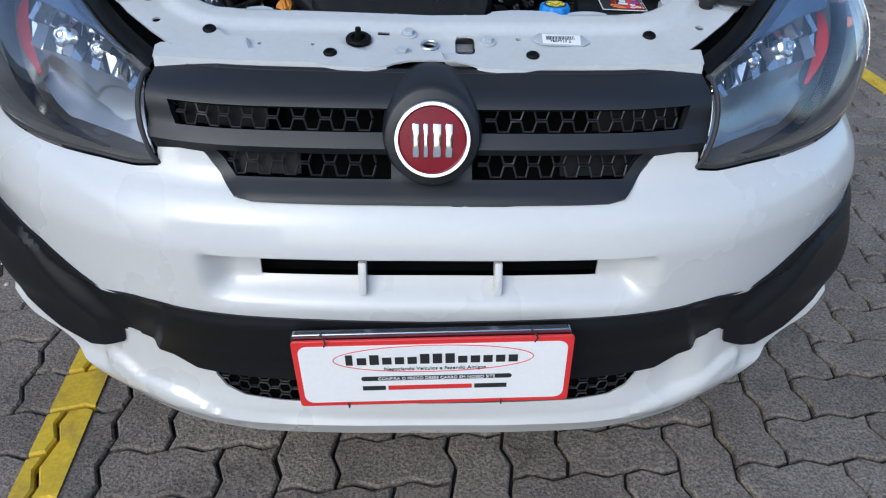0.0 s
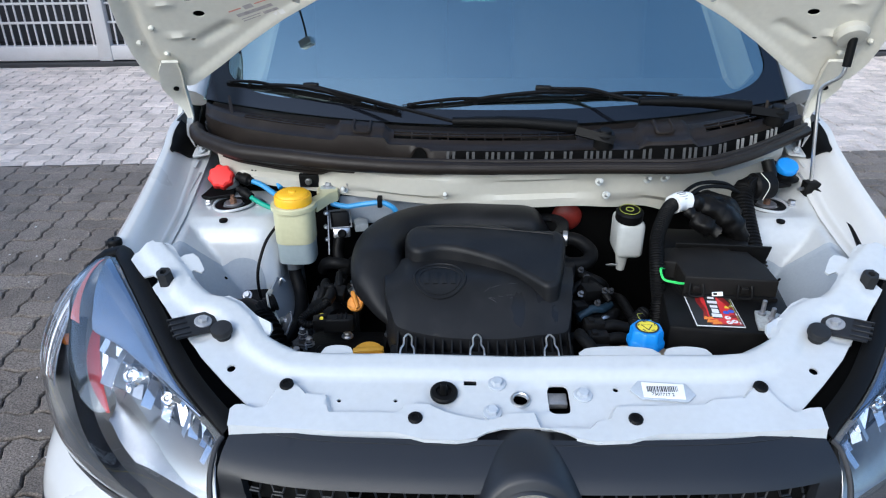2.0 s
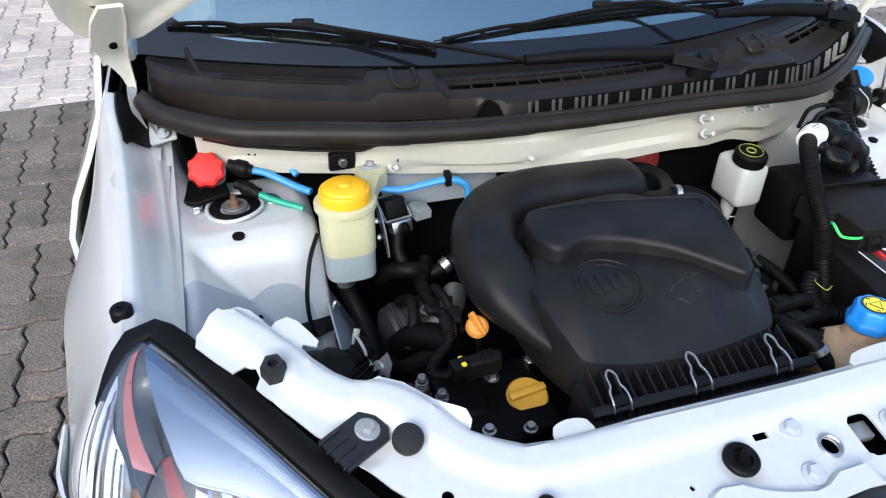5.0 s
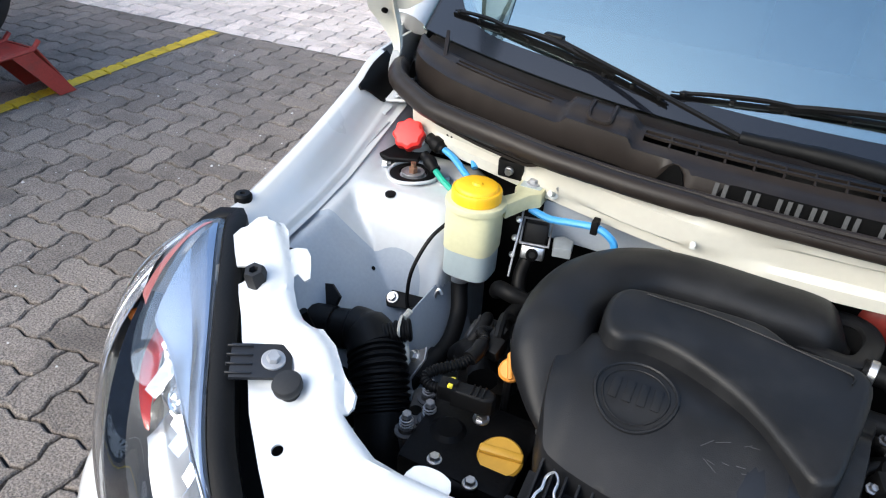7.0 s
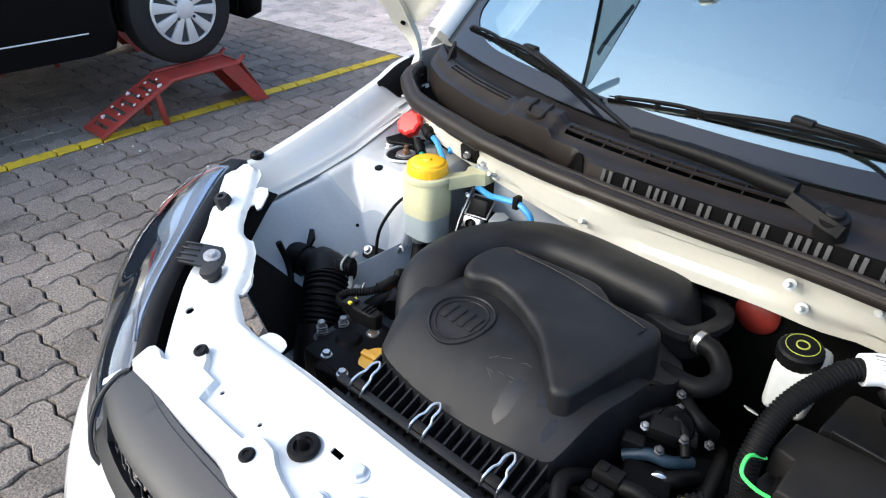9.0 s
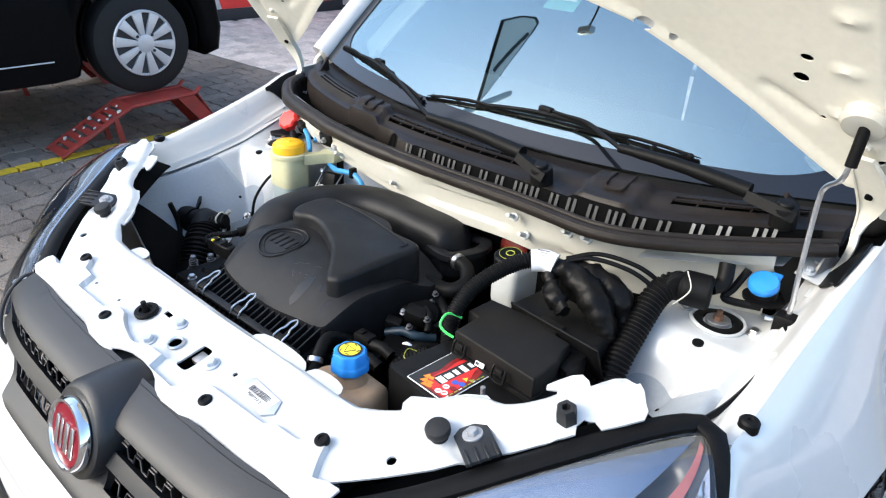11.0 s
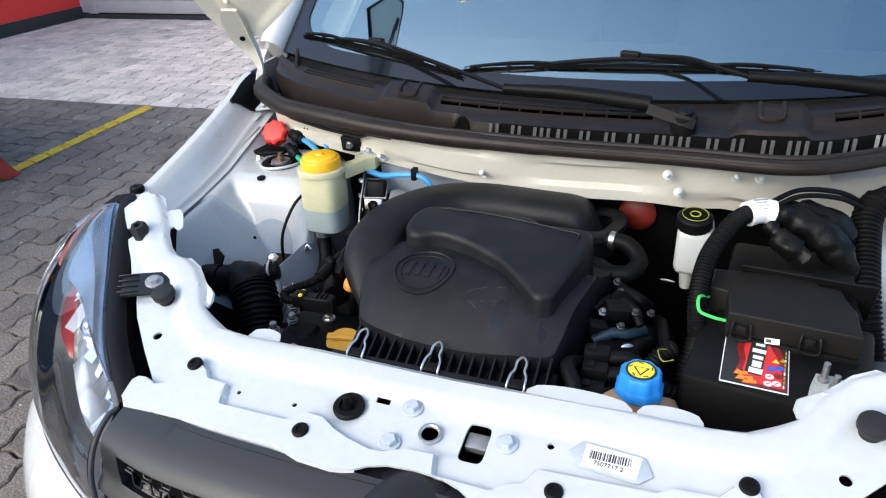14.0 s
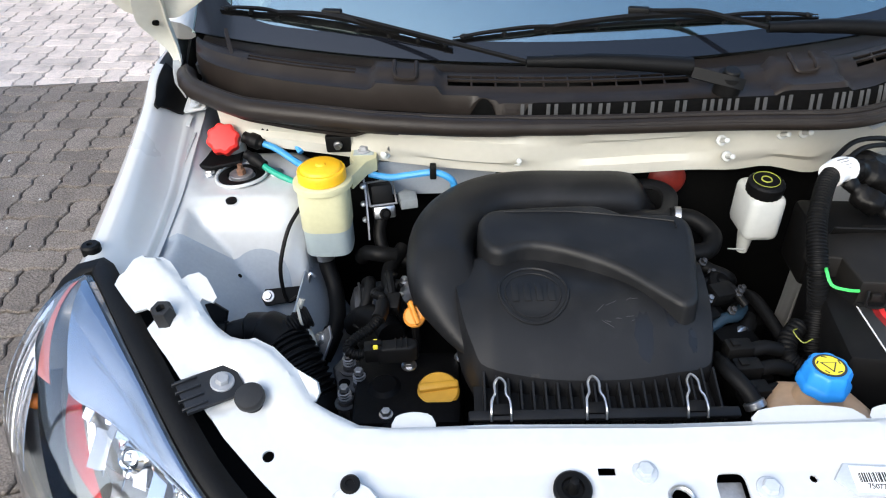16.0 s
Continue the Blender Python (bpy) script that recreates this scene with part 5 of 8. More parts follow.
part("vent_floor", grid(lambda u, v: Vector((0.42 + 0.18 * u, cowl_y(0.42 + 0.18 * u, 0.06 + 0.30 * v), cowl_z(0.42 + 0.18 * u, 0.15) - 0.022)), 8, 3), BAY, cowl, "pale body panel seen through the slots")
# Black sheet paints shade along the channel and up its wall.
part("trough_shade", grid(lambda u, v: cowl_fn(-0.636 + 0.526 * u, 0.085 + (0.070 + 0.130 * smooth01((0.97 - u) / 0.08)) * v) + Vector((0, -0.0022, 0.0012)), 80, 14, 0.001), VOID, cowl, "black sheet painting the shade in the channel behind the seal")
SEAL = [-0.645, -0.640, -0.634, -0.626, -0.616, -0.602] + [-0.585 + 1.24 * k / 24 for k in range(25)]


def seal_at(x, dy, dz):
    end = smooth01((-0.40 - x) / 0.15)
    return Vector((x - 0.010 * end * smooth01((-0.57 - x) / 0.06), cowl_y(x, 0) + dy - 0.004 * end, cowl_z(x, 0) + dz - 0.004 * end))


part("seal_ridge", tube([seal_at(x, 0.004, 0.010) for x in SEAL], 0.0045, 8, 2), COWL, cowl, "upper ridge of the seal")
part("seal_ridge", tube([seal_at(x, -0.009, 0.004) for x in SEAL], 0.0045, 8, 2), COWL, cowl, "lower ridge of the seal")
part("cowl_seal", tube([seal_at(x, -0.003, -0.002) for x in SEAL], [0.0165] * 5 + [0.016] * 5 + [0.0150] * 3 + [0.0140] * 3 + [0.0125] * 2 + [0.0115] * 14, 12, 4), COWL, cowl, "rubber bonnet seal along the scuttle")
for c in (-0.28, 0.33):
    pts = [cowl_fn(c + dx, v) + Vector((0, 0, 0.003)) for dx, v in ((-0.017, 0.60), (-0.017, 0.46), (-0.012, 0.42), (0.012, 0.42), (0.017, 0.46), (0.017, 0.60))]
    part("cowl_clip", tube(pts, 0.0035, 6, 3), COWL, cowl, "moulded clip")
for sx in (-1, 1):
    q = cowl_fn(sx * 0.575, 0.60)
    part("cowl_fin", prism([(-0.030, 0.0), (0.022, 0.0), (-0.026, 0.034)], -0.003, 0.003, 0.001, 1, Matrix.Translation(q + Vector((0, 0, -0.006))) @ pose(0, 0, 0, 90, 0, 70 * sx)), COWL, cowl, "upright triangular fin")


def glass_fn(u, v):
    x = (u - 0.5) * 2 * (0.665 - 0.075 * v)
    y = 0.855 + 0.30 * x * x + 0.60 * v - 0.06 * x * x * v
    z = 1.045 + 0.055 * x * x + 0.455 * v + 0.035 * math.sin(math.pi * v) - 0.05 * x * x * v
    return Vector((x, y, z))


windscreen = part("windscreen", grid(glass_fn, 40, 24, 0.005), GLASS, car, "windscreen reflecting the blue sky")
windscreen.visible_shadow = False
PANE = [(0.030 + 0.94 * (0.5 + a), 0.045 + 0.93 * (0.5 + b)) for a, b in rounded(1.0, 1.0, 0.10, 8)]
part("windscreen_frit", sheet([(0.004, 0.0), (0.996, 0.0), (0.996, 0.99), (0.004, 0.99)], [PANE], 0.02, lambda u, v: glass_fn(u, v) + Vector((0, -0.0012, 0.0016))), FRIT, windscreen, "black ceramic edge of the glass")
part("sticker", grid(lambda u, v: glass_fn(0.44 + 0.062 * u, 0.42 + 0.10 * v) + Vector((0, 0.003, -0.008)), 3, 3), GREEN_INK, windscreen, "green and white sticker on the inside of the glass")
part("sticker_oval", grid(lambda u, v: glass_fn(0.445 + 0.052 * u, 0.455 + 0.065 * v) + Vector((0, 0.002, -0.006)), 3, 3), LABEL, windscreen, "white part of the sticker")

for sx in (-1, 1):
    pts = [glass_fn(0.5 + sx * 0.5, k / 10) + Vector((sx * 0.03, 0.01, 0.0)) for k in range(11)]
    part("pillar", tube(pts, 0.034, 12, 1, smooth=False), WHITE, car, "white windscreen pillar")


for sx in (-1, 1):
    part("pillar_trim", grid(lambda u, v: glass_fn(0.5 + sx * (0.405 + 0.062 * u), 0.10 + 0.80 * v) + Vector((0, 0.06 + 0.03 * math.sin(3 * v), -0.02 - 0.03 * math.sin(math.pi * u))), 6, 14, 0.01), MILK, windscreen, "pale inner pillar trim behind the glass")


def wiper(pivot, head, joint, bend, hold, tip0, tip1):
    """A flat tapered arm from its pivot, a thin rod, and a blade with its bows that lies on the glass."""
    pivot, head, joint, bend, hold, t0, t1 = (Vector(q) for q in (pivot, head, joint, bend, hold, tip0, tip1))
    across = (joint - head).cross(Vector((0, 0.35, 1))).normalized()
    arm = part("wiper", tube([head, head.lerp(joint, 0.5) + Vector((0, 0, 0.004)), joint], [0.0130, 0.0125, 0.0115, 0.0100, 0.0085], 10, 8), RUBBER, car, "black windscreen wiper", angle=50)
    part("arm_head", ribbon([pivot - (head - pivot) * 0.35, pivot, head], [0.020, 0.030, 0.029], across, 0.016), RUBBER, arm, angle=30)
    part("wiper_hub", lathe([(0.020, -0.030), (0.020, -0.004), (0.0185, 0.003), (0.0125, 0.004), (0.0120, 0.0095), (0.010, 0.0115), (0.001, 0.012)], 24, Matrix.Translation(pivot) @ pose(0, 0, 0, 14)), PLASTIC, arm, "round cap over the wiper pivot")
    part("wiper_rod", tube([joint, joint.lerp(bend, 0.5), bend, bend.lerp(hold, 0.6), hold], 0.0042, 6, 6), PLASTIC, arm)
    line = [t0.lerp(t1, k / 12) for k in range(13)]
    sag = lambda k: Vector((0, 0, 0.011 * math.sin(math.pi * k / 12)))
    part("wiper_blade", ribbon([p + sag(k) - Vector((0, 0.002, 0.004)) for k, p in enumerate(line)], [0.014, 0.016, 0.014], (0, -0.45, 0.9), 0.003), RUBBER, arm, "rubber wiper blade")
    mid = t0.lerp(t1, 0.5)
    out = Vector((0, -0.008, 0.013))
    part("wiper_bow", tube([t0.lerp(t1, f) + out * g for f, g in ((0.22, 0.5), (0.30, 1.2), (0.42, 1.75), (0.5, 1.9), (0.58, 1.75), (0.70, 1.2), (0.78, 0.5))], 0.0050, 6, 4), PLASTIC, arm, "main bow of the wiper")
    for a, b in ((0.02, 0.40), (0.60, 0.98)):
        part("wiper_bow", tube([t0.lerp(t1, a + (b - a) * f) + out * g for f, g in ((0, 0.35), (0.2, 0.85), (0.5, 1.25), (0.8, 0.85), (1, 0.35))], 0.0036, 6, 4), PLASTIC, arm, "side bow of the wiper")
    for f in (0.03, 0.14, 0.26, 0.39, 0.61, 0.74, 0.86, 0.97):
        p = t0.lerp(t1, f)
        part("wiper_claw", rbox(0.009, 0.012, 0.008, Matrix.Translation(p + out * 0.35), 0.002, 1), PLASTIC, arm)
    part("wiper_clip", rbox(0.034, 0.014, 0.012, Matrix.Translation(hold) @ pose(0, 0, 0, 0, 0, -12), 0.003), PLASTIC, arm)
    part("blade_spring", tube([p + sag(k) + Vector((0, -0.001, 0.004)) for k, p in enumerate(line)], 0.0013, 4, 1), BAND, arm)
    return arm


wiper((0.204, 0.745, 1.060), (0.150, 0.762, 1.070), (-0.095, 0.778, 1.077), (-0.26, 0.868, 1.094), (-0.405, 0.935, 1.112), (-0.608, 1.000, 1.104), (-0.205, 0.880, 1.066))
wiper((0.577, 0.846, 1.080), (0.520, 0.850, 1.088), (0.290, 0.850, 1.098), (0.195, 0.892, 1.113), (0.098, 0.903, 1.113), (-0.205, 0.892, 1.076), (0.405, 0.930, 1.088))

# ---- bonnet, hinges and stay ----
HINGE = Vector((0, 0.905, 1.085))
RISE = Vector((0, -0.68, 0.733))
OUT = Vector((0, -0.733, -0.68))


def hood_fn(x, s):
    crown = 0.05 * (1 - (x / 0.72) ** 2)
    return HINGE + Vector((x, 0, 0)) + RISE * s - OUT * (crown * 1.0 + 0.03 * math.sin(math.pi * min(s / 0.9, 1)))


HOOD = [(0, 0.315), (0.12, 0.313), (0.22, 0.303), (0.32, 0.272), (0.42, 0.212), (0.50, 0.155), (0.57, 0.100), (0.612, 0.070), (0.636, 0.054), (0.668, 0.044), (0.697, 0.054), (0.717, 0.076), (0.728, 0.114), (0.730, 0.155), (0.726, 0.222), (0.715, 0.30), (0.70, 0.45), (0.64, 0.60), (0.52, 0.74),
        (0.39, 0.84), (0.2, 0.86), (0, 0.865)]
bonnet = part("bonnet", sheet(both(HOOD), [], 0.03, lambda x, s: hood_fn(x, s) - OUT * (0.0005 + 0.028 * smooth01(off_line(HOOD, abs(x), s) / 0.09)), 0.003), WHITE, car, "white bonnet propped wide open")


CUT_LINE, SIDE_LINE = HOOD[:9], HOOD[9:18]
GROOVE_LINE = [(0.522, 0.205), (0.550, 0.192), (0.585, 0.172)]


def brace(x, s):
    """Relief of the inner panel: a rolled rim along the cut-out, a groove beside it, short bars and a lower side flange."""
    a = abs(x)
    cut, edge = off_line(CUT_LINE, a, s), off_line(SIDE_LINE, a, s)
    h = 0.005 * smooth01((0.017 - cut) / 0.006) - 0.010 * smooth01((0.050 - edge) / 0.014) * smooth01((edge - 0.004) / 0.030) * smooth01((cut - 0.03) / 0.04)
    h -= 0.006 * math.exp(-(off_line(GROOVE_LINE, a, s) / 0.009) ** 2)
    for s0 in (0.191, 0.271, 0.36):
        h += 0.006 * smooth01((0.022 - abs(a - 0.626)) / 0.010) * smooth01((0.008 - abs(s - s0)) / 0.007)
    h += 0.010 * smooth01((0.030 - abs(s - 0.44 - 0.25 * a)) / 0.018) * smooth01((0.60 - a) / 0.03)
    return h


def on_hood(x, s, lift):
    return hood_fn(x, s) + OUT * (0.004 + brace(x, s) + lift)


inner_holes = []
for x, s, rx, ry in ((0.07, 0.335, 0.010, 0.007), (0.16, 0.328, 0.017, 0.011), (0.34, 0.272, 0.017, 0.011), (0.385, 0.255, 0.008, 0.006), (0.569, 0.241, 0.011, 0.008), (0.600, 0.176, 0.0045, 0.0035), (0.576, 0.279, 0.009, 0.006), (0.689, 0.290, 0.010, 0.009), (0.52, 0.42, 0.012, 0.045), (0.680, 0.120, 0.004, 0.006)):
    for sx in (-1, 1):
        inner_holes.append([(sx * x + rx * math.cos(2 * math.pi * k / 12), s + ry * math.sin(2 * math.pi * k / 12)) for k in range(12)])
inner = part("bonnet_inner", sheet(both([(x * 0.996, s + (0.002 if s < 0.4 else -0.004)) for x, s in HOOD]), inner_holes, 0.0095, lambda x, s: on_hood(x, s, 0.0), 0.002), CREAM_LIFTED, bonnet, "cream primed inner bonnet panel with ribs and holes")
# Black sheet paints the shade seen through the inner panel's holes.
part("bonnet_dark", sheet(both([(x * 0.97, s + (0.02 if s < 0.4 else -0.02)) for x, s in HOOD]), [], 0.04, lambda x, s: hood_fn(x, s) - OUT * 0.010), VOID, bonnet, "black sheet for the shade between the bonnet's two skins")
for sx in (-1, 1):
    for x, s in ((0.665, 0.218), (0.661, 0.147), (0.705, 0.176)):
        part("bonnet_stud", lathe([(0.006, -0.002), (0.006, 0.004), (0.004, 0.008), (0.001, 0.009)], 12, Matrix.Translation(on_hood(sx * x, s, 0.0)) @ OUT.to_track_quat("Z", "Y").to_matrix().to_4x4()), CREAM_LIFTED, inner)


def note_at(u, v, lift):
    """The printed notice, slightly askew."""
    x = (-0.518 + 0.085 * u) * (1 - v) + (-0.499 + 0.091 * u) * v
    s = (0.244 + 0.026 * u) * (1 - v) + (0.199 + 0.032 * u) * v
    return on_hood(x, s, lift)


note = part("bonnet_note", grid(lambda u, v: note_at(u, v, 0.0012), 10, 5, 0.0005), NOTE, inner, "faded printed notice on the bonnet")
for u0, u1, v0, v1, ink in ((0.02, 0.30, 0.10, 0.16, NOTE_RED), (0.62, 0.96, 0.10, 0.16, NOTE_RED), (0.36, 0.56, 0.06, 0.26, NOTE_GREY), (0.10, 0.90, 0.36, 0.52, NOTE_GREY), (0.12, 0.55, 0.64, 0.68, NOTE_GREY), (0.12, 0.50, 0.76, 0.80, NOTE_GREY), (0.60, 0.92, 0.64, 0.78, NOTE_GREY)):
    part("note_bar", grid(lambda u, v: note_at(u0 + (u1 - u0) * u, v0 + (v1 - v0) * v, 0.0020), 4, 1, 0.0003), ink, note, "plain bar")
for sx in (-1, 1):
    flip_x = lambda q: Vector((sx * q[0], q[1], q[2]))
    arm = [flip_x(q) for q in ((0.669, 0.905, 1.046), (0.672, 0.902, 1.070), (0.679, 0.890, 1.100), (0.680, 0.868, 1.128), (0.670, 0.838, 1.165), (0.660, 0.818, 1.190))]
    across = Vector((1, -0.35 * sx, 0.05 * sx))
    hinge = part("bonnet_hinge", ribbon(arm, [0.010, 0.018, 0.034, 0.046, 0.044, 0.030], across, 0.006), CREAM_LIFTED, car, "cream bonnet hinge arm", angle=30)
    part("hinge_flange", ribbon([q - across.normalized() * sx * w + OUT * 0.004 for q, w in zip(arm, (0.004, 0.008, 0.016, 0.022, 0.021, 0.014))], [0.008, 0.010, 0.012, 0.012, 0.009, 0.006], OUT + Vector((0, 0, 0.3)), 0.003), CREAM_LIFTED, hinge)
    part("hinge_tongue", ribbon([flip_x(q) for q in ((0.690, 0.890, 1.118), (0.694, 0.902, 1.098), (0.696, 0.909, 1.084))], [0.018, 0.014, 0.010], across, 0.004), CREAM_LIFTED, hinge)
    part("hinge_bolt", lathe([(0.0055, 0.0), (0.0055, 0.005), (0.001, 0.006)], 10, Matrix.Translation(arm[3] + OUT * 0.005 - across * sx * 0.006) @ OUT.to_track_quat("Z", "Y").to_matrix().to_4x4()), VOID, hinge)
    part("hinge_link", ribbon([flip_x(q) for q in ((0.668, 0.906, 1.056), (0.671, 0.894, 1.032), (0.668, 0.880, 1.008), (0.662, 0.872, 0.992))], [0.014, 0.012, 0.010, 0.010], across, 0.004), HINGE_STEEL, hinge, "bare lower hinge link")
    part("hinge_base", rbox(0.052, 0.060, 0.005, pose(sx * 0.643, 0.868, 0.990, 14, sx * 10), 0.002), BAY, hinge)
    part("hinge_cheek", prism([(-0.030, 0.0), (0.026, 0.0), (0.012, 0.040), (-0.004, 0.052)], -0.002, 0.002, 0.0008, 1, pose(sx * 0.650, 0.876, 0.990, 90, 0, 90 - sx * 18)), HINGE_STEEL, hinge, "upright steel cheek of the hinge")
    for dy in (-0.020, 0.016):
        bolt(0, 0, 0, pose(sx * 0.634, 0.866 + dy, 0.993, 14, sx * 10), r=0.005, washer=0.009, parent=hinge, material=PAINTED)
    foam = lambda u, v: gutter_fn(0.76 + 0.24 * u, 0.24 + (0.07 + 0.19 * smooth01(u / 0.45)) * v) + Vector((-0.005, -0.002, 0.004))
    bm = grid(foam, 12, 4, 0.004)
    part("wing_gap", bm if sx > 0 else mirror(bm), RUBBER, car, "black foam filler at the wing corner")
p_top, p_bot = Vector((0.658, 0.775, 1.235)), Vector((0.640, 0.770, 0.948))
stay = part("bonnet_stay", tube([p_top, (0.655, 0.772, 1.19), (0.650, 0.775, 1.165), (0.632, 0.790, 1.145), (0.628, 0.792, 1.12), (0.634, 0.780, 1.03), p_bot, (0.628, 0.765, 0.940), (0.612, 0.76, 0.940)], 0.0038, 8, 5), STEEL, car, "bent steel bonnet stay with a black grip")
part("stay_grip", tube([p_top + Vector((0, 0, 0.012)), p_top, (0.656, 0.773, 1.185)], 0.0078, 10, 4), RUBBER, stay, "black rubber grip")
part("stay_socket", lathe([(0.030, -0.01), (0.032, 0.004), (0.026, 0.012), (0.012, 0.014), (0.001, 0.012)], 20, Matrix.Translation(hood_fn(0.655, 0.20) + OUT * 0.010) @ OUT.to_track_quat("Z", "Y").to_matrix().to_4x4()), CREAM, stay, "cream socket on the bonnet")
part("stay_clip", rbox(0.03, 0.028, 0.03, pose(0.640, 0.765, 0.940), 0.004), RUBBER, stay, "black rubber stay holder")

# ---- engine bay contents ----
engine = part("engine_block", rbox(0.60, 0.34, 0.24, pose(-0.06, 0.52, 0.60), 0.03), DARK, car, "dark engine block deep in the bay")
part("gearbox", rbox(0.30, 0.30, 0.20, pose(0.28, 0.50, 0.54), 0.04), DARK, engine)
# Unseen black tray, added to keep the bay dark from below.
part("shade_tray", rbox(1.3, 0.75, 0.02, pose(0, 0.5, 0.36), 0.004), VOID, car, "unseen black tray added under the engine to keep the bay dark")
part("radiator", rbox(0.72, 0.03, 0.42, pose(0, 0.20, 0.62), 0.004), VOID, car, "dark radiator behind the grille")

# air box: a spiral duct round a raised plenum, and a domed front
PLENUM = [(-0.180, 0.556), (-0.170, 0.577), (-0.150, 0.587), (-0.085, 0.592), (-0.017, 0.593), (0.010, 0.580), (0.030, 0.567), (0.082, 0.565), (0.103, 0.556), (0.108, 0.528), (0.094, 0.455), (0.082, 0.402), (0.072, 0.389), (0.057, 0.386),
          (0.036, 0.406), (-0.009, 0.450), (-0.062, 0.480), (-0.103, 0.494), (-0.128, 0.494), (-0.150, 0.484), (-0.168, 0.490), (-0.180, 0.518)]
FRONT = [(-0.192, 0.372), (-0.176, 0.346), (-0.126, 0.335), (-0.072, 0.331), (-0.019, 0.331), (0.037, 0.336), (0.082, 0.348), (0.094, 0.366), (0.104, 0.42), (0.116, 0.50), (0.116, 0.60), (-0.10, 0.62), (-0.19, 0.60), (-0.21, 0.50), (-0.205, 0.42)]


def dome_z(x, y):
    """The front dome, with the round emblem dish."""
    front = min(1.0, max(0.0, (y - 0.331) / 0.11))
    z = 0.856 + 0.056 * math.sin(front * math.pi / 2) - 0.020 * smooth01((x - 0.03) / 0.09) - 0.012 * smooth01((-0.165 - x) / 0.04)
    r = math.hypot(x + 0.115, (y - 0.431) / 1.05)
    z -= 0.0022 * smooth01((0.041 - r) / 0.008)
    z -= 0.022 * smooth01((y - 0.50) / 0.05)
    return z


def skirt_wall(path, drop, depth):
    """An upright strip hanging under an open path."""
    bm = bmesh.new()
    rows = [(bm.verts.new(p - Vector((0, 0, drop))), bm.verts.new(p - Vector((0, 0, depth)))) for p in path]
    for a, b in zip(rows, rows[1:]):
        bm.faces.new((a[0], a[1], b[1], b[0]))
    thicken(bm, 0.004)
    return bm


FRONT_LOOP = curve([(*p, 0) for p in FRONT], 4, closed=True)
cover = part("air_box_cover", sheet(FRONT_LOOP, [], 0.006, lambda x, y: Vector((x, y, dome_z(x, y)))), COVER, car, "large matt black air box cover with a spiral duct", angle=55)
DUCT = curve([(-0.168, 0.392, 0.838), (-0.192, 0.425, 0.852), (-0.212, 0.462, 0.872), (-0.228, 0.505, 0.884), (-0.226, 0.575, 0.888), (-0.200, 0.635, 0.888), (-0.150, 0.675, 0.888), (-0.08, 0.686, 0.888), (0.0, 0.686, 0.886), (0.045, 0.686, 0.884), (0.076, 0.685, 0.876), (0.104, 0.683, 0.862)], 6)
bm = bmesh.new()
rings = []
for i, c in enumerate(DUCT):
    d = (DUCT[min(i + 1, len(DUCT) - 1)] - DUCT[max(i - 1, 0)])
    d.z = 0
    d.normalize()
    side_v = Vector((d.y, -d.x, 0))
    t = i / (len(DUCT) - 1)
    w = 0.047 * min(1, 0.40 + 3.0 * t) * (1 - 0.80 * smooth01((t - 0.84) / 0.16) ** 2)
    h = 0.044 * min(1, 0.14 + 3.2 * t) * (1 - 0.70 * smooth01((t - 0.84) / 0.16) ** 2)
    rings.append([bm.verts.new(c + side_v * (w * math.copysign(abs(math.cos(a)) ** 0.8, math.cos(a))) + Vector((0, 0, h * math.copysign(abs(math.sin(a)) ** 0.8, math.sin(a))))) for a in [2 * math.pi * k / 28 for k in range(28)]])
for a, b in zip(rings, rings[1:]):
    for k in range(28):
        bm.faces.new((a[k], a[(k + 1) % 28], b[(k + 1) % 28], b[k]))
bm.faces.new(rings[-1])
bm.faces.new(rings[0][::-1])
part("spiral_duct", bm, COVER, cover, "fat curved air duct")


def tapered(outline, z0, z1, inset, bevel, m=None):
    bm = prism(outline, z0, z1, bevel, 4)
    c = sum((Vector(p[:2]) for p in outline), Vector((0, 0))) / len(outline)
    for v in bm.verts:
        k = (v.co.z - z0) / (z1 - z0)
        v.co.x += (c.x - v.co.x) * inset * k
        v.co.y += (c.y - v.co.y) * inset * k
        v.co.z -= 0.14 * max(0.0, 0.50 - v.co.y) * k
    return bm


part("plenum", tapered([(p.x, p.y) for p in curve([(*p, 0) for p in PLENUM], 3, closed=True)], 0.868, 0.938, 0.02, 0.010), COVER, cover, "raised flat-topped plenum")
part("plenum_line", tube([(-0.14, 0.574, 0.9385), (-0.05, 0.571, 0.9385), (0.07, 0.546, 0.9385), (0.085, 0.538, 0.9385), (0.083, 0.525, 0.9385)], 0.0011, 5, 4), COVER, cover)
COLLAR = curve([(0.040, 0.650, 0.880), (0.062, 0.638, 0.886), (0.080, 0.632, 0.888), (0.094, 0.631, 0.888), (0.108, 0.638, 0.888), (0.119, 0.658, 0.888), (0.127, 0.690, 0.888), (0.122, 0.716, 0.887), (0.108, 0.732, 0.885), (0.086, 0.738, 0.882), (0.050, 0.736, 0.878)], 4)
bm = bmesh.new()
rows = []
for i, c in enumerate(COLLAR):
    d = (COLLAR[min(i + 1, len(COLLAR) - 1)] - COLLAR[max(i - 1, 0)]).normalized()
    w = Vector((d.y, -d.x, 0))
    rows.append([bm.verts.new(c + w * a + Vector((0, 0, b))) for a, b in ((-0.013, 0.0), (-0.012, 0.006), (-0.008, 0.008), (0.007, 0.008), (0.010, 0.006), (0.011, -0.004))])
for a, b in zip(rows, rows[1:]):
    for j in range(5):
        bm.faces.new((a[j], a[j + 1], b[j + 1], b[j]))
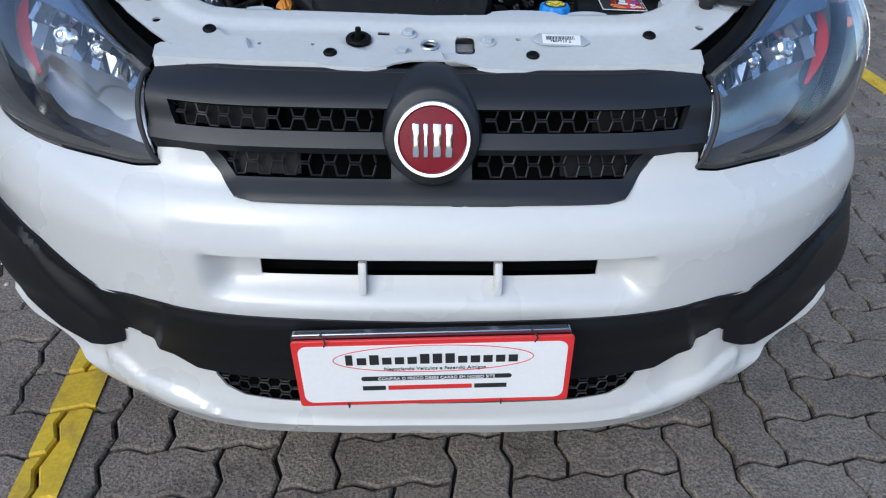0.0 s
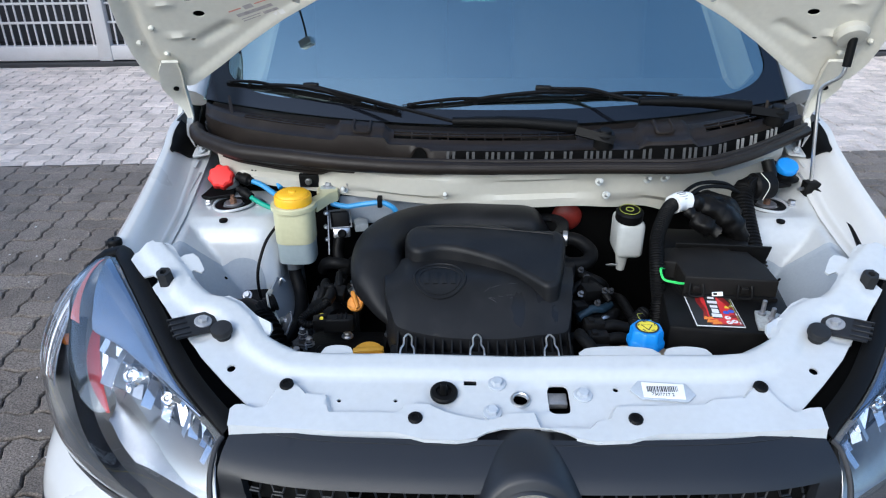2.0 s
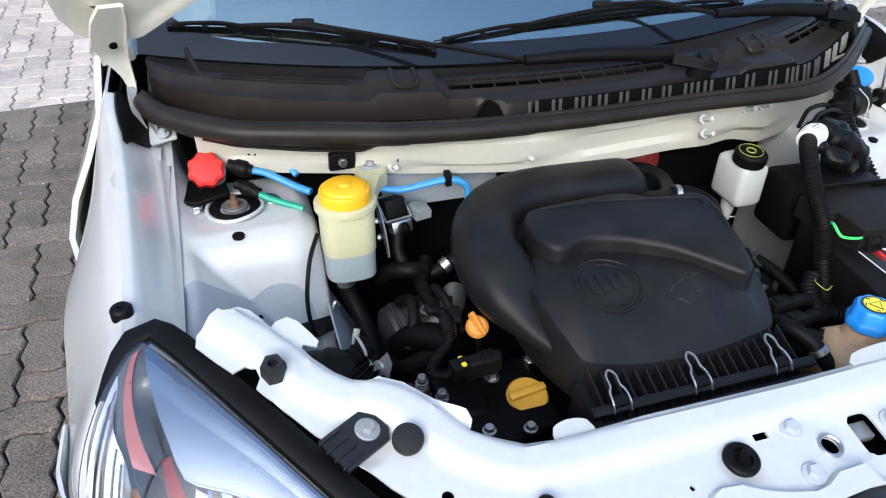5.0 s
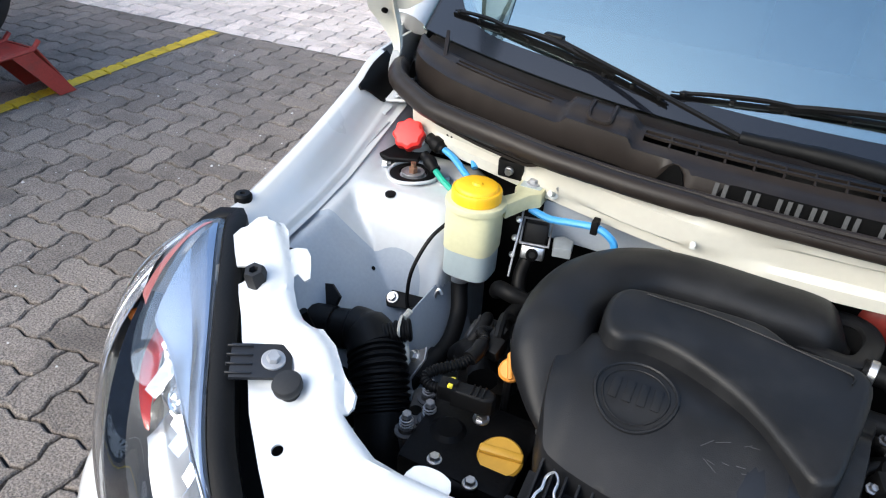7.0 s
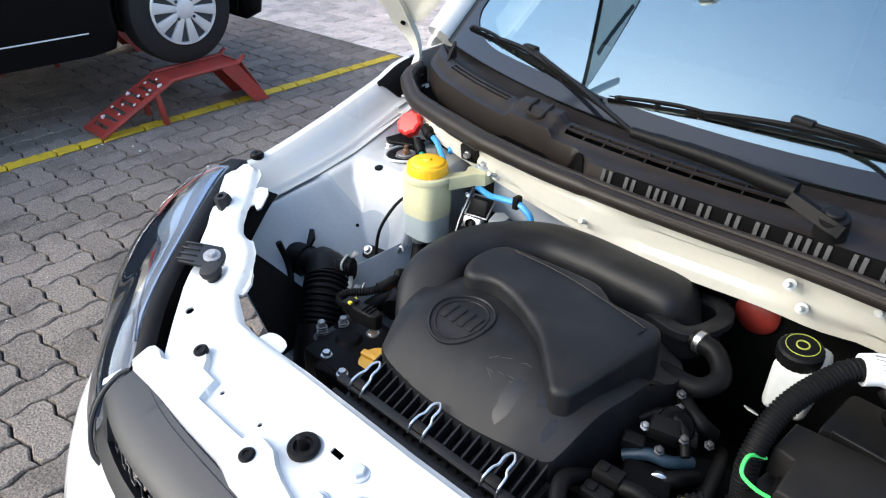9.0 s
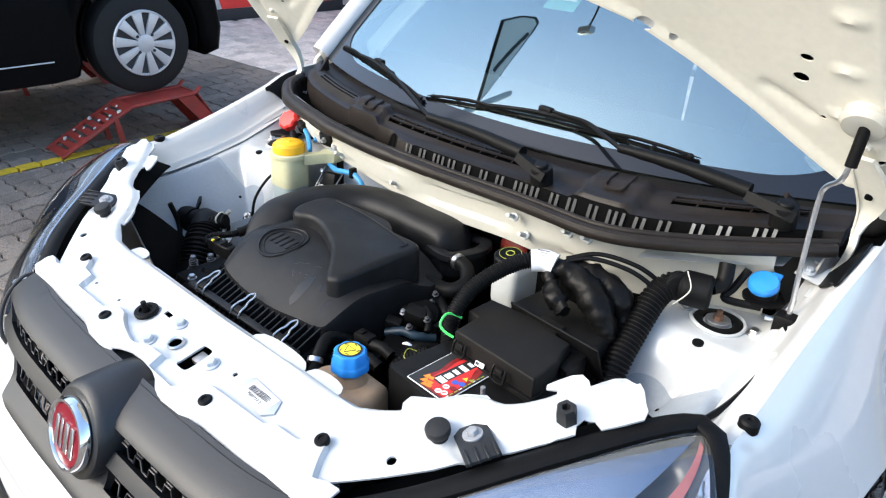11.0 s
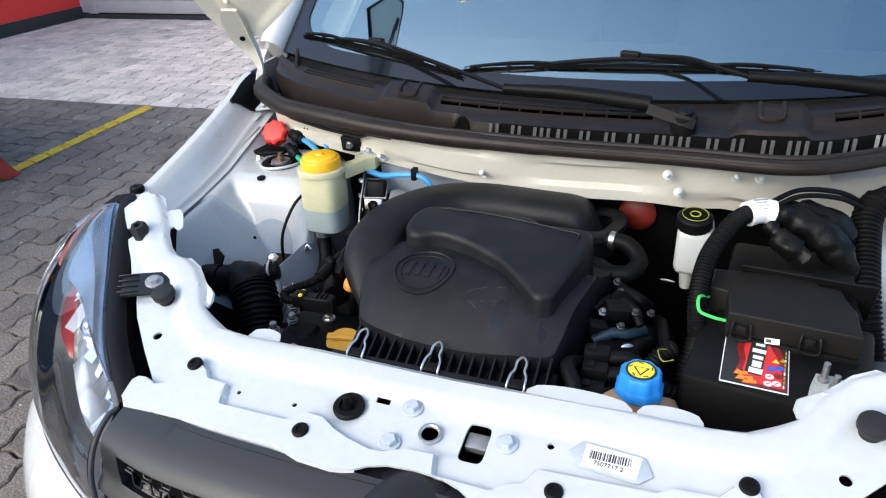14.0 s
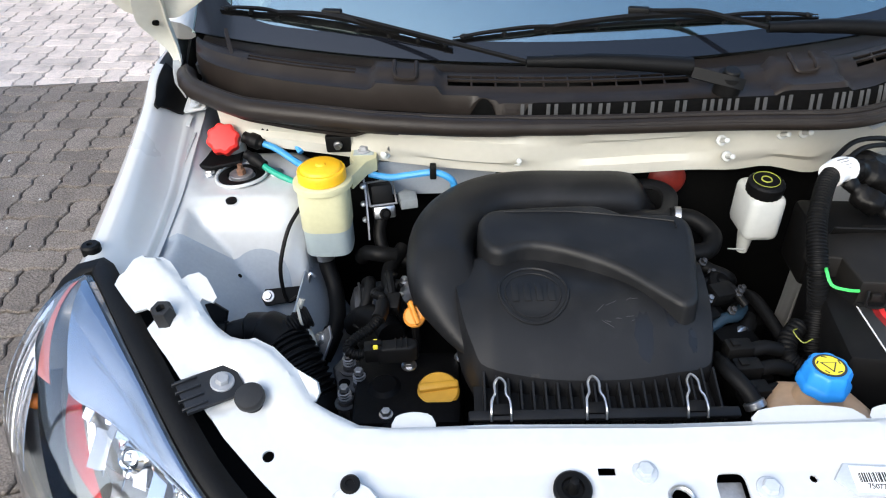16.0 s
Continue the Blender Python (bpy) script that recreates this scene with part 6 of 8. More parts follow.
part("duct_collar", thicken(bm, 0.002), COVER, cover, "broad flat rim round the end of the duct")
part("collar_wall", skirt_wall(COLLAR, 0.006, 0.090), COVER, cover)
# Black block paints the shade in the hollow inside the collar.
part("duct_floor", prism([(p.x, p.y) for p in COLLAR], 0.80, 0.850, 0.003, 1), VOID, cover, "black block for the shade round the end of the duct")


def skirt(outline, top, bottom):
    bm = bmesh.new()
    rows = []
    c = sum((Vector(p[:2]) for p in outline), Vector((0, 0))) / len(outline)
    for p in outline:
        q = Vector(p[:2])
        o = c + (q - c) * 1.012
        rows.append((bm.verts.new((q.x, q.y, top(q.x, q.y))), bm.verts.new((o.x, o.y, top(q.x, q.y) - 0.005)), bm.verts.new((o.x, o.y, bottom))))
    for a, b in zip(rows, rows[1:] + rows[:1]):
        bm.faces.new((a[0], a[1], b[1], b[0]))
        bm.faces.new((a[1], a[2], b[2], b[1]))
    return bm


part("cover_side", skirt(FRONT_LOOP, dome_z, 0.80), COVER, cover)
for rr, tr in ((0.0425, 0.0022), (0.0345, 0.0011)):
    part("cover_ring", tube([Vector((-0.115 + rr * math.cos(a), 0.431 + 1.05 * rr * math.sin(a), dome_z(-0.115 + rr * math.cos(a), 0.431 + 1.05 * rr * math.sin(a)) + 0.0006)) for a in [2 * math.pi * k / 48 for k in range(49)]], tr, 6, 1, smooth=False), COVER, cover, "raised ring on the cover")
for k in range(4):
    part("cover_emblem_bar", rbox(0.0085, 0.030, 0.0012, pose(-0.137 + 0.0148 * k, 0.431, dome_z(-0.115, 0.431) + 0.0004, 8), 0.0004), COVER, cover, "plain raised bar on the cover")
for cx, cy, rx, ry, seed in ((0.012, 0.372, 0.012, 0.030, 1), (0.048, 0.402, 0.010, 0.022, 2), (0.070, 0.372, 0.006, 0.014, 5)):
    rnd = random.Random(seed)
    blot = [(cx + rx * (0.75 + 0.35 * rnd.random()) * math.cos(a), cy + ry * (0.75 + 0.35 * rnd.random()) * math.sin(a)) for a in [2 * math.pi * k / 18 for k in range(18)]]
    part("damp_stain", sheet(blot, [], 0.004, lambda x, y: Vector((x, y, dome_z(x, y) + 0.0003))), DAMP, cover, "dark damp patch on the cover")
rnd = random.Random(4)
for k in range(9):
    x, y, a = -0.045 + 0.05 * rnd.random(), 0.385 + 0.035 * rnd.random(), rnd.uniform(-0.9, 0.9)
    l = rnd.uniform(0.006, 0.016)
    part("scratch", tube([(x + l * q * math.cos(a), y + l * q * math.sin(a), dome_z(x + l * q * math.cos(a), y + l * q * math.sin(a)) + 0.0001) for q in (0, 0.5, 1)], 0.00018, 4, 2), SCUFF, cover)
base = part("filter_box", rbox(0.290, 0.07, 0.10, pose(-0.046, 0.322, 0.772), 0.006), COVER, car, "black ribbed air filter box")
part("filter_rim", rbox(0.306, 0.013, 0.010, pose(-0.047, 0.291, 0.842, 20), 0.003), COVER, base)
part("filter_rim", rbox(0.300, 0.010, 0.010, pose(-0.047, 0.276, 0.830, 20), 0.003), COVER, base)
part("filter_slope", grid(lambda u, v: Vector((-0.192 + 0.29 * u, 0.296 + 0.05 * v, 0.824 + 0.010 * v)), 4, 3, 0.004), COVER, base)
for k in range(20):
    x = -0.180 + 0.0142 * k
    part("filter_rib", prism([(0.290, 0.822), (0.346, 0.822), (0.346, 0.859), (0.338, 0.856), (0.292, 0.838)], -0.0013, 0.0013, 0.0004, 1, Matrix(((0, 0, 1, x), (1, 0, 0, 0), (0, 1, 0, 0), (0, 0, 0, 1)))), COVER, base)
for x in (-0.163, -0.056, 0.057):
    loop = [(x - 0.011, 0.284, 0.842), (x - 0.011, 0.290, 0.852), (x - 0.010, 0.302, 0.857), (x - 0.0062, 0.309, 0.860), (x - 0.0062, 0.321, 0.864), (x, 0.328, 0.866), (x + 0.0062, 0.321, 0.864), (x + 0.0062, 0.309, 0.860), (x + 0.010, 0.302, 0.857), (x + 0.011, 0.290, 0.852), (x + 0.011, 0.284, 0.842)]
    part("spring_clip", tube(loop, 0.0016, 6, 3), STEEL, base, "bright wire spring clip")
    part("clip_seat", rbox(0.022, 0.014, 0.014, pose(x, 0.296, 0.846, 25), 0.003), PLASTIC, base)

# intake duct at the corner
duct = part("intake_hose", tube([(-0.620, 0.478, 0.765), (-0.575, 0.478, 0.785), (-0.535, 0.482, 0.790), (-0.505, 0.487, 0.793)], [0.024, 0.025, 0.026, 0.028], 16, 6), PLASTIC, car, "black intake duct")
part("intake_cuff", tube([(-0.566, 0.479, 0.786), (-0.548, 0.480, 0.789), (-0.526, 0.483, 0.791)], 0.0295, 18, 3), RUBBER, duct, "thicker end of the duct")
part("intake_elbow", tube([(-0.520, 0.484, 0.792), (-0.490, 0.488, 0.798), (-0.465, 0.480, 0.799), (-0.446, 0.464, 0.793)], [0.027, 0.032, 0.036, 0.036], 20, 6), PLASTIC, duct)
part("intake_bellows", tube([(-0.450, 0.468, 0.796), (-0.429, 0.442, 0.778), (-0.406, 0.410, 0.745)], 0.0395, 24, 6, ribs=0.0095, depth=0.005), RUBBER, duct, "black corrugated bellows")
part("intake_tail", tube([(-0.408, 0.413, 0.748), (-0.392, 0.390, 0.715), (-0.372, 0.365, 0.655)], 0.036, 18, 6), PLASTIC, duct)
part("intake_bracket", prism([(-0.055, -0.05), (0.048, -0.05), (0.046, 0.034), (0.018, 0.038), (-0.03, 0.012), (-0.055, 0.02)], -0.002, 0.002, 0.001, 1, pose(-0.575, 0.512, 0.800, 62, 0, -30)), PLASTIC, duct, "black plate behind the intake")
bolt(0, 0, 0, pose(-0.583, 0.522, 0.812, 108, 0, -28), r=0.005, washer=0.008, parent=duct)
part("intake_pipe", tube([(-0.445, 0.475, 0.815), (-0.425, 0.488, 0.822), (-0.412, 0.495, 0.825)], 0.016, 12, 4, ribs=0.008, depth=0.002), RUBBER, duct)
FLANGE = Matrix(((0.0, 0.27, 0.96, -0.424), (-0.37, -0.89, 0.25, 0.494), (0.93, -0.36, -0.09, 0.816), (0, 0, 0, 1)))
plate = part("pipe_flange", prism(rounded(0.050, 0.026, 0.009), -0.002, 0.002, 0.001, 1, FLANGE), PLASTIC, duct, "black flange plate with a cream edge")
part("flange_edge", tube([FLANGE @ Vector((x, y, 0.0)) for x, y in rounded(0.052, 0.028, 0.010)], 0.0021, 5, 1, smooth=False), CREAM, plate, "cream edge of the flange")
part("inner_cable", tube([(-0.545, 0.440, 0.84), (-0.535, 0.45, 0.79), (-0.520, 0.435, 0.755), (-0.530, 0.41, 0.745), (-0.54, 0.40, 0.77)], 0.006, 8, 6), RUBBER, duct)

# power steering reservoir
tank = part("steering_reservoir", prism([(-0.403 + 0.038 * math.copysign(abs(math.cos(a)) ** 0.6, math.cos(a)), 0.660 + 0.036 * math.copysign(abs(math.sin(a)) ** 0.6, math.sin(a))) for a in [2 * math.pi * k / 32 for k in range(32)]], 0.875, 0.945, 0.008), RESERVOIR, car, "translucent yellowish steering fluid reservoir with a yellow cap")
part("reservoir_lower", prism([(-0.403 + 0.0365 * math.copysign(abs(math.cos(a)) ** 0.6, math.cos(a)), 0.660 + 0.0345 * math.copysign(abs(math.sin(a)) ** 0.6, math.sin(a))) for a in [2 * math.pi * k / 32 for k in range(32)]], 0.832, 0.884, 0.0), FLUID, tank, "fluid seen through the reservoir")
part("reservoir_rim", prism([(-0.403 + 0.044 * math.cos(a), 0.660 + 0.042 * math.sin(a)) for a in [2 * math.pi * k / 32 for k in range(32)]], 0.940, 0.950, 0.003), RESERVOIR, tank)
part("reservoir_cap", lathe([(0.034, 0.0), (0.036, 0.002), (0.036, 0.015), (0.0345, 0.018), (0.031, 0.018), (0.030, 0.0215), (0.028, 0.023), (0.008, 0.0235), (0.006, 0.026), (0.001, 0.0262)], 72, pose(-0.403, 0.660, 0.949), flutes=24, flute_depth=0.0006), YELLOWCAP, tank, "yellow screw cap")
part("reservoir_ear", prism([(-0.378, 0.685), (-0.362, 0.712), (-0.370, 0.728), (-0.370, 0.764), (-0.328, 0.764), (-0.328, 0.726), (-0.342, 0.712), (-0.360, 0.668)], 0.926, 0.949, 0.003), RESERVOIR, tank, "moulded mounting ear")
part("ear_pocket", prism([(-0.365, 0.733), (-0.333, 0.733), (-0.333, 0.759), (-0.365, 0.759)], 0.9485, 0.9497, 0.0004, 1), FLUID, tank)
bolt(-0.349, 0.746, 0.9495, r=0.006, washer=0.0105, parent=tank, material=GREYBOLT)
part("reservoir_nub", tube([(-0.412, 0.655, 0.842), (-0.413, 0.654, 0.826), (-0.413, 0.652, 0.812)], 0.009, 12, 3), FLUID, tank)
part("steering_hose", tube([(-0.413, 0.653, 0.826), (-0.411, 0.648, 0.800), (-0.399, 0.625, 0.770), (-0.392, 0.580, 0.750), (-0.400, 0.541, 0.738), (-0.414, 0.510, 0.722), (-0.42, 0.47, 0.68)], 0.0128, 14, 6), RUBBER, tank, "black rubber hose")
part("hose_sleeve", tube([(-0.396, 0.555, 0.743), (-0.402, 0.535, 0.736), (-0.411, 0.516, 0.726)], 0.0155, 14, 4), PLASTIC, tank)
part("hose_clamp", tube([(-0.4130, 0.6525, 0.822), (-0.4122, 0.6505, 0.811)], 0.0140, 18, 1, smooth=False), STEEL, tank, "bright hose clamp")
for x, y in ((-0.389, 0.755), (-0.306, 0.748)):
    part("firewall_bracket", rbox(0.04, 0.01, 0.03, pose(x, y, 0.960, 8), 0.003), PLASTIC, car, "black bracket on the firewall")
    bolt(0, 0, 0, pose(x, y - 0.006, 0.960, 98), r=0.005, washer=0.007, parent=car)

# red and blue screw caps in the corners
red_neck = part("red_cap_bottle", lathe([(0.02, 0.0), (0.021, 0.02), (0.02, 0.045)], 20, pose(-0.580, 0.832, 0.915, 42, 8)), MILK, car, "small bottle with a red cap")
part("red_cap", lathe([(0.025, 0.0), (0.027, 0.003), (0.027, 0.018), (0.023, 0.022), (0.010, 0.023), (0.001, 0.023)], 40, pose(-0.584, 0.803, 0.944, 46, 8), flutes=8, flute_depth=0.0035), REDCAP, red_neck, "bright red fluted cap")
part("rubber_flap", prism([(-0.655, 0.775), (-0.60, 0.755), (-0.555, 0.775), (-0.560, 0.815), (-0.62, 0.83)], 0.916, 0.922, 0.002, 1), RUBBER, car, "black rubber flap beside the strut tower")
wash = part("washer_neck", lathe([(0.030, 0.014), (0.0305, 0.018), (0.019, 0.020), (0.0185, 0.040)], 24, pose(0.594, 0.795, 0.935)), RUBBER, car, "washer bottle neck with a blue cap")
part("washer_cap", lathe([(0.0205, 0.0), (0.0222, 0.003), (0.0222, 0.011), (0.020, 0.0145), (0.001, 0.0155)], 32, pose(0.592, 0.788, 0.972, 24)), BLUECAP, wash, "bright blue washer cap")
part("cap_tab", rbox(0.016, 0.012, 0.004, pose(0.600, 0.812, 0.984, 24), 0.001), BLUECAP, wash)

# brake fluid reservoir
brake = part("brake_reservoir", rbox(0.052, 0.074, 0.075, pose(0.243, 0.642, 0.893), 0.012, 3), MILK, car, "milky brake fluid reservoir with a black cap")
part("brake_cap", lathe([(0.025, 0.0), (0.026, 0.002), (0.026, 0.017), (0.023, 0.0195), (0.001, 0.020)], 40, pose(0.239, 0.628, 0.930, 8), flutes=20, flute_depth=0.001), RUBBER, brake, "black cap with an olive ring print")
for r in (0.0070, 0.0185):
    part("cap_print", tube([pose(0.239, 0.628, 0.9505, 8) @ Vector((r * math.cos(2 * math.pi * k / 24), r * math.sin(2 * math.pi * k / 24), 0)) for k in range(25)], 0.0011 if r < 0.01 else 0.0006, 4, 1, smooth=False), OLIVE_INK, brake)
part("brake_foot", lathe([(0.008, 0.0), (0.012, 0.03), (0.012, 0.04)], 14, pose(0.238, 0.645, 0.815)), MILK, brake)
part("brake_tag", rbox(0.014, 0.002, 0.020, pose(0.212, 0.610, 0.842, 60, 20, 20), 0.0005), MILK, brake, "small paper tag")
part("servo", lathe([(0.030, 0.0), (0.032, 0.010), (0.027, 0.016), (0.012, 0.020), (0.001, 0.021)], 32, pose(0.146, 0.782, 0.872, 90)), mat("servo_red", (0.19, 0.018, 0.012), 0.5, vary=0.2), car, "red-brown round servo at the firewall")

# coolant tank with the blue cap
coolant = part("coolant_tank", prism([(0.135, 0.262), (0.255, 0.262), (0.262, 0.30), (0.245, 0.345), (0.17, 0.350), (0.14, 0.31)], 0.72, 0.842, 0.02, 3), TAN, car, "tan coolant tank with a blue cap")
part("coolant_neck", lathe([(0.030, 0.0), (0.025, 0.012), (0.022, 0.024)], 24, pose(0.201, 0.311, 0.835)), TAN, coolant)
part("coolant_cap", lathe([(0.0265, 0.0), (0.0285, 0.002), (0.0285, 0.010), (0.0265, 0.013), (0.0255, 0.015), (0.0250, 0.027), (0.0225, 0.031), (0.001, 0.0315)], 64, pose(0.201, 0.311, 0.8605), flutes=8, flute_depth=0.0018), BLUECAP, coolant, "bright blue ribbed cap")
DISC = pose(0.201, 0.311, 0.8922)
part("cap_disc", lathe([(0.0178, 0.0), (0.0178, 0.0006), (0.001, 0.0006)], 30, DISC), INK, coolant, "black warning disc")
part("cap_mark", lathe([(0.0150, 0.0), (0.0150, 0.0004), (0.001, 0.0004)], 26, DISC @ pose(0, 0, 0.0006)), YELLOW_INK, coolant, "yellow warning print")
part("cap_sign", lathe([(0.0105, 0.0), (0.0105, 0.0004), (0.001, 0.0004)], 3, DISC @ pose(0, -0.001, 0.0010, 0, 0, 30)), INK, coolant)
part("cap_sign", lathe([(0.0078, 0.0), (0.0078, 0.0004), (0.001, 0.0004)], 3, DISC @ pose(0, -0.001, 0.0014, 0, 0, 30)), YELLOW_INK, coolant)
for a in (20, 95, 160, 235, 300):
    part("cap_bar", rbox(0.0055, 0.0014, 0.0004, DISC @ pose(0, 0, 0.0012, 0, 0, a) @ pose(0.0128, 0, 0, 0, 0, 70), 0), INK, coolant)
part("coolant_pipe", tube([(0.14, 0.29, 0.82), (0.125, 0.315, 0.845), (0.11, 0.35, 0.85), (0.12, 0.40, 0.82)], 0.010, 10, 6), RUBBER, coolant)
part("coolant_clamp", lathe([(0.011, 0), (0.0125, 0.001), (0.0125, 0.008), (0.011, 0.009)], 14, pose(0.130, 0.302, 0.836, -40, -30)), STEEL, coolant)

# battery and its fuse box
BAT = pose(0.358, 0.420, 0.78, 0, 0, -9)
battery = part("battery", rbox(0.20, 0.19, 0.19, BAT, 0.008), PLASTIC, car, "black car battery with a red printed label")
LAB = pose(0.3275, 0.389, 0.8765, 0, 0, -4)
label = part("battery_label", rbox(0.074, 0.104, 0.0012, LAB, 0), LABEL, battery, "black and red label with a white edge and plain bars")
part("label_field", rbox(0.0715, 0.1015, 0.0008, LAB @ pose(0, 0, 0.0008), 0), INK, label)
part("label_glow", prism([(-0.012, -0.049), (0.0345, -0.049), (0.0335, -0.02), (0.032, 0.012), (0.026, 0.034), (0.022, 0.050), (-0.020, 0.050), (-0.022, 0.020), (-0.017, -0.01), (-0.022, -0.03)], 0, 0.0003, 0, 1, LAB @ pose(0, 0, 0.0012)), DEEP_RED_INK, label, "dark red field of the label")
part("label_red", prism([(-0.011, -0.044), (0.030, -0.046), (0.029, -0.015), (0.024, 0.012), (0.016, 0.030), (0.014, 0.046), (-0.013, 0.048), (-0.014, 0.02), (-0.011, 0.0), (-0.013, -0.02)], 0, 0.0003, 0, 1, LAB @ pose(0, 0, 0.0015)), RED_INK, label)
for dx, dy, sz in ((-0.012, -0.040, 1.0), (-0.006, -0.045, 0.8), (-0.016, -0.031, 0.8)):
    part("label_flame", prism([(-0.008 * sz, -0.004), (0.012 * sz, -0.001), (0.010 * sz, 0.006 * sz), (0.001, 0.003), (-0.003, 0.008 * sz)], 0, 0.0003, 0, 1, LAB @ pose(dx, dy, 0.0018)), ORANGE_INK, label, "orange flame")
part("label_shadow", rbox(0.0185, 0.068, 0.0003, LAB @ pose(0.0005, 0.004, 0.0019, 0, 0, -4), 0), INK, label)
for k, (w, d) in enumerate(((0.0155, 0.010), (0.0105, 0.012), (0.0115, 0.007), (0.0155, 0.008), (0.0105, 0.006))):
    part("label_bar", rbox(w, d, 0.0004, LAB @ pose(0.0008 + 0.0008 * k, -0.022 + 0.0138 * k, 0.0022, 0, 0, -4), 0), LABEL, label, "plain white bar")
for x, y, ink, n in ((0.022, 0.010, YELLOW_INK, 3), (0.030, 0.014, OLIVE_INK, 3), (0.0175, -0.006, BLUE_INK, 18), (0.0265, -0.002, BLUE_INK, 18), (0.016, -0.022, LABEL, 18), (0.025, -0.018, DEEP_RED_INK, 18), (0.015, -0.036, LABEL, 18), (0.024, -0.033, LABEL, 18)):
    part("label_sign", lathe([(0.0048, 0), (0.0048, 0.0004), (0.001, 0.0004)], n, LAB @ pose(x, y - 0.006, 0.0020, 0, 0, 90)), ink, label)
    if ink is LABEL:
        part("sign_bar", rbox(0.006, 0.0012, 0.0003, LAB @ pose(x, y - 0.006, 0.0026, 0, 0, 45), 0), RED_INK, label)
for k in range(9):
    part("label_line", rbox(0.0016, 0.006, 0.0003, LAB @ pose(0.0315 + 0.0002 * k, -0.042 + 0.0085 * k, 0.0018), 0), OLIVE_INK if k % 3 else LABEL, label)
part("fuse_note", rbox(0.017, 0.007, 0.0010, pose(0.346, 0.4255, 0.884, 62, -6, -6), 0), LABEL, label, "small white note")
part("note_bar", rbox(0.006, 0.004, 0.0004, pose(0.342, 0.4248, 0.8845, 62, -6, -6), 0), INK, label)
FUSE_TOP = [(0.269, 0.490), (0.273, 0.541), (0.357, 0.546), (0.356, 0.564), (0.398, 0.560), (0.401, 0.531), (0.4285, 0.5275), (0.4315, 0.5035), (0.440, 0.477), (0.440, 0.420), (0.2915, 0.433), (0.2905, 0.485)]
fuse = part("fuse_box", prism(FUSE_TOP, 0.876, 0.913, 0.004, 3), FUSE, car, "dull black stepped fuse box cover over the battery")
part("fuse_skirt", prism([(0.284, 0.452), (0.2945, 0.428), (0.442, 0.4145), (0.446, 0.50), (0.425, 0.55), (0.28, 0.53)], 0.862, 0.882, 0.003, 2), PLASTIC, fuse)
part("fuse_block", prism([(0.398, 0.535), (0.428, 0.53), (0.436, 0.49), (0.452, 0.485), (0.450, 0.54), (0.41, 0.57)], 0.84, 0.896, 0.004, 2), PLASTIC, fuse)
for x, y in ((0.309, 0.4295), (0.386, 0.4225)):
    loop = part("fuse_latch", tube([(x - 0.010, y - 0.002, 0.903), (x - 0.011, y - 0.005, 0.898), (x - 0.010, y - 0.008, 0.884), (x + 0.010, y - 0.010, 0.884), (x + 0.011, y - 0.007, 0.898), (x + 0.010, y - 0.004, 0.903)], 0.0022, 6, 3), PLASTIC, fuse, "black latch loop")
    part("latch_tongue", rbox(0.012, 0.006, 0.010, pose(x, y - 0.004, 0.895, 0, 0, -5), 0.0015), FUSE, loop)
tray = part("relay_tray", rbox(0.16, 0.09, 0.10, pose(0.375, 0.600, 0.855, 0, 0, -5), 0.01), PLASTIC, car, "black relay tray behind the fuse box")
part("relay_lid", rbox(0.165, 0.004, 0.08, pose(0.39, 0.553, 0.885, 25, 0, -6), 0.002), PLASTIC, tray)
CLAMP = pose(0.404, 0.352, 0.8745, 0, 0, -8)
clamp = part("terminal_clamp", prism([(-0.022, -0.026), (0.018, -0.030), (0.024, -0.010), (0.022, 0.022), (0.004, 0.030), (-0.016, 0.028), (-0.020, 0.004)], 0, 0.005, 0.0015, 2, CLAMP), LEAD, battery, "whitish metal terminal plate")
for x, y, h in ((-0.008, 0.016, 0.026), (0.004, 0.004, 0.020)):
    part("terminal_stud", lathe([(0.0062, 0), (0.0062, 0.004), (0.0036, 0.005), (0.0036, h), (0.001, h + 0.001)], 12, CLAMP @ pose(x, y, 0.005, 4)), ALU, clamp)
for x, y in ((0.000, -0.014), (0.015, -0.004)):
    bolt(0, 0, 0, CLAMP @ pose(x, y, 0.005), r=0.005, washer=0.0078, parent=clamp)
part("terminal_lug", tube([CLAMP @ Vector(q) for q in ((0.014, -0.004, 0.010), (0.030, 0.004, 0.013), (0.044, 0.016, 0.008), (0.052, 0.030, -0.010))], 0.006, 10, 5), RUBBER, clamp, "black cable lug")

# looms and hoses by the battery
loom = part("wiring_loom", tube([(0.262, 0.455, 0.85), (0.255, 0.47, 0.905), (0.262, 0.515, 0.945), (0.290, 0.570, 0.972), (0.315, 0.600, 0.978)], 0.0130, 14, 8, ribs=0.0045, depth=0.0018), RUBBER, car, "black corrugated wiring loom with a white tag")
part("loom_tag", tube([(0.305, 0.590, 0.976), (0.322, 0.602, 0.978), (0.338, 0.607, 0.975)], 0.0175, 16, 4), LABEL, loom, "white printed tag")
for k in range(4):
    part("tag_bar", rbox(0.019 - 0.004 * (k % 2), 0.0012, 0.0016, pose(0.320 + 0.0008 * k, 0.6018 - 0.0176 * math.sin(0.15 + 0.28 * k), 0.9780 + 0.0176 * math.cos(0.15 + 0.28 * k), 20 * k, 0, 22), 0), GREY_INK, loom)


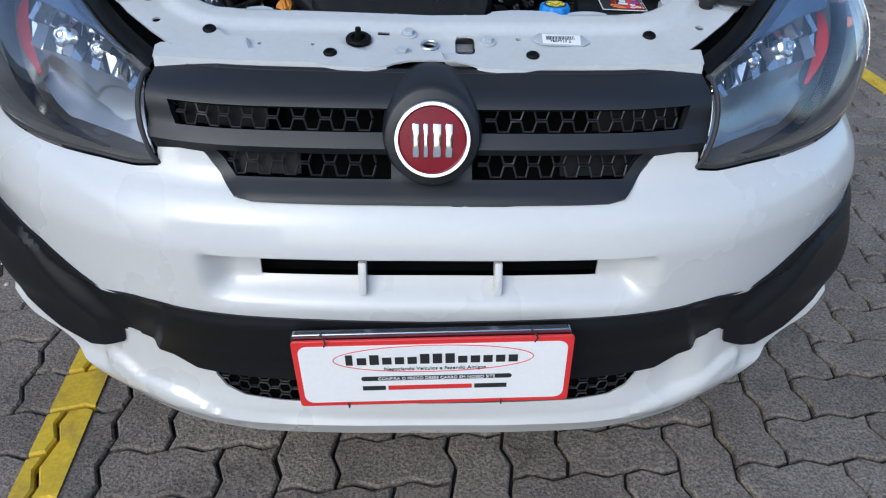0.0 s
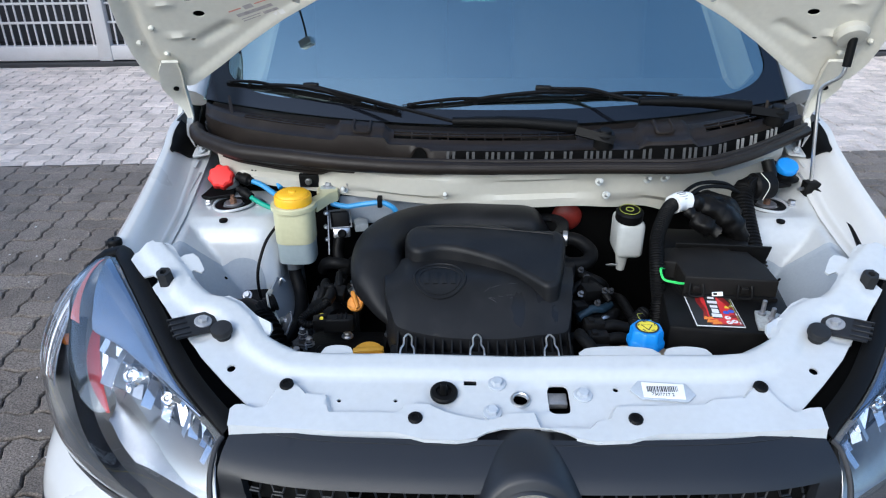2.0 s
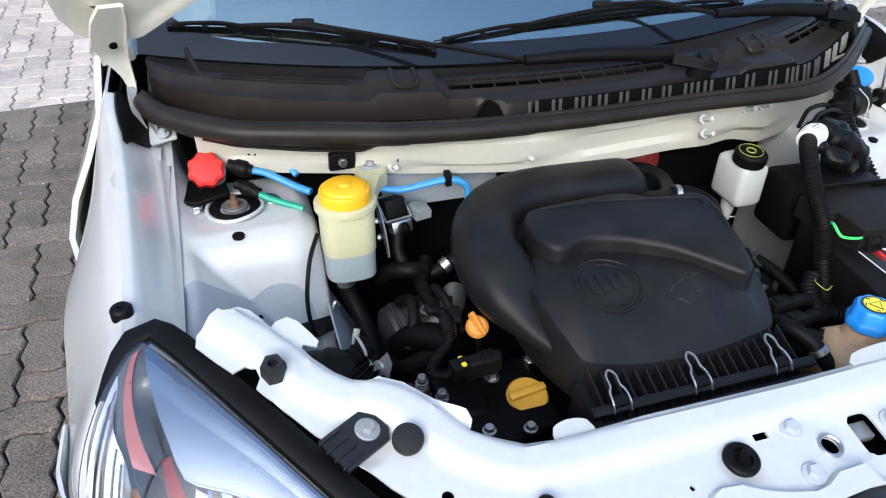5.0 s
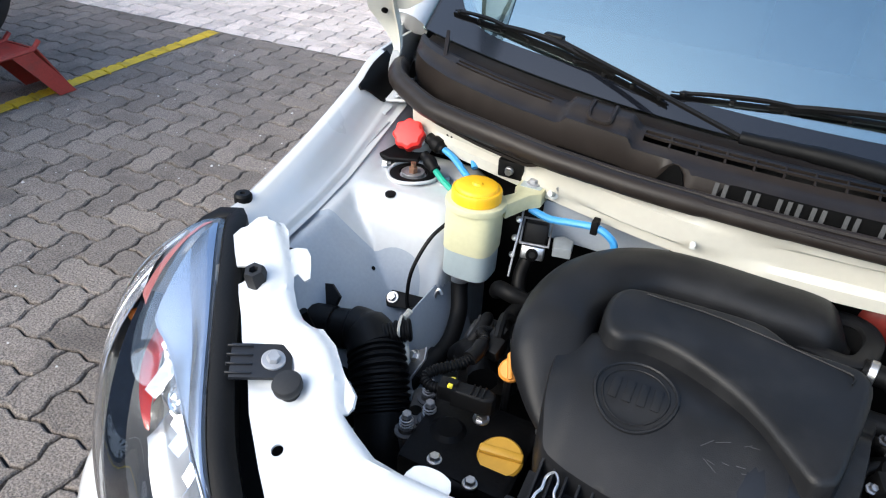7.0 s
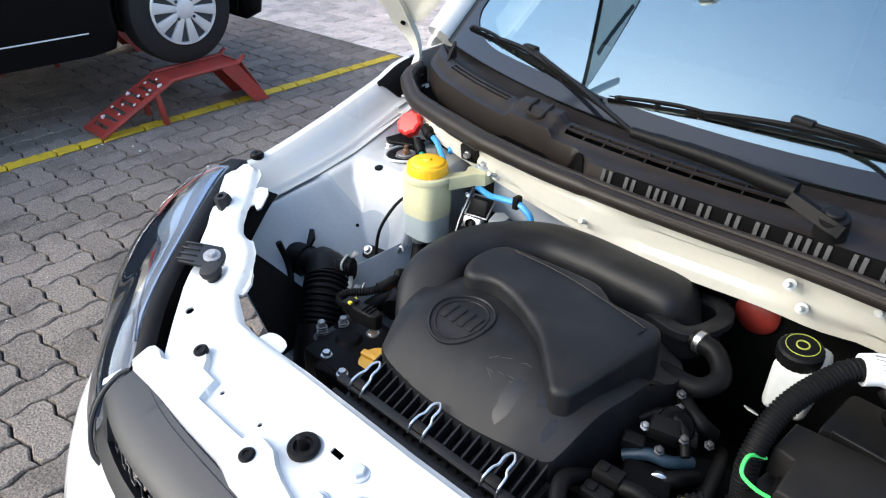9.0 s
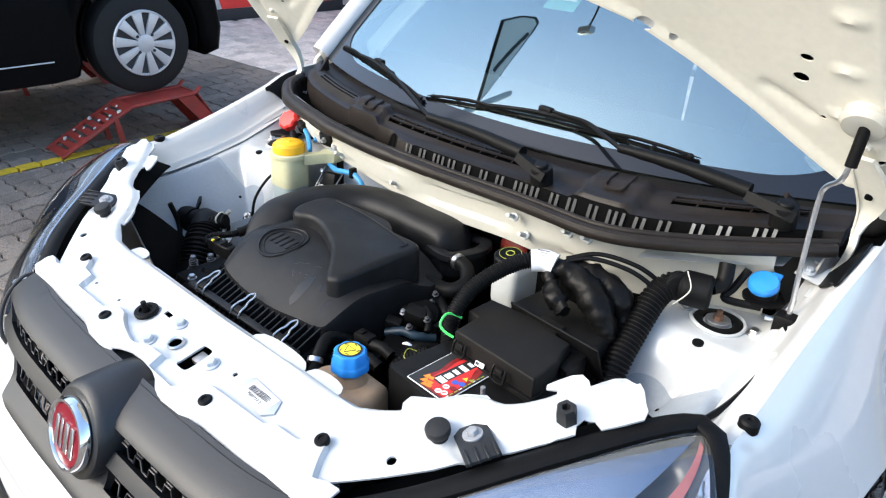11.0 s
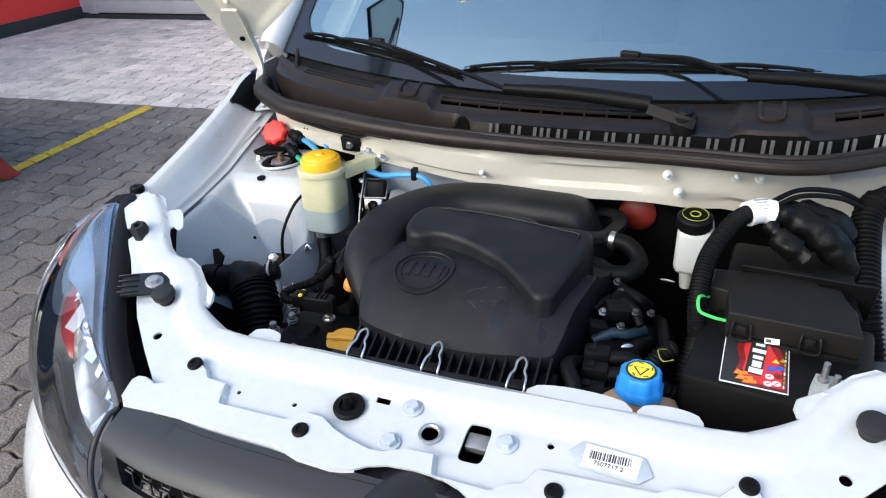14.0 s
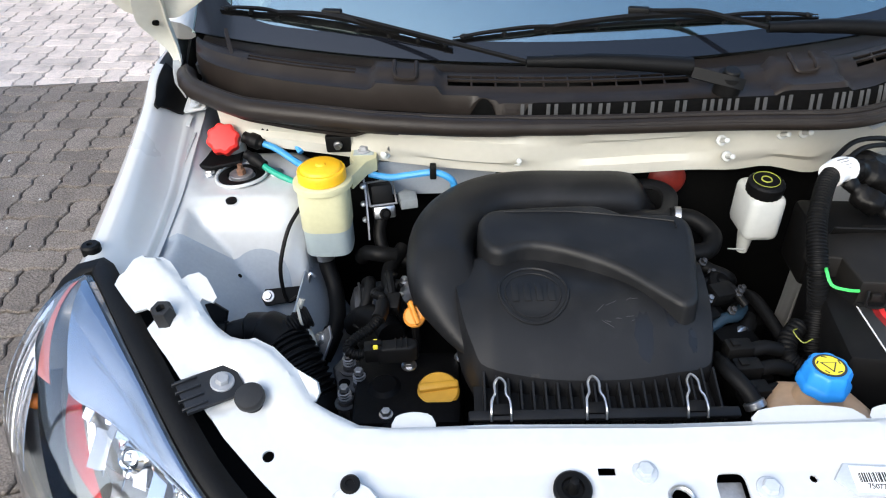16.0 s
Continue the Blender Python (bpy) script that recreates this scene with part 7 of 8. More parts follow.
def crumpled(points, radii, seed):
    """A bundle wrapped in creased tape."""
    rnd = random.Random(seed)
    bm = tube(points, radii, 18, 8)
    for v in bm.verts:
        q = v.co * 160
        v.co += Vector((math.sin(q.y + 1.3 * q.z), math.sin(q.z - 0.8 * q.x), math.sin(q.x + 1.7 * q.y))) * 0.0018 + Vector((rnd.uniform(-1, 1), rnd.uniform(-1, 1), rnd.uniform(-1, 1))) * 0.0009
    return bm


part("taped_loom", crumpled([(0.332, 0.607, 0.970), (0.362, 0.616, 0.966), (0.400, 0.612, 0.950), (0.432, 0.604, 0.922), (0.445, 0.60, 0.89)], [0.014, 0.017, 0.021, 0.024, 0.023, 0.019, 0.016], 5), WRAP, loom, "creased black tape round the wires", angle=70)
part("taped_loom", crumpled([(0.345, 0.635, 0.962), (0.385, 0.645, 0.960), (0.430, 0.648, 0.940), (0.45, 0.645, 0.90)], [0.015, 0.020, 0.022, 0.016], 6), WRAP, loom, angle=70)
part("taped_loom", crumpled([(0.335, 0.598, 0.962), (0.358, 0.580, 0.944), (0.388, 0.568, 0.930)], [0.010, 0.015, 0.017, 0.012], 7), WRAP, loom, angle=70)
for k, dy in ((0, 0.0), (1, 0.022)):
    part("thin_cable", tube([(0.335, 0.622 + dy, 0.972), (0.375, 0.650 + dy, 0.985), (0.430, 0.672 + dy, 0.978), (0.470, 0.690 + dy, 0.955)], 0.0038, 8, 6), RUBBER, loom)
part("green_wire", tube([(0.268, 0.475, 0.905), (0.256, 0.455, 0.915), (0.258, 0.438, 0.905), (0.275, 0.430, 0.903), (0.29, 0.432, 0.90)], 0.0022, 6, 6), GREENWIRE, loom, "bright green wire")
part("loom_tail", tube([(0.262, 0.455, 0.85), (0.255, 0.42, 0.80), (0.28, 0.40, 0.76), (0.30, 0.42, 0.70)], 0.015, 12, 6, ribs=0.006, depth=0.002), RUBBER, loom)
big = part("ribbed_hose", tube([(0.500, 0.700, 0.965), (0.487, 0.715, 0.962), (0.472, 0.690, 0.945), (0.470, 0.640, 0.905), (0.473, 0.585, 0.86), (0.485, 0.54, 0.80)], 0.0212, 16, 8, ribs=0.007, depth=0.003), RUBBER, car, "thick black ribbed hose beside the strut tower")
part("hose_boot", lathe([(0.022, 0), (0.027, 0.006), (0.027, 0.042), (0.022, 0.047)], 22, pose(0.495, 0.715, 0.962, 0, 90, 15)), RUBBER, big)
part("hose_pipe", tube([(0.535, 0.735, 0.968), (0.545, 0.75, 0.975), (0.540, 0.765, 1.0)], 0.012, 10, 5), RUBBER, big)
part("hose_pipe", tube([(0.565, 0.79, 0.99), (0.555, 0.775, 0.96), (0.55, 0.76, 0.945), (0.60, 0.775, 0.945)], 0.006, 8, 6), RUBBER, big)
part("white_wire", tube([(0.505, 0.705, 0.995), (0.520, 0.690, 0.975), (0.505, 0.675, 0.95)], 0.0010, 5, 6), CREAM, big)
elbow = part("elbow_hose", tube([(0.112, 0.636, 0.886), (0.146, 0.630, 0.884), (0.168, 0.604, 0.872), (0.152, 0.578, 0.862), (0.10, 0.578, 0.860)], 0.0135, 14, 8), RUBBER, car, "black rubber elbow hose")
part("hose_clamp", lathe([(0.0138, 0), (0.0152, 0.001), (0.0152, 0.009), (0.0138, 0.010)], 20, pose(0.118, 0.636, 0.886, 0, 90, -10)), STEEL, elbow, "bright hose clamp")
for q in (((0.12, 0.50, 0.80), 0.05), ((0.16, 0.45, 0.79), 0.045), ((0.15, 0.38, 0.80), 0.04), ((0.20, 0.52, 0.77), 0.05), ((0.11, 0.40, 0.79), 0.04)):
    part("engine_unit", rbox(q[1] * 1.3, q[1], q[1] * 1.2, pose(*q[0], 12, 5, 20), 0.006), DARK, engine)
for x, y, z in ((0.140, 0.395, 0.838), (0.142, 0.367, 0.832), (0.142, 0.337, 0.824)):
    plug = part("connector", rbox(0.034, 0.022, 0.026, pose(x, y, z, 0, 0, 4), 0.004), PLASTIC, engine)
    part("connector_tail", tube([(x + 0.016, y, z), (x + 0.035, y + 0.003, z + 0.002), (x + 0.055, y + 0.004, z - 0.004)], 0.0095, 10, 4), RUBBER, plug)
    part("connector_lock", rbox(0.010, 0.012, 0.004, pose(x - 0.006, y, z + 0.014, 0, 0, 4), 0.001), PLASTIC, plug)
throttle = part("throttle_body", lathe([(0.022, 0.0), (0.025, 0.006), (0.025, 0.04), (0.019, 0.046), (0.001, 0.046)], 24, pose(0.135, 0.530, 0.815, 20, 40, 0)), DARK, engine)
for q in (((0.150, 0.500, 0.845), 0.024), ((0.170, 0.520, 0.825), 0.020), ((0.128, 0.470, 0.832), 0.018)):
    part("throttle_plug", rbox(q[1] * 1.5, q[1], q[1], pose(*q[0], 15, 10, 25), 0.003), PLASTIC, throttle)
part("heater_hose", tube([(0.13, 0.47, 0.80), (0.16, 0.455, 0.80), (0.185, 0.47, 0.81), (0.20, 0.50, 0.80)], 0.011, 10, 6), RUBBER, engine)
part("hose_clamp", lathe([(0.012, 0), (0.0135, 0.001), (0.0135, 0.007), (0.012, 0.008)], 16, pose(0.172, 0.460, 0.806, 60, 50, 0)), STEEL, engine)
part("loom_loop", tube([(0.235, 0.44, 0.84), (0.215, 0.42, 0.83), (0.21, 0.395, 0.82), (0.24, 0.38, 0.81), (0.27, 0.40, 0.80)], 0.013, 10, 6, ribs=0.006, depth=0.0016), RUBBER, engine)
part("yellow_wire", tube([(0.225, 0.425, 0.846), (0.215, 0.415, 0.85), (0.222, 0.400, 0.845), (0.236, 0.405, 0.846)], 0.0008, 5, 5), OLIVE_INK, engine)

for pts, r, m in (([(0.130, 0.585, 0.850), (0.150, 0.560, 0.845), (0.176, 0.548, 0.838), (0.190, 0.560, 0.820)], 0.0105, RUBBER), ([(0.118, 0.500, 0.842), (0.140, 0.520, 0.852), (0.168, 0.512, 0.848), (0.186, 0.490, 0.832)], 0.006, RUBBER),
                  ([(0.190, 0.505, 0.815), (0.172, 0.480, 0.822), (0.150, 0.470, 0.826), (0.125, 0.455, 0.818)], 0.008, BLUEHOSE_DARK), ([(0.205, 0.560, 0.80), (0.215, 0.530, 0.812), (0.222, 0.49, 0.81), (0.230, 0.45, 0.80)], 0.009, RUBBER)):
    part("throttle_hose", tube(pts, r, 10, 6), m, throttle)
for x, y, z, m in ((0.142, 0.556, 0.858, ALU_DARK), (0.176, 0.500, 0.846, ALU_DARK), (0.132, 0.488, 0.846, ALU), (0.196, 0.534, 0.826, ALU_DARK), (0.160, 0.474, 0.836, ALU_DARK), (0.150, 0.538, 0.852, ALU_DARK)):
    part("throttle_bolt", lathe([(0.0065, 0), (0.0065, 0.002), (0.004, 0.003), (0.004, 0.008), (0.001, 0.009)], 6, pose(x, y, z, 25, 15, 0)), m, throttle)
part("throttle_plate", prism([(-0.024, -0.016), (0.020, -0.018), (0.026, 0.0), (0.018, 0.018), (-0.018, 0.016)], 0, 0.006, 0.002, 2, pose(0.158, 0.522, 0.836, 18, 20, 30)), ALU_DARK, throttle, "dark cast plate")
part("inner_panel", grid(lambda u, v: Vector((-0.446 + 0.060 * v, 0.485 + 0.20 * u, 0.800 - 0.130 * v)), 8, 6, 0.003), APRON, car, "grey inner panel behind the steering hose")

# timing side of the engine
top_end = part("cam_cover", rbox(0.14, 0.13, 0.09, pose(-0.275, 0.395, 0.745), 0.012), DARK, engine)
oil = part("oil_cap", lathe([(0.0245, 0.0), (0.027, 0.003), (0.027, 0.012), (0.0245, 0.015), (0.001, 0.015)], 32, pose(-0.235, 0.385, 0.780, 14)), OILCAP, car, "ochre yellow oil filler cap")
part("oil_cap_grip", rbox(0.052, 0.011, 0.009, pose(-0.235, 0.384, 0.797, 14, 0, 8), 0.003), OILCAP, oil)
dip = part("dipstick", lathe([(0.010, -0.005), (0.0155, -0.002), (0.0155, 0.003), (0.012, 0.006), (0.001, 0.006)], 20, pose(-0.267, 0.485, 0.828, 38, 0, -20)), ORANGE, car, "orange dipstick handle")
part("dipstick_grip", rbox(0.006, 0.034, 0.012, pose(-0.268, 0.483, 0.836, 38, 0, 25), 0.002), ORANGE, dip)
part("dipstick_tube", tube([(-0.267, 0.487, 0.822), (-0.265, 0.475, 0.79), (-0.26, 0.46, 0.74)], 0.006, 8, 4), DARK, dip)
CON = pose(-0.287, 0.413, 0.834, 0, 0, 6)
coil = part("ignition_connector", prism([(-0.024, -0.010), (0.016, -0.011), (0.025, -0.007), (0.028, 0.0), (0.025, 0.007), (0.016, 0.011), (-0.024, 0.010)], -0.013, 0.011, 0.004, 3, CON), PLASTIC, car, "black connector with a yellow lock")
part("connector_head", rbox(0.024, 0.020, 0.022, CON @ pose(-0.030, 0, 0.001), 0.003), PLASTIC, coil)
for k in range(3):
    part("connector_rib", rbox(0.0022, 0.018, 0.003, CON @ pose(-0.001 + 0.007 * k, 0, 0.012), 0.0006, 1), PLASTIC, coil)
part("yellow_lock", rbox(0.006, 0.017, 0.009, CON @ pose(-0.027, 0, 0.010), 0.001), YELLOW_INK, coil, "yellow lock")
part("lock_bar", rbox(0.014, 0.009, 0.005, CON @ pose(-0.026, 0.001, 0.013), 0.001), PLASTIC, coil)
part("connector_loom", tube([(-0.322, 0.409, 0.834), (-0.338, 0.407, 0.832), (-0.350, 0.414, 0.834), (-0.345, 0.427, 0.838), (-0.320, 0.451, 0.842), (-0.310, 0.477, 0.846), (-0.311, 0.500, 0.850), (-0.322, 0.515, 0.846), (-0.318, 0.54, 0.83)], 0.0072, 12, 6, ribs=0.0042, depth=0.0014), RUBBER, coil)
part("loom_joint", tube([(-0.314, 0.462, 0.844), (-0.310, 0.476, 0.846), (-0.310, 0.490, 0.848)], 0.0098, 10, 3), PLASTIC, coil)
bolt(-0.273, 0.412, 0.806, r=0.0065, washer=0.010, parent=coil)
mount = part("engine_mount", prism([(-0.381, 0.450), (-0.368, 0.470), (-0.344, 0.452), (-0.318, 0.437), (-0.313, 0.409), (-0.328, 0.378), (-0.349, 0.366), (-0.368, 0.386), (-0.372, 0.42)], 0.735, 0.772, 0.005, 2), ALU_DARK, car, "dark cast engine mount with three sprung studs")
for x, y in ((-0.356, 0.442), (-0.339, 0.410), (-0.355, 0.380)):
    stud = part("mount_stud", lathe([(0.0145, 0), (0.0145, 0.003), (0.010, 0.004), (0.0095, 0.010), (0.0052, 0.011), (0.0052, 0.030), (0.001, 0.031)], 14, pose(x, y, 0.772)), ALU_DARK, mount)
    part("stud_spring", tube([(x + 0.0078 * math.cos(k * 0.7), y + 0.0078 * math.sin(k * 0.7), 0.777 + 0.00052 * k) for k in range(37)], 0.0013, 5, 1, smooth=False), ALU, stud, "coil spring on the stud")
    part("stud_nut", lathe([(0.0062, 0.0), (0.0062, 0.006), (0.005, 0.007), (0.001, 0.007)], 6, pose(x, y, 0.797)), ALU, stud)
for x, y, r in ((-0.326, 0.421, 0.010), (-0.361, 0.416, 0.008), (-0.345, 0.392, 0.006)):
    part("mount_hole", lathe([(r, 0), (r, 0.001), (0.001, 0.001)], 16, pose(x, y, 0.7725)), VOID, mount)
for x, y in ((-0.251, 0.334), (-0.300, 0.345), (-0.205, 0.445)):
    bolt(x, y, 0.788, r=0.006, washer=0.009, parent=mount)
part("hoist_bracket", prism([(-0.008, -0.03), (0.008, -0.034), (0.010, 0.02), (0.0, 0.034), (-0.010, 0.02)], 0, 0.004, 0.001, 1, pose(-0.398, 0.483, 0.775, 55, 0, -35)), ALU, mount, "grey steel lifting bracket")
bolt(0, 0, 0, pose(-0.402, 0.492, 0.786, 55, 0, -35), r=0.006, washer=0.009, parent=mount)
part("plug_block", rbox(0.020, 0.026, 0.022, pose(-0.296, 0.502, 0.838, 20, 0, -10), 0.003), PLASTIC, mount)
part("plug_lead", tube([(-0.297, 0.510, 0.848), (-0.301, 0.530, 0.856), (-0.305, 0.556, 0.850), (-0.300, 0.58, 0.83)], 0.006, 8, 5), RUBBER, mount)
part("cover_boss", rbox(0.10, 0.05, 0.04, pose(-0.262, 0.352, 0.768, 10, 0, 10), 0.012, 3), DARK, mount)
part("cover_boss", lathe([(0.022, 0), (0.022, 0.05), (0.016, 0.055), (0.001, 0.055)], 18, pose(-0.305, 0.392, 0.74)), DARK, mount)
part("belt_guard", tube([(-0.30, 0.48, 0.80), (-0.315, 0.51, 0.80), (-0.34, 0.53, 0.79), (-0.36, 0.55, 0.76)], 0.020, 12, 5), DARK, mount)
part("timing_pipe", tube([(-0.275, 0.50, 0.81), (-0.30, 0.54, 0.82), (-0.31, 0.60, 0.82), (-0.29, 0.65, 0.83)], 0.011, 10, 6), RUBBER, mount)
part("sensor_plug", rbox(0.018, 0.030, 0.018, pose(-0.300, 0.520, 0.842, 30, 0, -20), 0.003), PLASTIC, mount)
alt = part("alternator", lathe([(0.03, 0.0), (0.050, 0.008), (0.056, 0.024), (0.056, 0.080), (0.046, 0.092), (0.001, 0.094)], 28, pose(-0.372, 0.590, 0.735, 0, 90, 8)), ALU_DARK, car, "dark alternator with an aluminium body")
for k in range(7):
    part("alternator_fin", rbox(0.004, 0.050, 0.010, pose(-0.355 + 0.0105 * k, 0.585, 0.787, 8, 0, 8), 0.001, 1), ALU_DARK, alt)
part("pump_body", prism([(-0.026, -0.030), (0.020, -0.034), (0.030, -0.010), (0.024, 0.030), (-0.018, 0.034), (-0.030, 0.010)], 0, 0.040, 0.006, 2, pose(-0.300, 0.572, 0.765, 12, -8, 10)), ALU_DARK, alt, "dark cast pump body")
for x, y in ((-0.318, 0.560), (-0.286, 0.590), (-0.290, 0.550)):
    bolt(x, y, 0.808, r=0.005, washer=0.008, parent=alt)
part("pump_pipe", tube([(-0.345, 0.600, 0.80), (-0.335, 0.572, 0.822), (-0.338, 0.545, 0.812), (-0.352, 0.520, 0.780)], 0.0085, 10, 5), RUBBER, alt)
part("pump_pipe", tube([(-0.358, 0.668, 0.80), (-0.345, 0.640, 0.828), (-0.325, 0.622, 0.838), (-0.300, 0.625, 0.832)], 0.012, 12, 5), RUBBER, alt)
part("alternator_top", tube([(-0.31, 0.54, 0.785), (-0.28, 0.56, 0.80), (-0.26, 0.60, 0.80)], 0.018, 12, 5), ALU, alt)
VALVE = pose(-0.322, 0.706, 0.884, -18, 0, 12)
bracket = part("pipe_bracket", ribbon([VALVE @ Vector(q) for q in ((-0.026, 0.014, 0.038), (-0.026, 0.004, 0.012), (-0.028, -0.010, -0.020), (-0.030, -0.018, -0.058))], [0.010, 0.016, 0.014, 0.006], VALVE.to_3x3() @ Vector((0, 1, -0.3)), 0.0025), ALU, car, "bright metal bracket with a small valve")
part("valve_coil", rbox(0.034, 0.028, 0.030, VALVE @ pose(0.0, 0.006, 0.010), 0.004), PLASTIC, bracket, "black valve coil")
part("valve_yoke", tube([VALVE @ Vector(q) for q in ((-0.021, -0.010, -0.006), (-0.021, 0.014, 0.027), (0.021, 0.014, 0.027), (0.021, -0.010, -0.006), (-0.021, -0.010, -0.006))], 0.0022, 6, 1, smooth=False), ALU, bracket, "steel yoke round the coil")
part("pipe_valve", rbox(0.034, 0.022, 0.020, VALVE @ pose(0.0, -0.012, -0.016), 0.003), STEEL, bracket)
part("valve_port", lathe([(0.009, 0.0), (0.009, 0.006), (0.006, 0.008), (0.005, 0.004), (0.001, 0.004)], 16, VALVE @ pose(0.0, -0.022, -0.018, 80)), DARK, bracket)
for x, z in ((-0.028, 0.024), (-0.030, -0.004), (-0.030, -0.030)):
    part("bracket_rivet", lathe([(0.0048, 0.0), (0.0048, 0.004), (0.001, 0.006)], 12, VALVE @ pose(x, 0.004, z, 70, 0, 0)), STEEL, bracket)
part("valve_plug", prism([(-0.012, -0.016), (0.014, -0.016), (0.016, 0.010), (0.0, 0.020), (-0.014, 0.012)], 0, 0.016, 0.003, 2, VALVE @ pose(0.040, 0.004, -0.012, 20)), CLEARGREY, bracket, "pale grey plug beside the valve")
part("bracket_hose", tube([(-0.324, 0.684, 0.862), (-0.327, 0.672, 0.838), (-0.318, 0.652, 0.818), (-0.296, 0.638, 0.812), (-0.268, 0.636, 0.822), (-0.245, 0.640, 0.835)], 0.0105, 12, 6), RUBBER, bracket)
part("hose_clamp", tube([(-0.268, 0.636, 0.822), (-0.258, 0.638, 0.828)], 0.0122, 14, 1, smooth=False), STEEL, bracket, "bright hose clamp")
blue = part("blue_hose", tube([(-0.341, 0.722, 0.922), (-0.309, 0.715, 0.919), (-0.278, 0.708, 0.926), (-0.240, 0.704, 0.932), (-0.220, 0.702, 0.926), (-0.209, 0.702, 0.914), (-0.208, 0.700, 0.895)], 0.0055, 8, 6), BLUEHOSE, car, "thin blue hose clipped to the firewall")
part("hose_clip", rbox(0.010, 0.016, 0.022, pose(-0.240, 0.704, 0.934), 0.002), RUBBER, blue)
pair = part("coolant_line", tube([(-0.535, 0.800, 0.945), (-0.50, 0.785, 0.940), (-0.465, 0.765, 0.925), (-0.44, 0.745, 0.92)], 0.0056, 8, 6), BLUEHOSE, car, "blue and green plastic pipes behind the reservoir")
part("blue_pipe", tube([(-0.505, 0.815, 0.965), (-0.475, 0.80, 0.955), (-0.455, 0.775, 0.935)], 0.0052, 8, 6), BLUEHOSE, pair)
part("green_pipe", tube([(-0.525, 0.765, 0.925), (-0.495, 0.745, 0.915), (-0.455, 0.725, 0.905)], 0.0052, 8, 6), GREENHOSE, pair, "green pipe")
part("pipe_joint", tube([(-0.552, 0.806, 0.950), (-0.535, 0.800, 0.946), (-0.518, 0.793, 0.942)], [0.010, 0.013, 0.013, 0.009], 12, 4), RUBBER, pair, "black pipe joint")
part("pipe_joint", tube([(-0.545, 0.776, 0.934), (-0.530, 0.768, 0.928), (-0.514, 0.758, 0.921)], [0.008, 0.011, 0.009], 12, 4), RUBBER, pair, "black pipe joint")
part("pipe_joint", tube([(-0.528, 0.826, 0.968), (-0.512, 0.818, 0.966), (-0.496, 0.810, 0.961)], [0.012, 0.016, 0.014, 0.010], 12, 4), RUBBER, pair, "black pipe joint")
cable = part("apron_cable", tube([(-0.445, 0.668, 0.895), (-0.462, 0.640, 0.872), (-0.474, 0.612, 0.83), (-0.474, 0.600, 0.79), (-0.468, 0.597, 0.770), (-0.455, 0.600, 0.775)], 0.0032, 6, 6), RUBBER, car, "thin black cable down the strut tower")
part("cable_bracket", prism([(-0.038, -0.013), (0.036, -0.010), (0.038, 0.011), (-0.034, 0.014), (-0.042, 0.0)], 0, 0.004, 0.0015, 2, pose(-0.470, 0.609, 0.772, 38, 0, 12)), PLASTIC, cable, "black cable bracket")
bolt(0, 0, 0, pose(-0.499, 0.602, 0.776, 42), r=0.006, washer=0.0095, parent=cable)
part("bracket_clip", tube([(-0.440, 0.620, 0.776), (-0.438, 0.622, 0.792), (-0.434, 0.626, 0.801), (-0.428, 0.626, 0.794)], 0.003, 6, 4), STEEL, cable)
strap = part("cable_hook", tube([(-0.423, 0.511, 0.842), (-0.4275, 0.506, 0.832), (-0.4285, 0.501, 0.820), (-0.421, 0.494, 0.808), (-0.412, 0.484, 0.794), (-0.407, 0.472, 0.780)], 0.0045, 8, 5), CREAM, cable, "cream bent strap")
right_cable = part("wing_cable", tube([(0.640, 0.765, 0.945), (0.655, 0.72, 0.935), (0.655, 0.64, 0.925), (0.640, 0.55, 0.905), (0.60, 0.45, 0.885)], 0.0045, 6, 6), RUBBER, car, "black cable along the wing")
part("cable_clip", rbox(0.016, 0.012, 0.02, pose(0.615, 0.475, 0.905), 0.002), RUBBER, right_cable)

# ---- rest of the car's shell ----
def shell_side(u, v):
    """Body side: full at the doors' middle, drawn in at the belt line and more so at the roof."""
    y = 0.98 + 2.70 * u
    z = 0.32 + 1.18 * v
    x = 0.840 - 0.110 * smooth01((z - 0.74) / 0.30) - 0.11 * smooth01((z - 1.0) / 0.5) - 0.05 * smooth01((u - 0.8) / 0.2)
    return Vector((x, y + 0.60 * smooth01((z - 1.02) / 0.44) * (1 - u) - 0.2 * u * smooth01((z - 1.1) / 0.4), z))


for sx in (-1, 1):
    side = (lambda bm: bm) if sx > 0 else mirror
    part("body_side", side(grid(shell_side, 20, 16, 0.01)), WHITE, car, "white body side")
for sx in (-1, 1):
    side = (lambda bm: bm) if sx > 0 else mirror
    part("cabin_lining", side(grid(lambda u, v: shell_side(0.02 + 0.96 * u, v) - Vector((0.035, 0, 0)), 14, 10, 0.004)), CABIN, car, "dark inner trim of the doors")
part("roof", grid(lambda u, v: Vector(((u - 0.5) * 1.26, 1.50 + 1.95 * v, 1.50 + 0.03 * math.sin(math.pi * u) * math.sin(math.pi * v))), 12, 12, 0.01), WHITE, car, "white roof")
part("tailgate", grid(lambda u, v: Vector(((u - 0.5) * (1.5 - 0.25 * v), 3.66 - 0.2 * v, 0.35 + 1.15 * v)), 10, 10, 0.01), WHITE, car, "white tailgate")
part("dashboard", grid(lambda u, v: Vector(((u - 0.5) * 1.3, 0.93 + 0.45 * v, 1.03 + 0.05 * math.sin(math.pi * v) - 0.02 * v)), 16, 8, 0.02), CABIN, car, "dark dashboard under the windscreen")
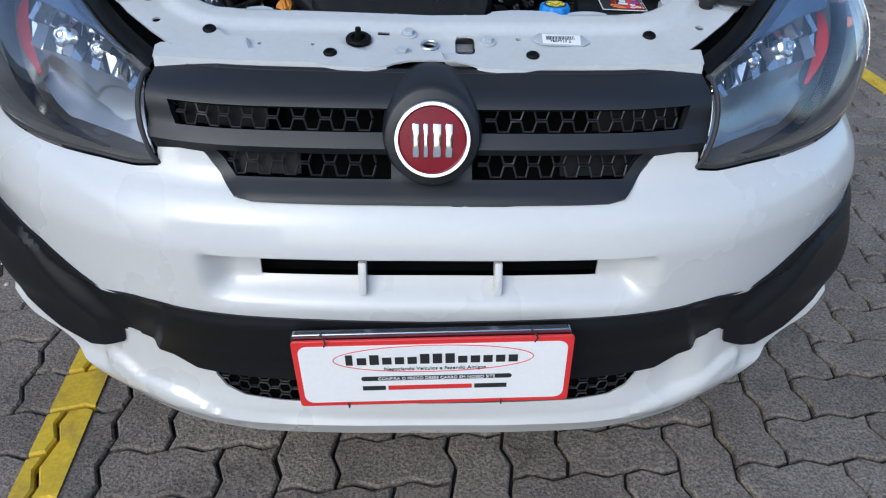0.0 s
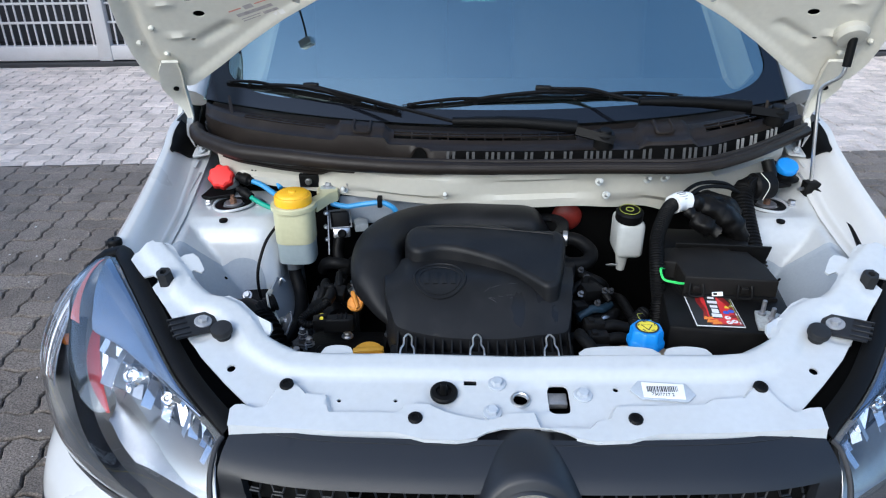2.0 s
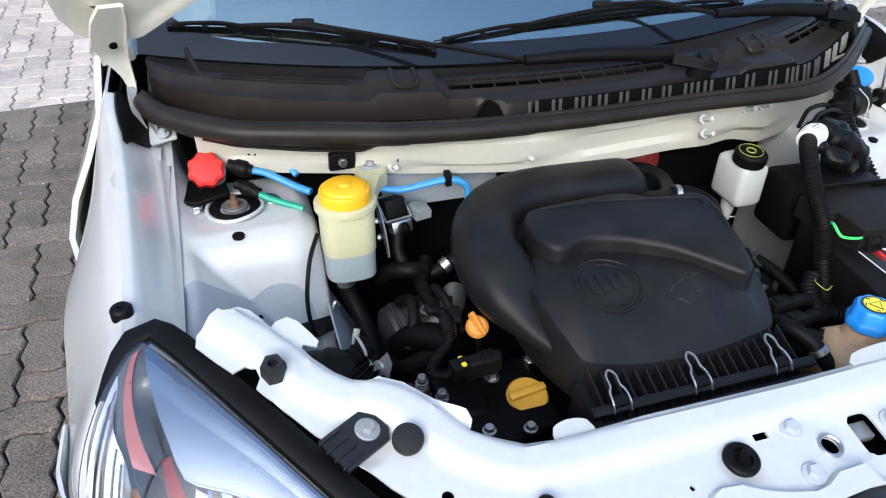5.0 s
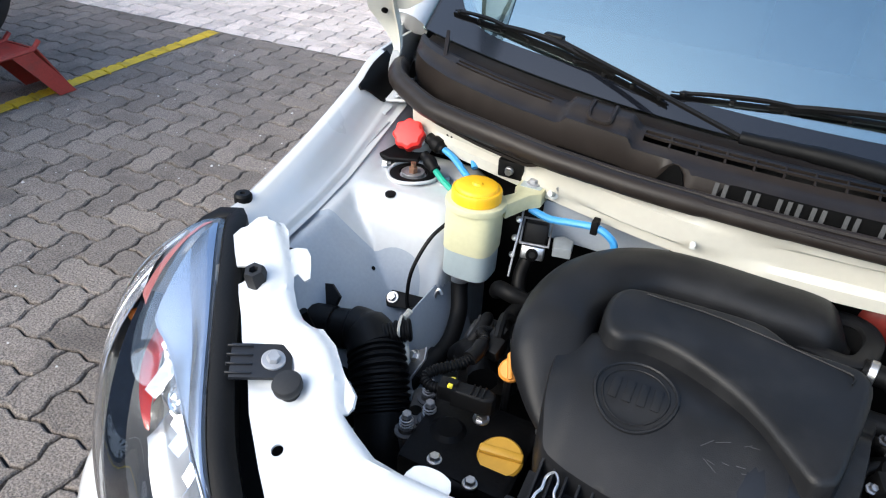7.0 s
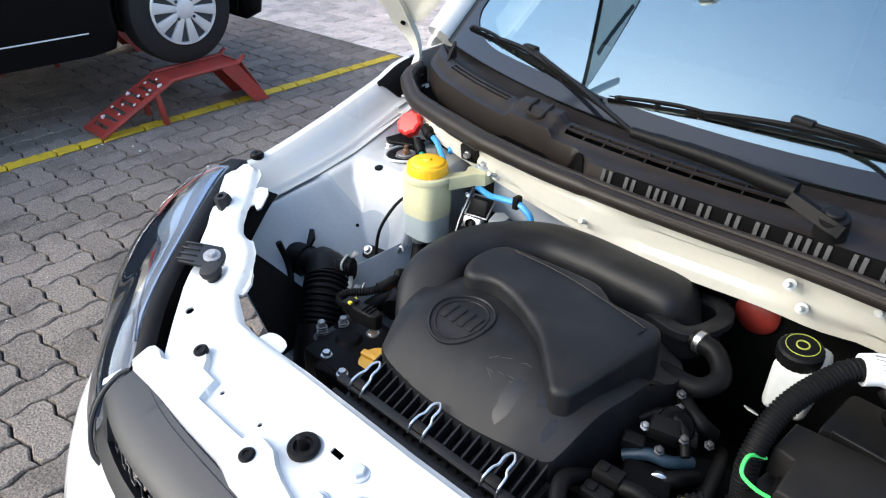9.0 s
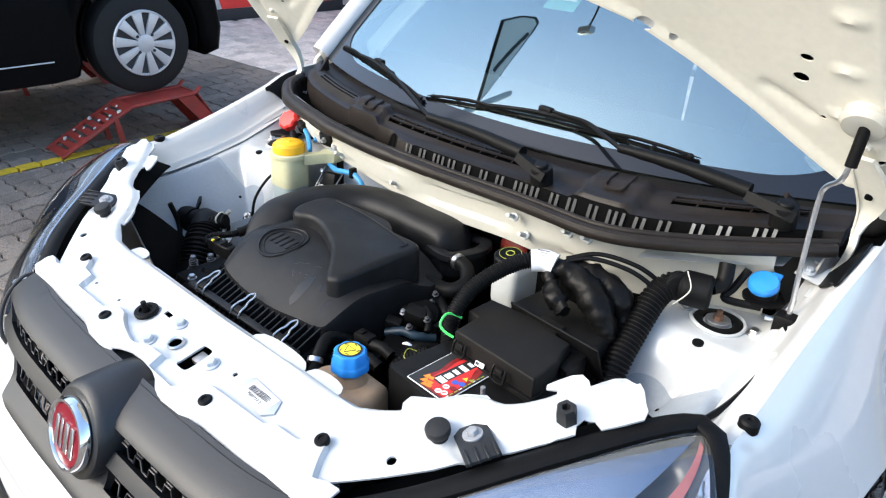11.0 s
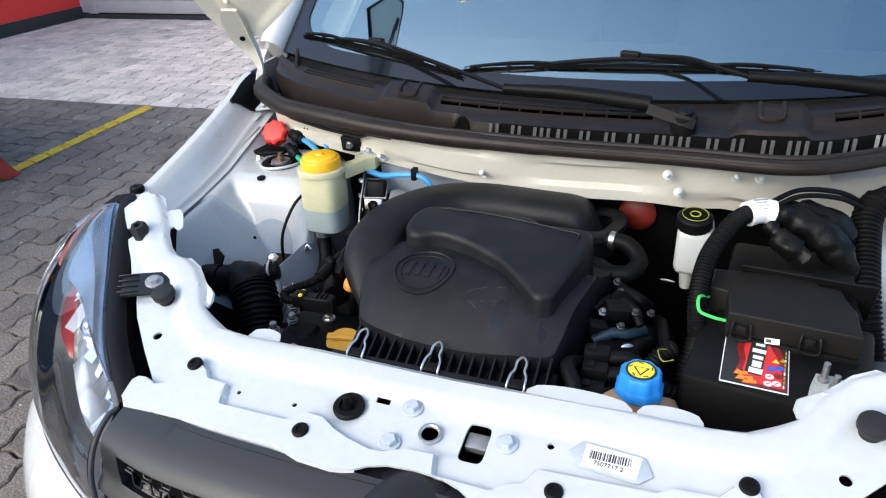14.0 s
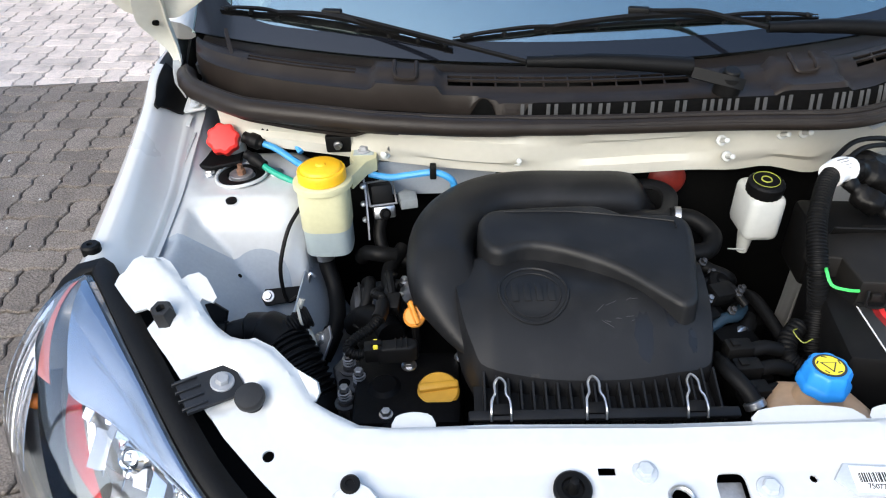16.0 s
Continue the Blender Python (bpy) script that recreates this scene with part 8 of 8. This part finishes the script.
part("cabin_floor", rbox(1.5, 2.4, 0.04, pose(0, 2.3, 0.40), 0.01), CABIN, car, "dark cabin floor")
for x in (-0.36, 0.36):
    part("seat", rbox(0.48, 0.16, 0.62, pose(x, 2.05, 0.95, -14), 0.06, 4), CABIN, car, "dark front seat")


def wheel_parts(parent, centre, r, width, rim_material):
    m = pose(*centre, 0, 90, 0)
    w = width / 2
    tyre = part("tyre", lathe([(r * 0.63, -w), (r * 0.85, -w * 1.05), (r * 0.97, -w * 0.85), (r, -w * 0.5), (r, w * 0.5), (r * 0.97, w * 0.85), (r * 0.85, w * 1.05), (r * 0.63, w)], 48, m), TYRE, parent, "black rubber tyre")
    return m, tyre


for x in (-0.72, 0.72):
    for y in (0.74, 3.12):
        wheel_parts(car, (x, y, 0.29), 0.29, 0.17, RIM)

# ---- neighbour on ramps ----
dark_car = thing("black_car", "black car standing with one wheel on a red ramp", "car")
SIDE = [(2.37, 0.47), (2.40, 0.62), (2.37, 0.82), (2.22, 1.00), (1.55, 1.12), (0.85, 1.62), (-0.9, 1.66), (-1.55, 1.20), (-1.75, 0.95), (-1.75, 0.45), (-1.4, 0.38), (1.30, 0.40), (1.46, 0.42)]
ARCH = [(1.85 + 0.385 * math.cos(radians(a)), 0.60 + 0.385 * math.sin(radians(a))) for a in range(205, -26, -11)]
body = bmesh.new()
loop_pts = [(2.27, 0.44)] + SIDE[:12] + [(1.45, 0.42)] + ARCH[1:-1]
lefts = [body.verts.new((-3.47, y, z)) for y, z in loop_pts]
ins = []
f = body.faces.new(lefts)
ext = bmesh.ops.extrude_face_region(body, geom=[f])
evs = [g for g in ext["geom"] if isinstance(g, bmesh.types.BMVert)]
bmesh.ops.translate(body, vec=(-1.68, 0, 0), verts=evs)
for v in body.verts:
    if v.co.z > 1.1:
        v.co.x += -0.22 if v.co.x > -4 else 0.22
bmesh.ops.bevel(body, geom=[e for e in body.edges if abs(e.verts[0].co.x - e.verts[1].co.x) < 0.01 and max(e.verts[0].co.z, e.verts[1].co.z) > 0.44], offset=0.05, segments=3, profile=0.5, affect="EDGES")
part("body", body, BLACKCAR, dark_car, "glossy black bodywork")
part("sill_line", tube([(-3.462, 1.3, 0.52), (-3.462, -1.4, 0.50)], 0.004, 6, 1, smooth=False), RIM, dark_car)


def hubcap(m, r, parent):
    cap = part("hubcap", lathe([(r * 0.99, -0.01), (r, 0.0), (r * 0.95, 0.012), (r * 0.90, 0.006), (r * 0.3, 0.004), (0.001, 0.004)], 40, m), SKIRT, parent, "silver ten-spoke hubcap")
    part("hubcap_rim", tube([m @ Vector((r * 0.95 * math.cos(2 * math.pi * k / 40), r * 0.95 * math.sin(2 * math.pi * k / 40), 0.008)) for k in range(41)], 0.009, 6, 1, smooth=False), RIM, cap)
    for k in range(10):
        t = m @ pose(0, 0, 0, 0, 0, 36 * k)
        part("spoke", prism([(r * 0.22, -r * 0.075), (r * 0.92, -r * 0.19), (r * 0.92, r * 0.13), (r * 0.22, r * 0.075)], 0.004, 0.020, 0.006, 2, t), RIM, cap)
    part("hub", lathe([(r * 0.27, 0.0), (r * 0.27, 0.022), (r * 0.2, 0.027), (0.001, 0.027)], 24, m), RIM, cap)
    for k in range(4):
        part("wheel_nut", lathe([(0.008, 0.0), (0.010, 0.022), (0.006, 0.03), (0.001, 0.03)], 6, m @ pose(r * 0.33 * math.cos(k * 1.571 + 0.6), r * 0.33 * math.sin(k * 1.571 + 0.6), 0.0)), SKIRT, cap)


for y, z in ((1.85, 0.565), (-0.75, 0.315)):
    m, tyre = wheel_parts(dark_car, (-3.58, y, z), 0.312, 0.19, RIM)
    hubcap(pose(-3.485, y, z, 0, 90, 0) @ pose(0, 0, 0, 0, 0, 12), 0.200, tyre)
    wheel_parts(dark_car, (-4.95, y, z), 0.312, 0.19, RIM)
for y in (1.85,):
    part("wheel_arch", grid(lambda u, v: Vector((-3.50 - 0.25 * v, y + 0.37 * math.cos(math.pi * (1.1 - 1.2 * u)), 0.60 + 0.37 * math.sin(math.pi * (1.1 - 1.2 * u)))), 20, 2, 0.004), VOID, dark_car)


def make_ramp(x, label):
    ramp = thing("car_ramp", label, "ramp", group="car ramps", at=(x, 0, 0))

    def rp(name, bm, lab=""):
        return part(name, bm, RAMP, ramp, lab)
    w = 0.105
    prof = [(1.19, 0.012), (1.64, 0.235), (2.06, 0.255), (2.10, 0.29)]
    for sx in (-1, 1):
        rp("side_rail", tube([(sx * w, y, z) for y, z in prof], 0.013, 6, 1, smooth=False))
        rp("leg", rbox(0.028, 0.03, 0.20, pose(sx * w, 1.545, 0.09, 10), 0.003))
        rp("end_plate", grid(lambda u, v: Vector((sx * (w + 0.005 + 0.02 * v), 2.05 - 0.12 * u * (1 - v) + 0.18 * v - 0.10 * u * v, 0.25 - 0.245 * v)), 3, 3, 0.006))
    slope = sheet([(-w, 0.0), (w, 0.0), (w, 0.50), (-w, 0.50)], [[(-w * 0.72, 0.05 + 0.062 * k), (w * 0.72, 0.05 + 0.062 * k), (w * 0.72, 0.072 + 0.062 * k), (-w * 0.72, 0.072 + 0.062 * k)] for k in range(7)], 0.05,
                  lambda a, b: Vector((a, 1.19 + 0.9 * b, 0.016 + 0.446 * b)), 0.004)
    rp("tread_plate", slope, "slotted red tread plate")
    rp("platform", grid(lambda u, v: Vector((-w + 2 * w * u, 1.64 + 0.42 * v, 0.236 + 0.02 * v)), 2, 2, 0.006))
    rp("end_wall", grid(lambda u, v: Vector(((u - 0.5) * 0.24, 2.07 + 0.16 * v, 0.262 - 0.26 * v)), 2, 2, 0.006))
    return ramp


make_ramp(-3.43, "slotted red steel car ramp under a wheel of the black car")
make_ramp(-4.95, "slotted red steel car ramp under the far wheel")

rnd = random.Random(21)


def crumb(r):
    bm = bmesh.new()
    bmesh.ops.create_icosphere(bm, subdivisions=1, radius=r)
    for v in bm.verts:
        v.co *= rnd.uniform(0.6, 1.15)
        v.co.z *= 0.6
    return bm


litter = bmesh.new()
for k in range(150):
    x, y = rnd.uniform(-3.3, -0.95), rnd.uniform(0.2, 3.4)
    r = rnd.uniform(0.002, 0.005) if k % 9 else rnd.uniform(0.005, 0.009)
    one = crumb(r)
    bmesh.ops.translate(one, vec=(x, y, r * 0.3), verts=one.verts[:])
    tmp = bpy.data.meshes.new("crumb")
    one.to_mesh(tmp)
    one.free()
    litter.from_mesh(tmp)
    bpy.data.meshes.remove(tmp)
tagged(part("ground_litter", litter, GRIT, None), "pale grit and crumbs scattered over the dark pavers", "litter", kind="stuff")
for k, (dx, b) in enumerate(((-0.05, 0.10), (0.04, 0.16), (-0.02, 0.22), (0.07, 0.25), (-0.075, 0.29), (0.015, 0.31), (0.05, 0.37), (-0.055, 0.40), (0.085, 0.42), (0.0, 0.45), (-0.08, 0.18), (0.07, 0.34))):
    r = 0.018 if k % 4 == 0 else 0.011
    m = Matrix.Translation((-3.43 + dx, 1.19 + 0.9 * b, 0.022 + 0.446 * b + r * 0.35)) @ pose(0, 0, 0, 26)
    one = crumb(r)
    bmesh.ops.transform(one, matrix=m, verts=one.verts[:])
    tagged(part("pebble", one, GRIT, None), "small pale pebble lying on the red ramp", "pebble", group="pebbles on the ramp")

# ---- fence, wall, and what stands behind ----
FENCE_Y = to_lot(0, 6.79)[1]
fence = thing("fence", "white painted steel fence with upright bars", "fence", kind="structure")


def fence_part(name, bm, lab=""):
    bmesh.ops.transform(bm, matrix=LOT, verts=bm.verts[:])
    return part(name, bm, FENCE, fence, lab)


fence_part("bottom_beam", rbox(16, 0.10, 0.14, pose(-1.0, FENCE_Y, 0.13), 0.01))
for z in (0.42, 0.60, 2.3):
    fence_part("rail", rbox(16, 0.02, 0.022, pose(-1.0, FENCE_Y, z), 0.003))
for x in (-6.9, -3.75, -0.6, 2.55, 5.7):
    fence_part("post", rbox(0.13, 0.10, 2.4, pose(x, FENCE_Y - 0.01, 1.25), 0.006))
for k in range(204):
    x = -8.9 + 0.0775 * k
    fence_part("bar", rbox(0.014, 0.014, 2.1, pose(x, FENCE_Y, 1.25), 0))
kerb = rbox(16, 0.12, 0.05, pose(-1.0, FENCE_Y - 0.02, 0.02), 0.01)
bmesh.ops.transform(kerb, matrix=LOT, verts=kerb.verts[:])
tagged(part("kerb", kerb, SKIRT, None), "dark kerb strip under the fence", "kerb", kind="structure")
# Dark sheet closes the view and paints the unlit room behind the bars.
back = grid(lambda u, v: to_world(-9 + 16 * u, FENCE_Y + 1.6, 3.2 * v), 4, 4, 0.15)
tagged(part("room_shade", back, SKIRT, None), "dark sheet for the unlit room behind the fence", "wall", kind="structure")

wall = thing("wall_side", "painted side wall, red and white with a dark skirting", "wall", kind="structure")
part("wall_body", rbox(0.18, 9.0, 3.2, pose(-7.0, 3.2, 1.6), 0.01), WALL, wall)
part("wall_skirting", rbox(0.03, 9.0, 0.13, pose(-6.90, 3.2, 0.065), 0.005), SKIRT, wall)
RED_AREA = [(7.6, 0.135), (7.6, 3.1), (4.3, 3.1), (4.62, 2.2), (4.42, 1.5), (4.70, 1.05), (4.62, 0.70), (4.40, 0.45), (4.5, 0.135)]
part("wall_mural", sheet(RED_AREA, [], 0.2, lambda a, b: Vector((-6.903, a, b)), 0.006), WALL_RED, wall, "red painted field with a wavy edge")

# ---- across the street, seen only in reflections ----
shop = thing("white_building", "two-storey white building across the street", "building")
part("shop_wall", rbox(9, 5, 5.6, pose(-9.5, -15.5, 2.8), 0.02), WALL, shop)
for k in range(4):
    for z in (1.2, 3.9):
        part("shop_window", rbox(1.3, 0.06, 1.3, pose(-12.6 + 2.1 * k, -12.99, z), 0.01), DARKGLASS, shop, "dark window")
station = thing("yellow_canopy_building", "low building with a broad yellow canopy edge", "building")
part("station_wall", rbox(11, 6, 2.8, pose(9.5, -15.5, 1.4), 0.02), WALL, station)
part("station_glass", rbox(8, 0.06, 1.7, pose(9.5, -12.48, 1.1), 0.01), DARKGLASS, station, "dark shop glass")
part("station_canopy", rbox(13, 8, 0.75, pose(9.5, -14.2, 3.3), 0.03), SHELL_YELLOW, station, "yellow canopy edge")

# a floodlight on a long arm, seen only in the windscreen's reflection
flood = thing("floodlight", "small grey floodlight on a long dark arm over the lot", "floodlight")
part("lamp_head", rbox(0.20, 0.13, 0.15, pose(-2.42, 1.02, 5.80, 20, 0, 18), 0.012), RIM, flood, "grey metal lamp head")
part("lamp_glass", rbox(0.17, 0.010, 0.12, pose(-2.42, 1.02, 5.80, 20, 0, 18) @ pose(0, -0.068, 0), 0.003), DARKGLASS, flood, "dark lamp glass")
part("lamp_arm", tube([(-2.42, 1.08, 5.83), (-2.45, 1.6, 5.90), (-2.6, 4.0, 5.95), (-2.7, 9.2, 5.95)], 0.016, 8, 4), SKIRT, flood, "thin dark arm")
part("lamp_pole", tube([(-2.7, 9.2, 5.98), (-2.7, 9.2, 0.0)], 0.06, 10, 1, smooth=False), SKIRT, flood)

# a tall roadside sign, seen only in the windscreen's reflection
sign = thing("pole_sign", "tall roadside sign with a pointed cream board on a grey pole", "sign")
part("pole", tube([(-6.6, -1.1, 0.0), (-6.6, -1.1, 10.2)], 0.10, 12, 1, smooth=False), RIM, sign)
board = [(-1.15, 0.0), (1.15, 0.0), (1.30, 0.8), (1.25, 1.45), (1.05, 1.68), (0.75, 1.60), (0.1, 1.20), (-0.55, 0.70), (-0.95, 0.32)]
part("sign_edge", prism(board, -0.05, 0.05, 0.01, 1, pose(-6.6, 0.15, 8.75, 90, 0, 90)), SKIRT, sign, "dark edge of the board")
for side_x in (-1, 1):
    part("sign_face", prism([(y * 0.95, 0.04 + z * 0.90) for y, z in board], 0.045 if side_x > 0 else -0.058, 0.058 if side_x > 0 else -0.045, 0.002, 1, pose(-6.6, 0.15, 8.75, 90, 0, 90)), LABEL, sign, "pale sign face")
for k in range(5):
    part("sign_bar", rbox(0.012, 0.30, 0.15, pose(-6.535, -0.15 + 0.21 * k, 9.08 + 0.22 * k, 40), 0), INK, sign, "plain dark bar")
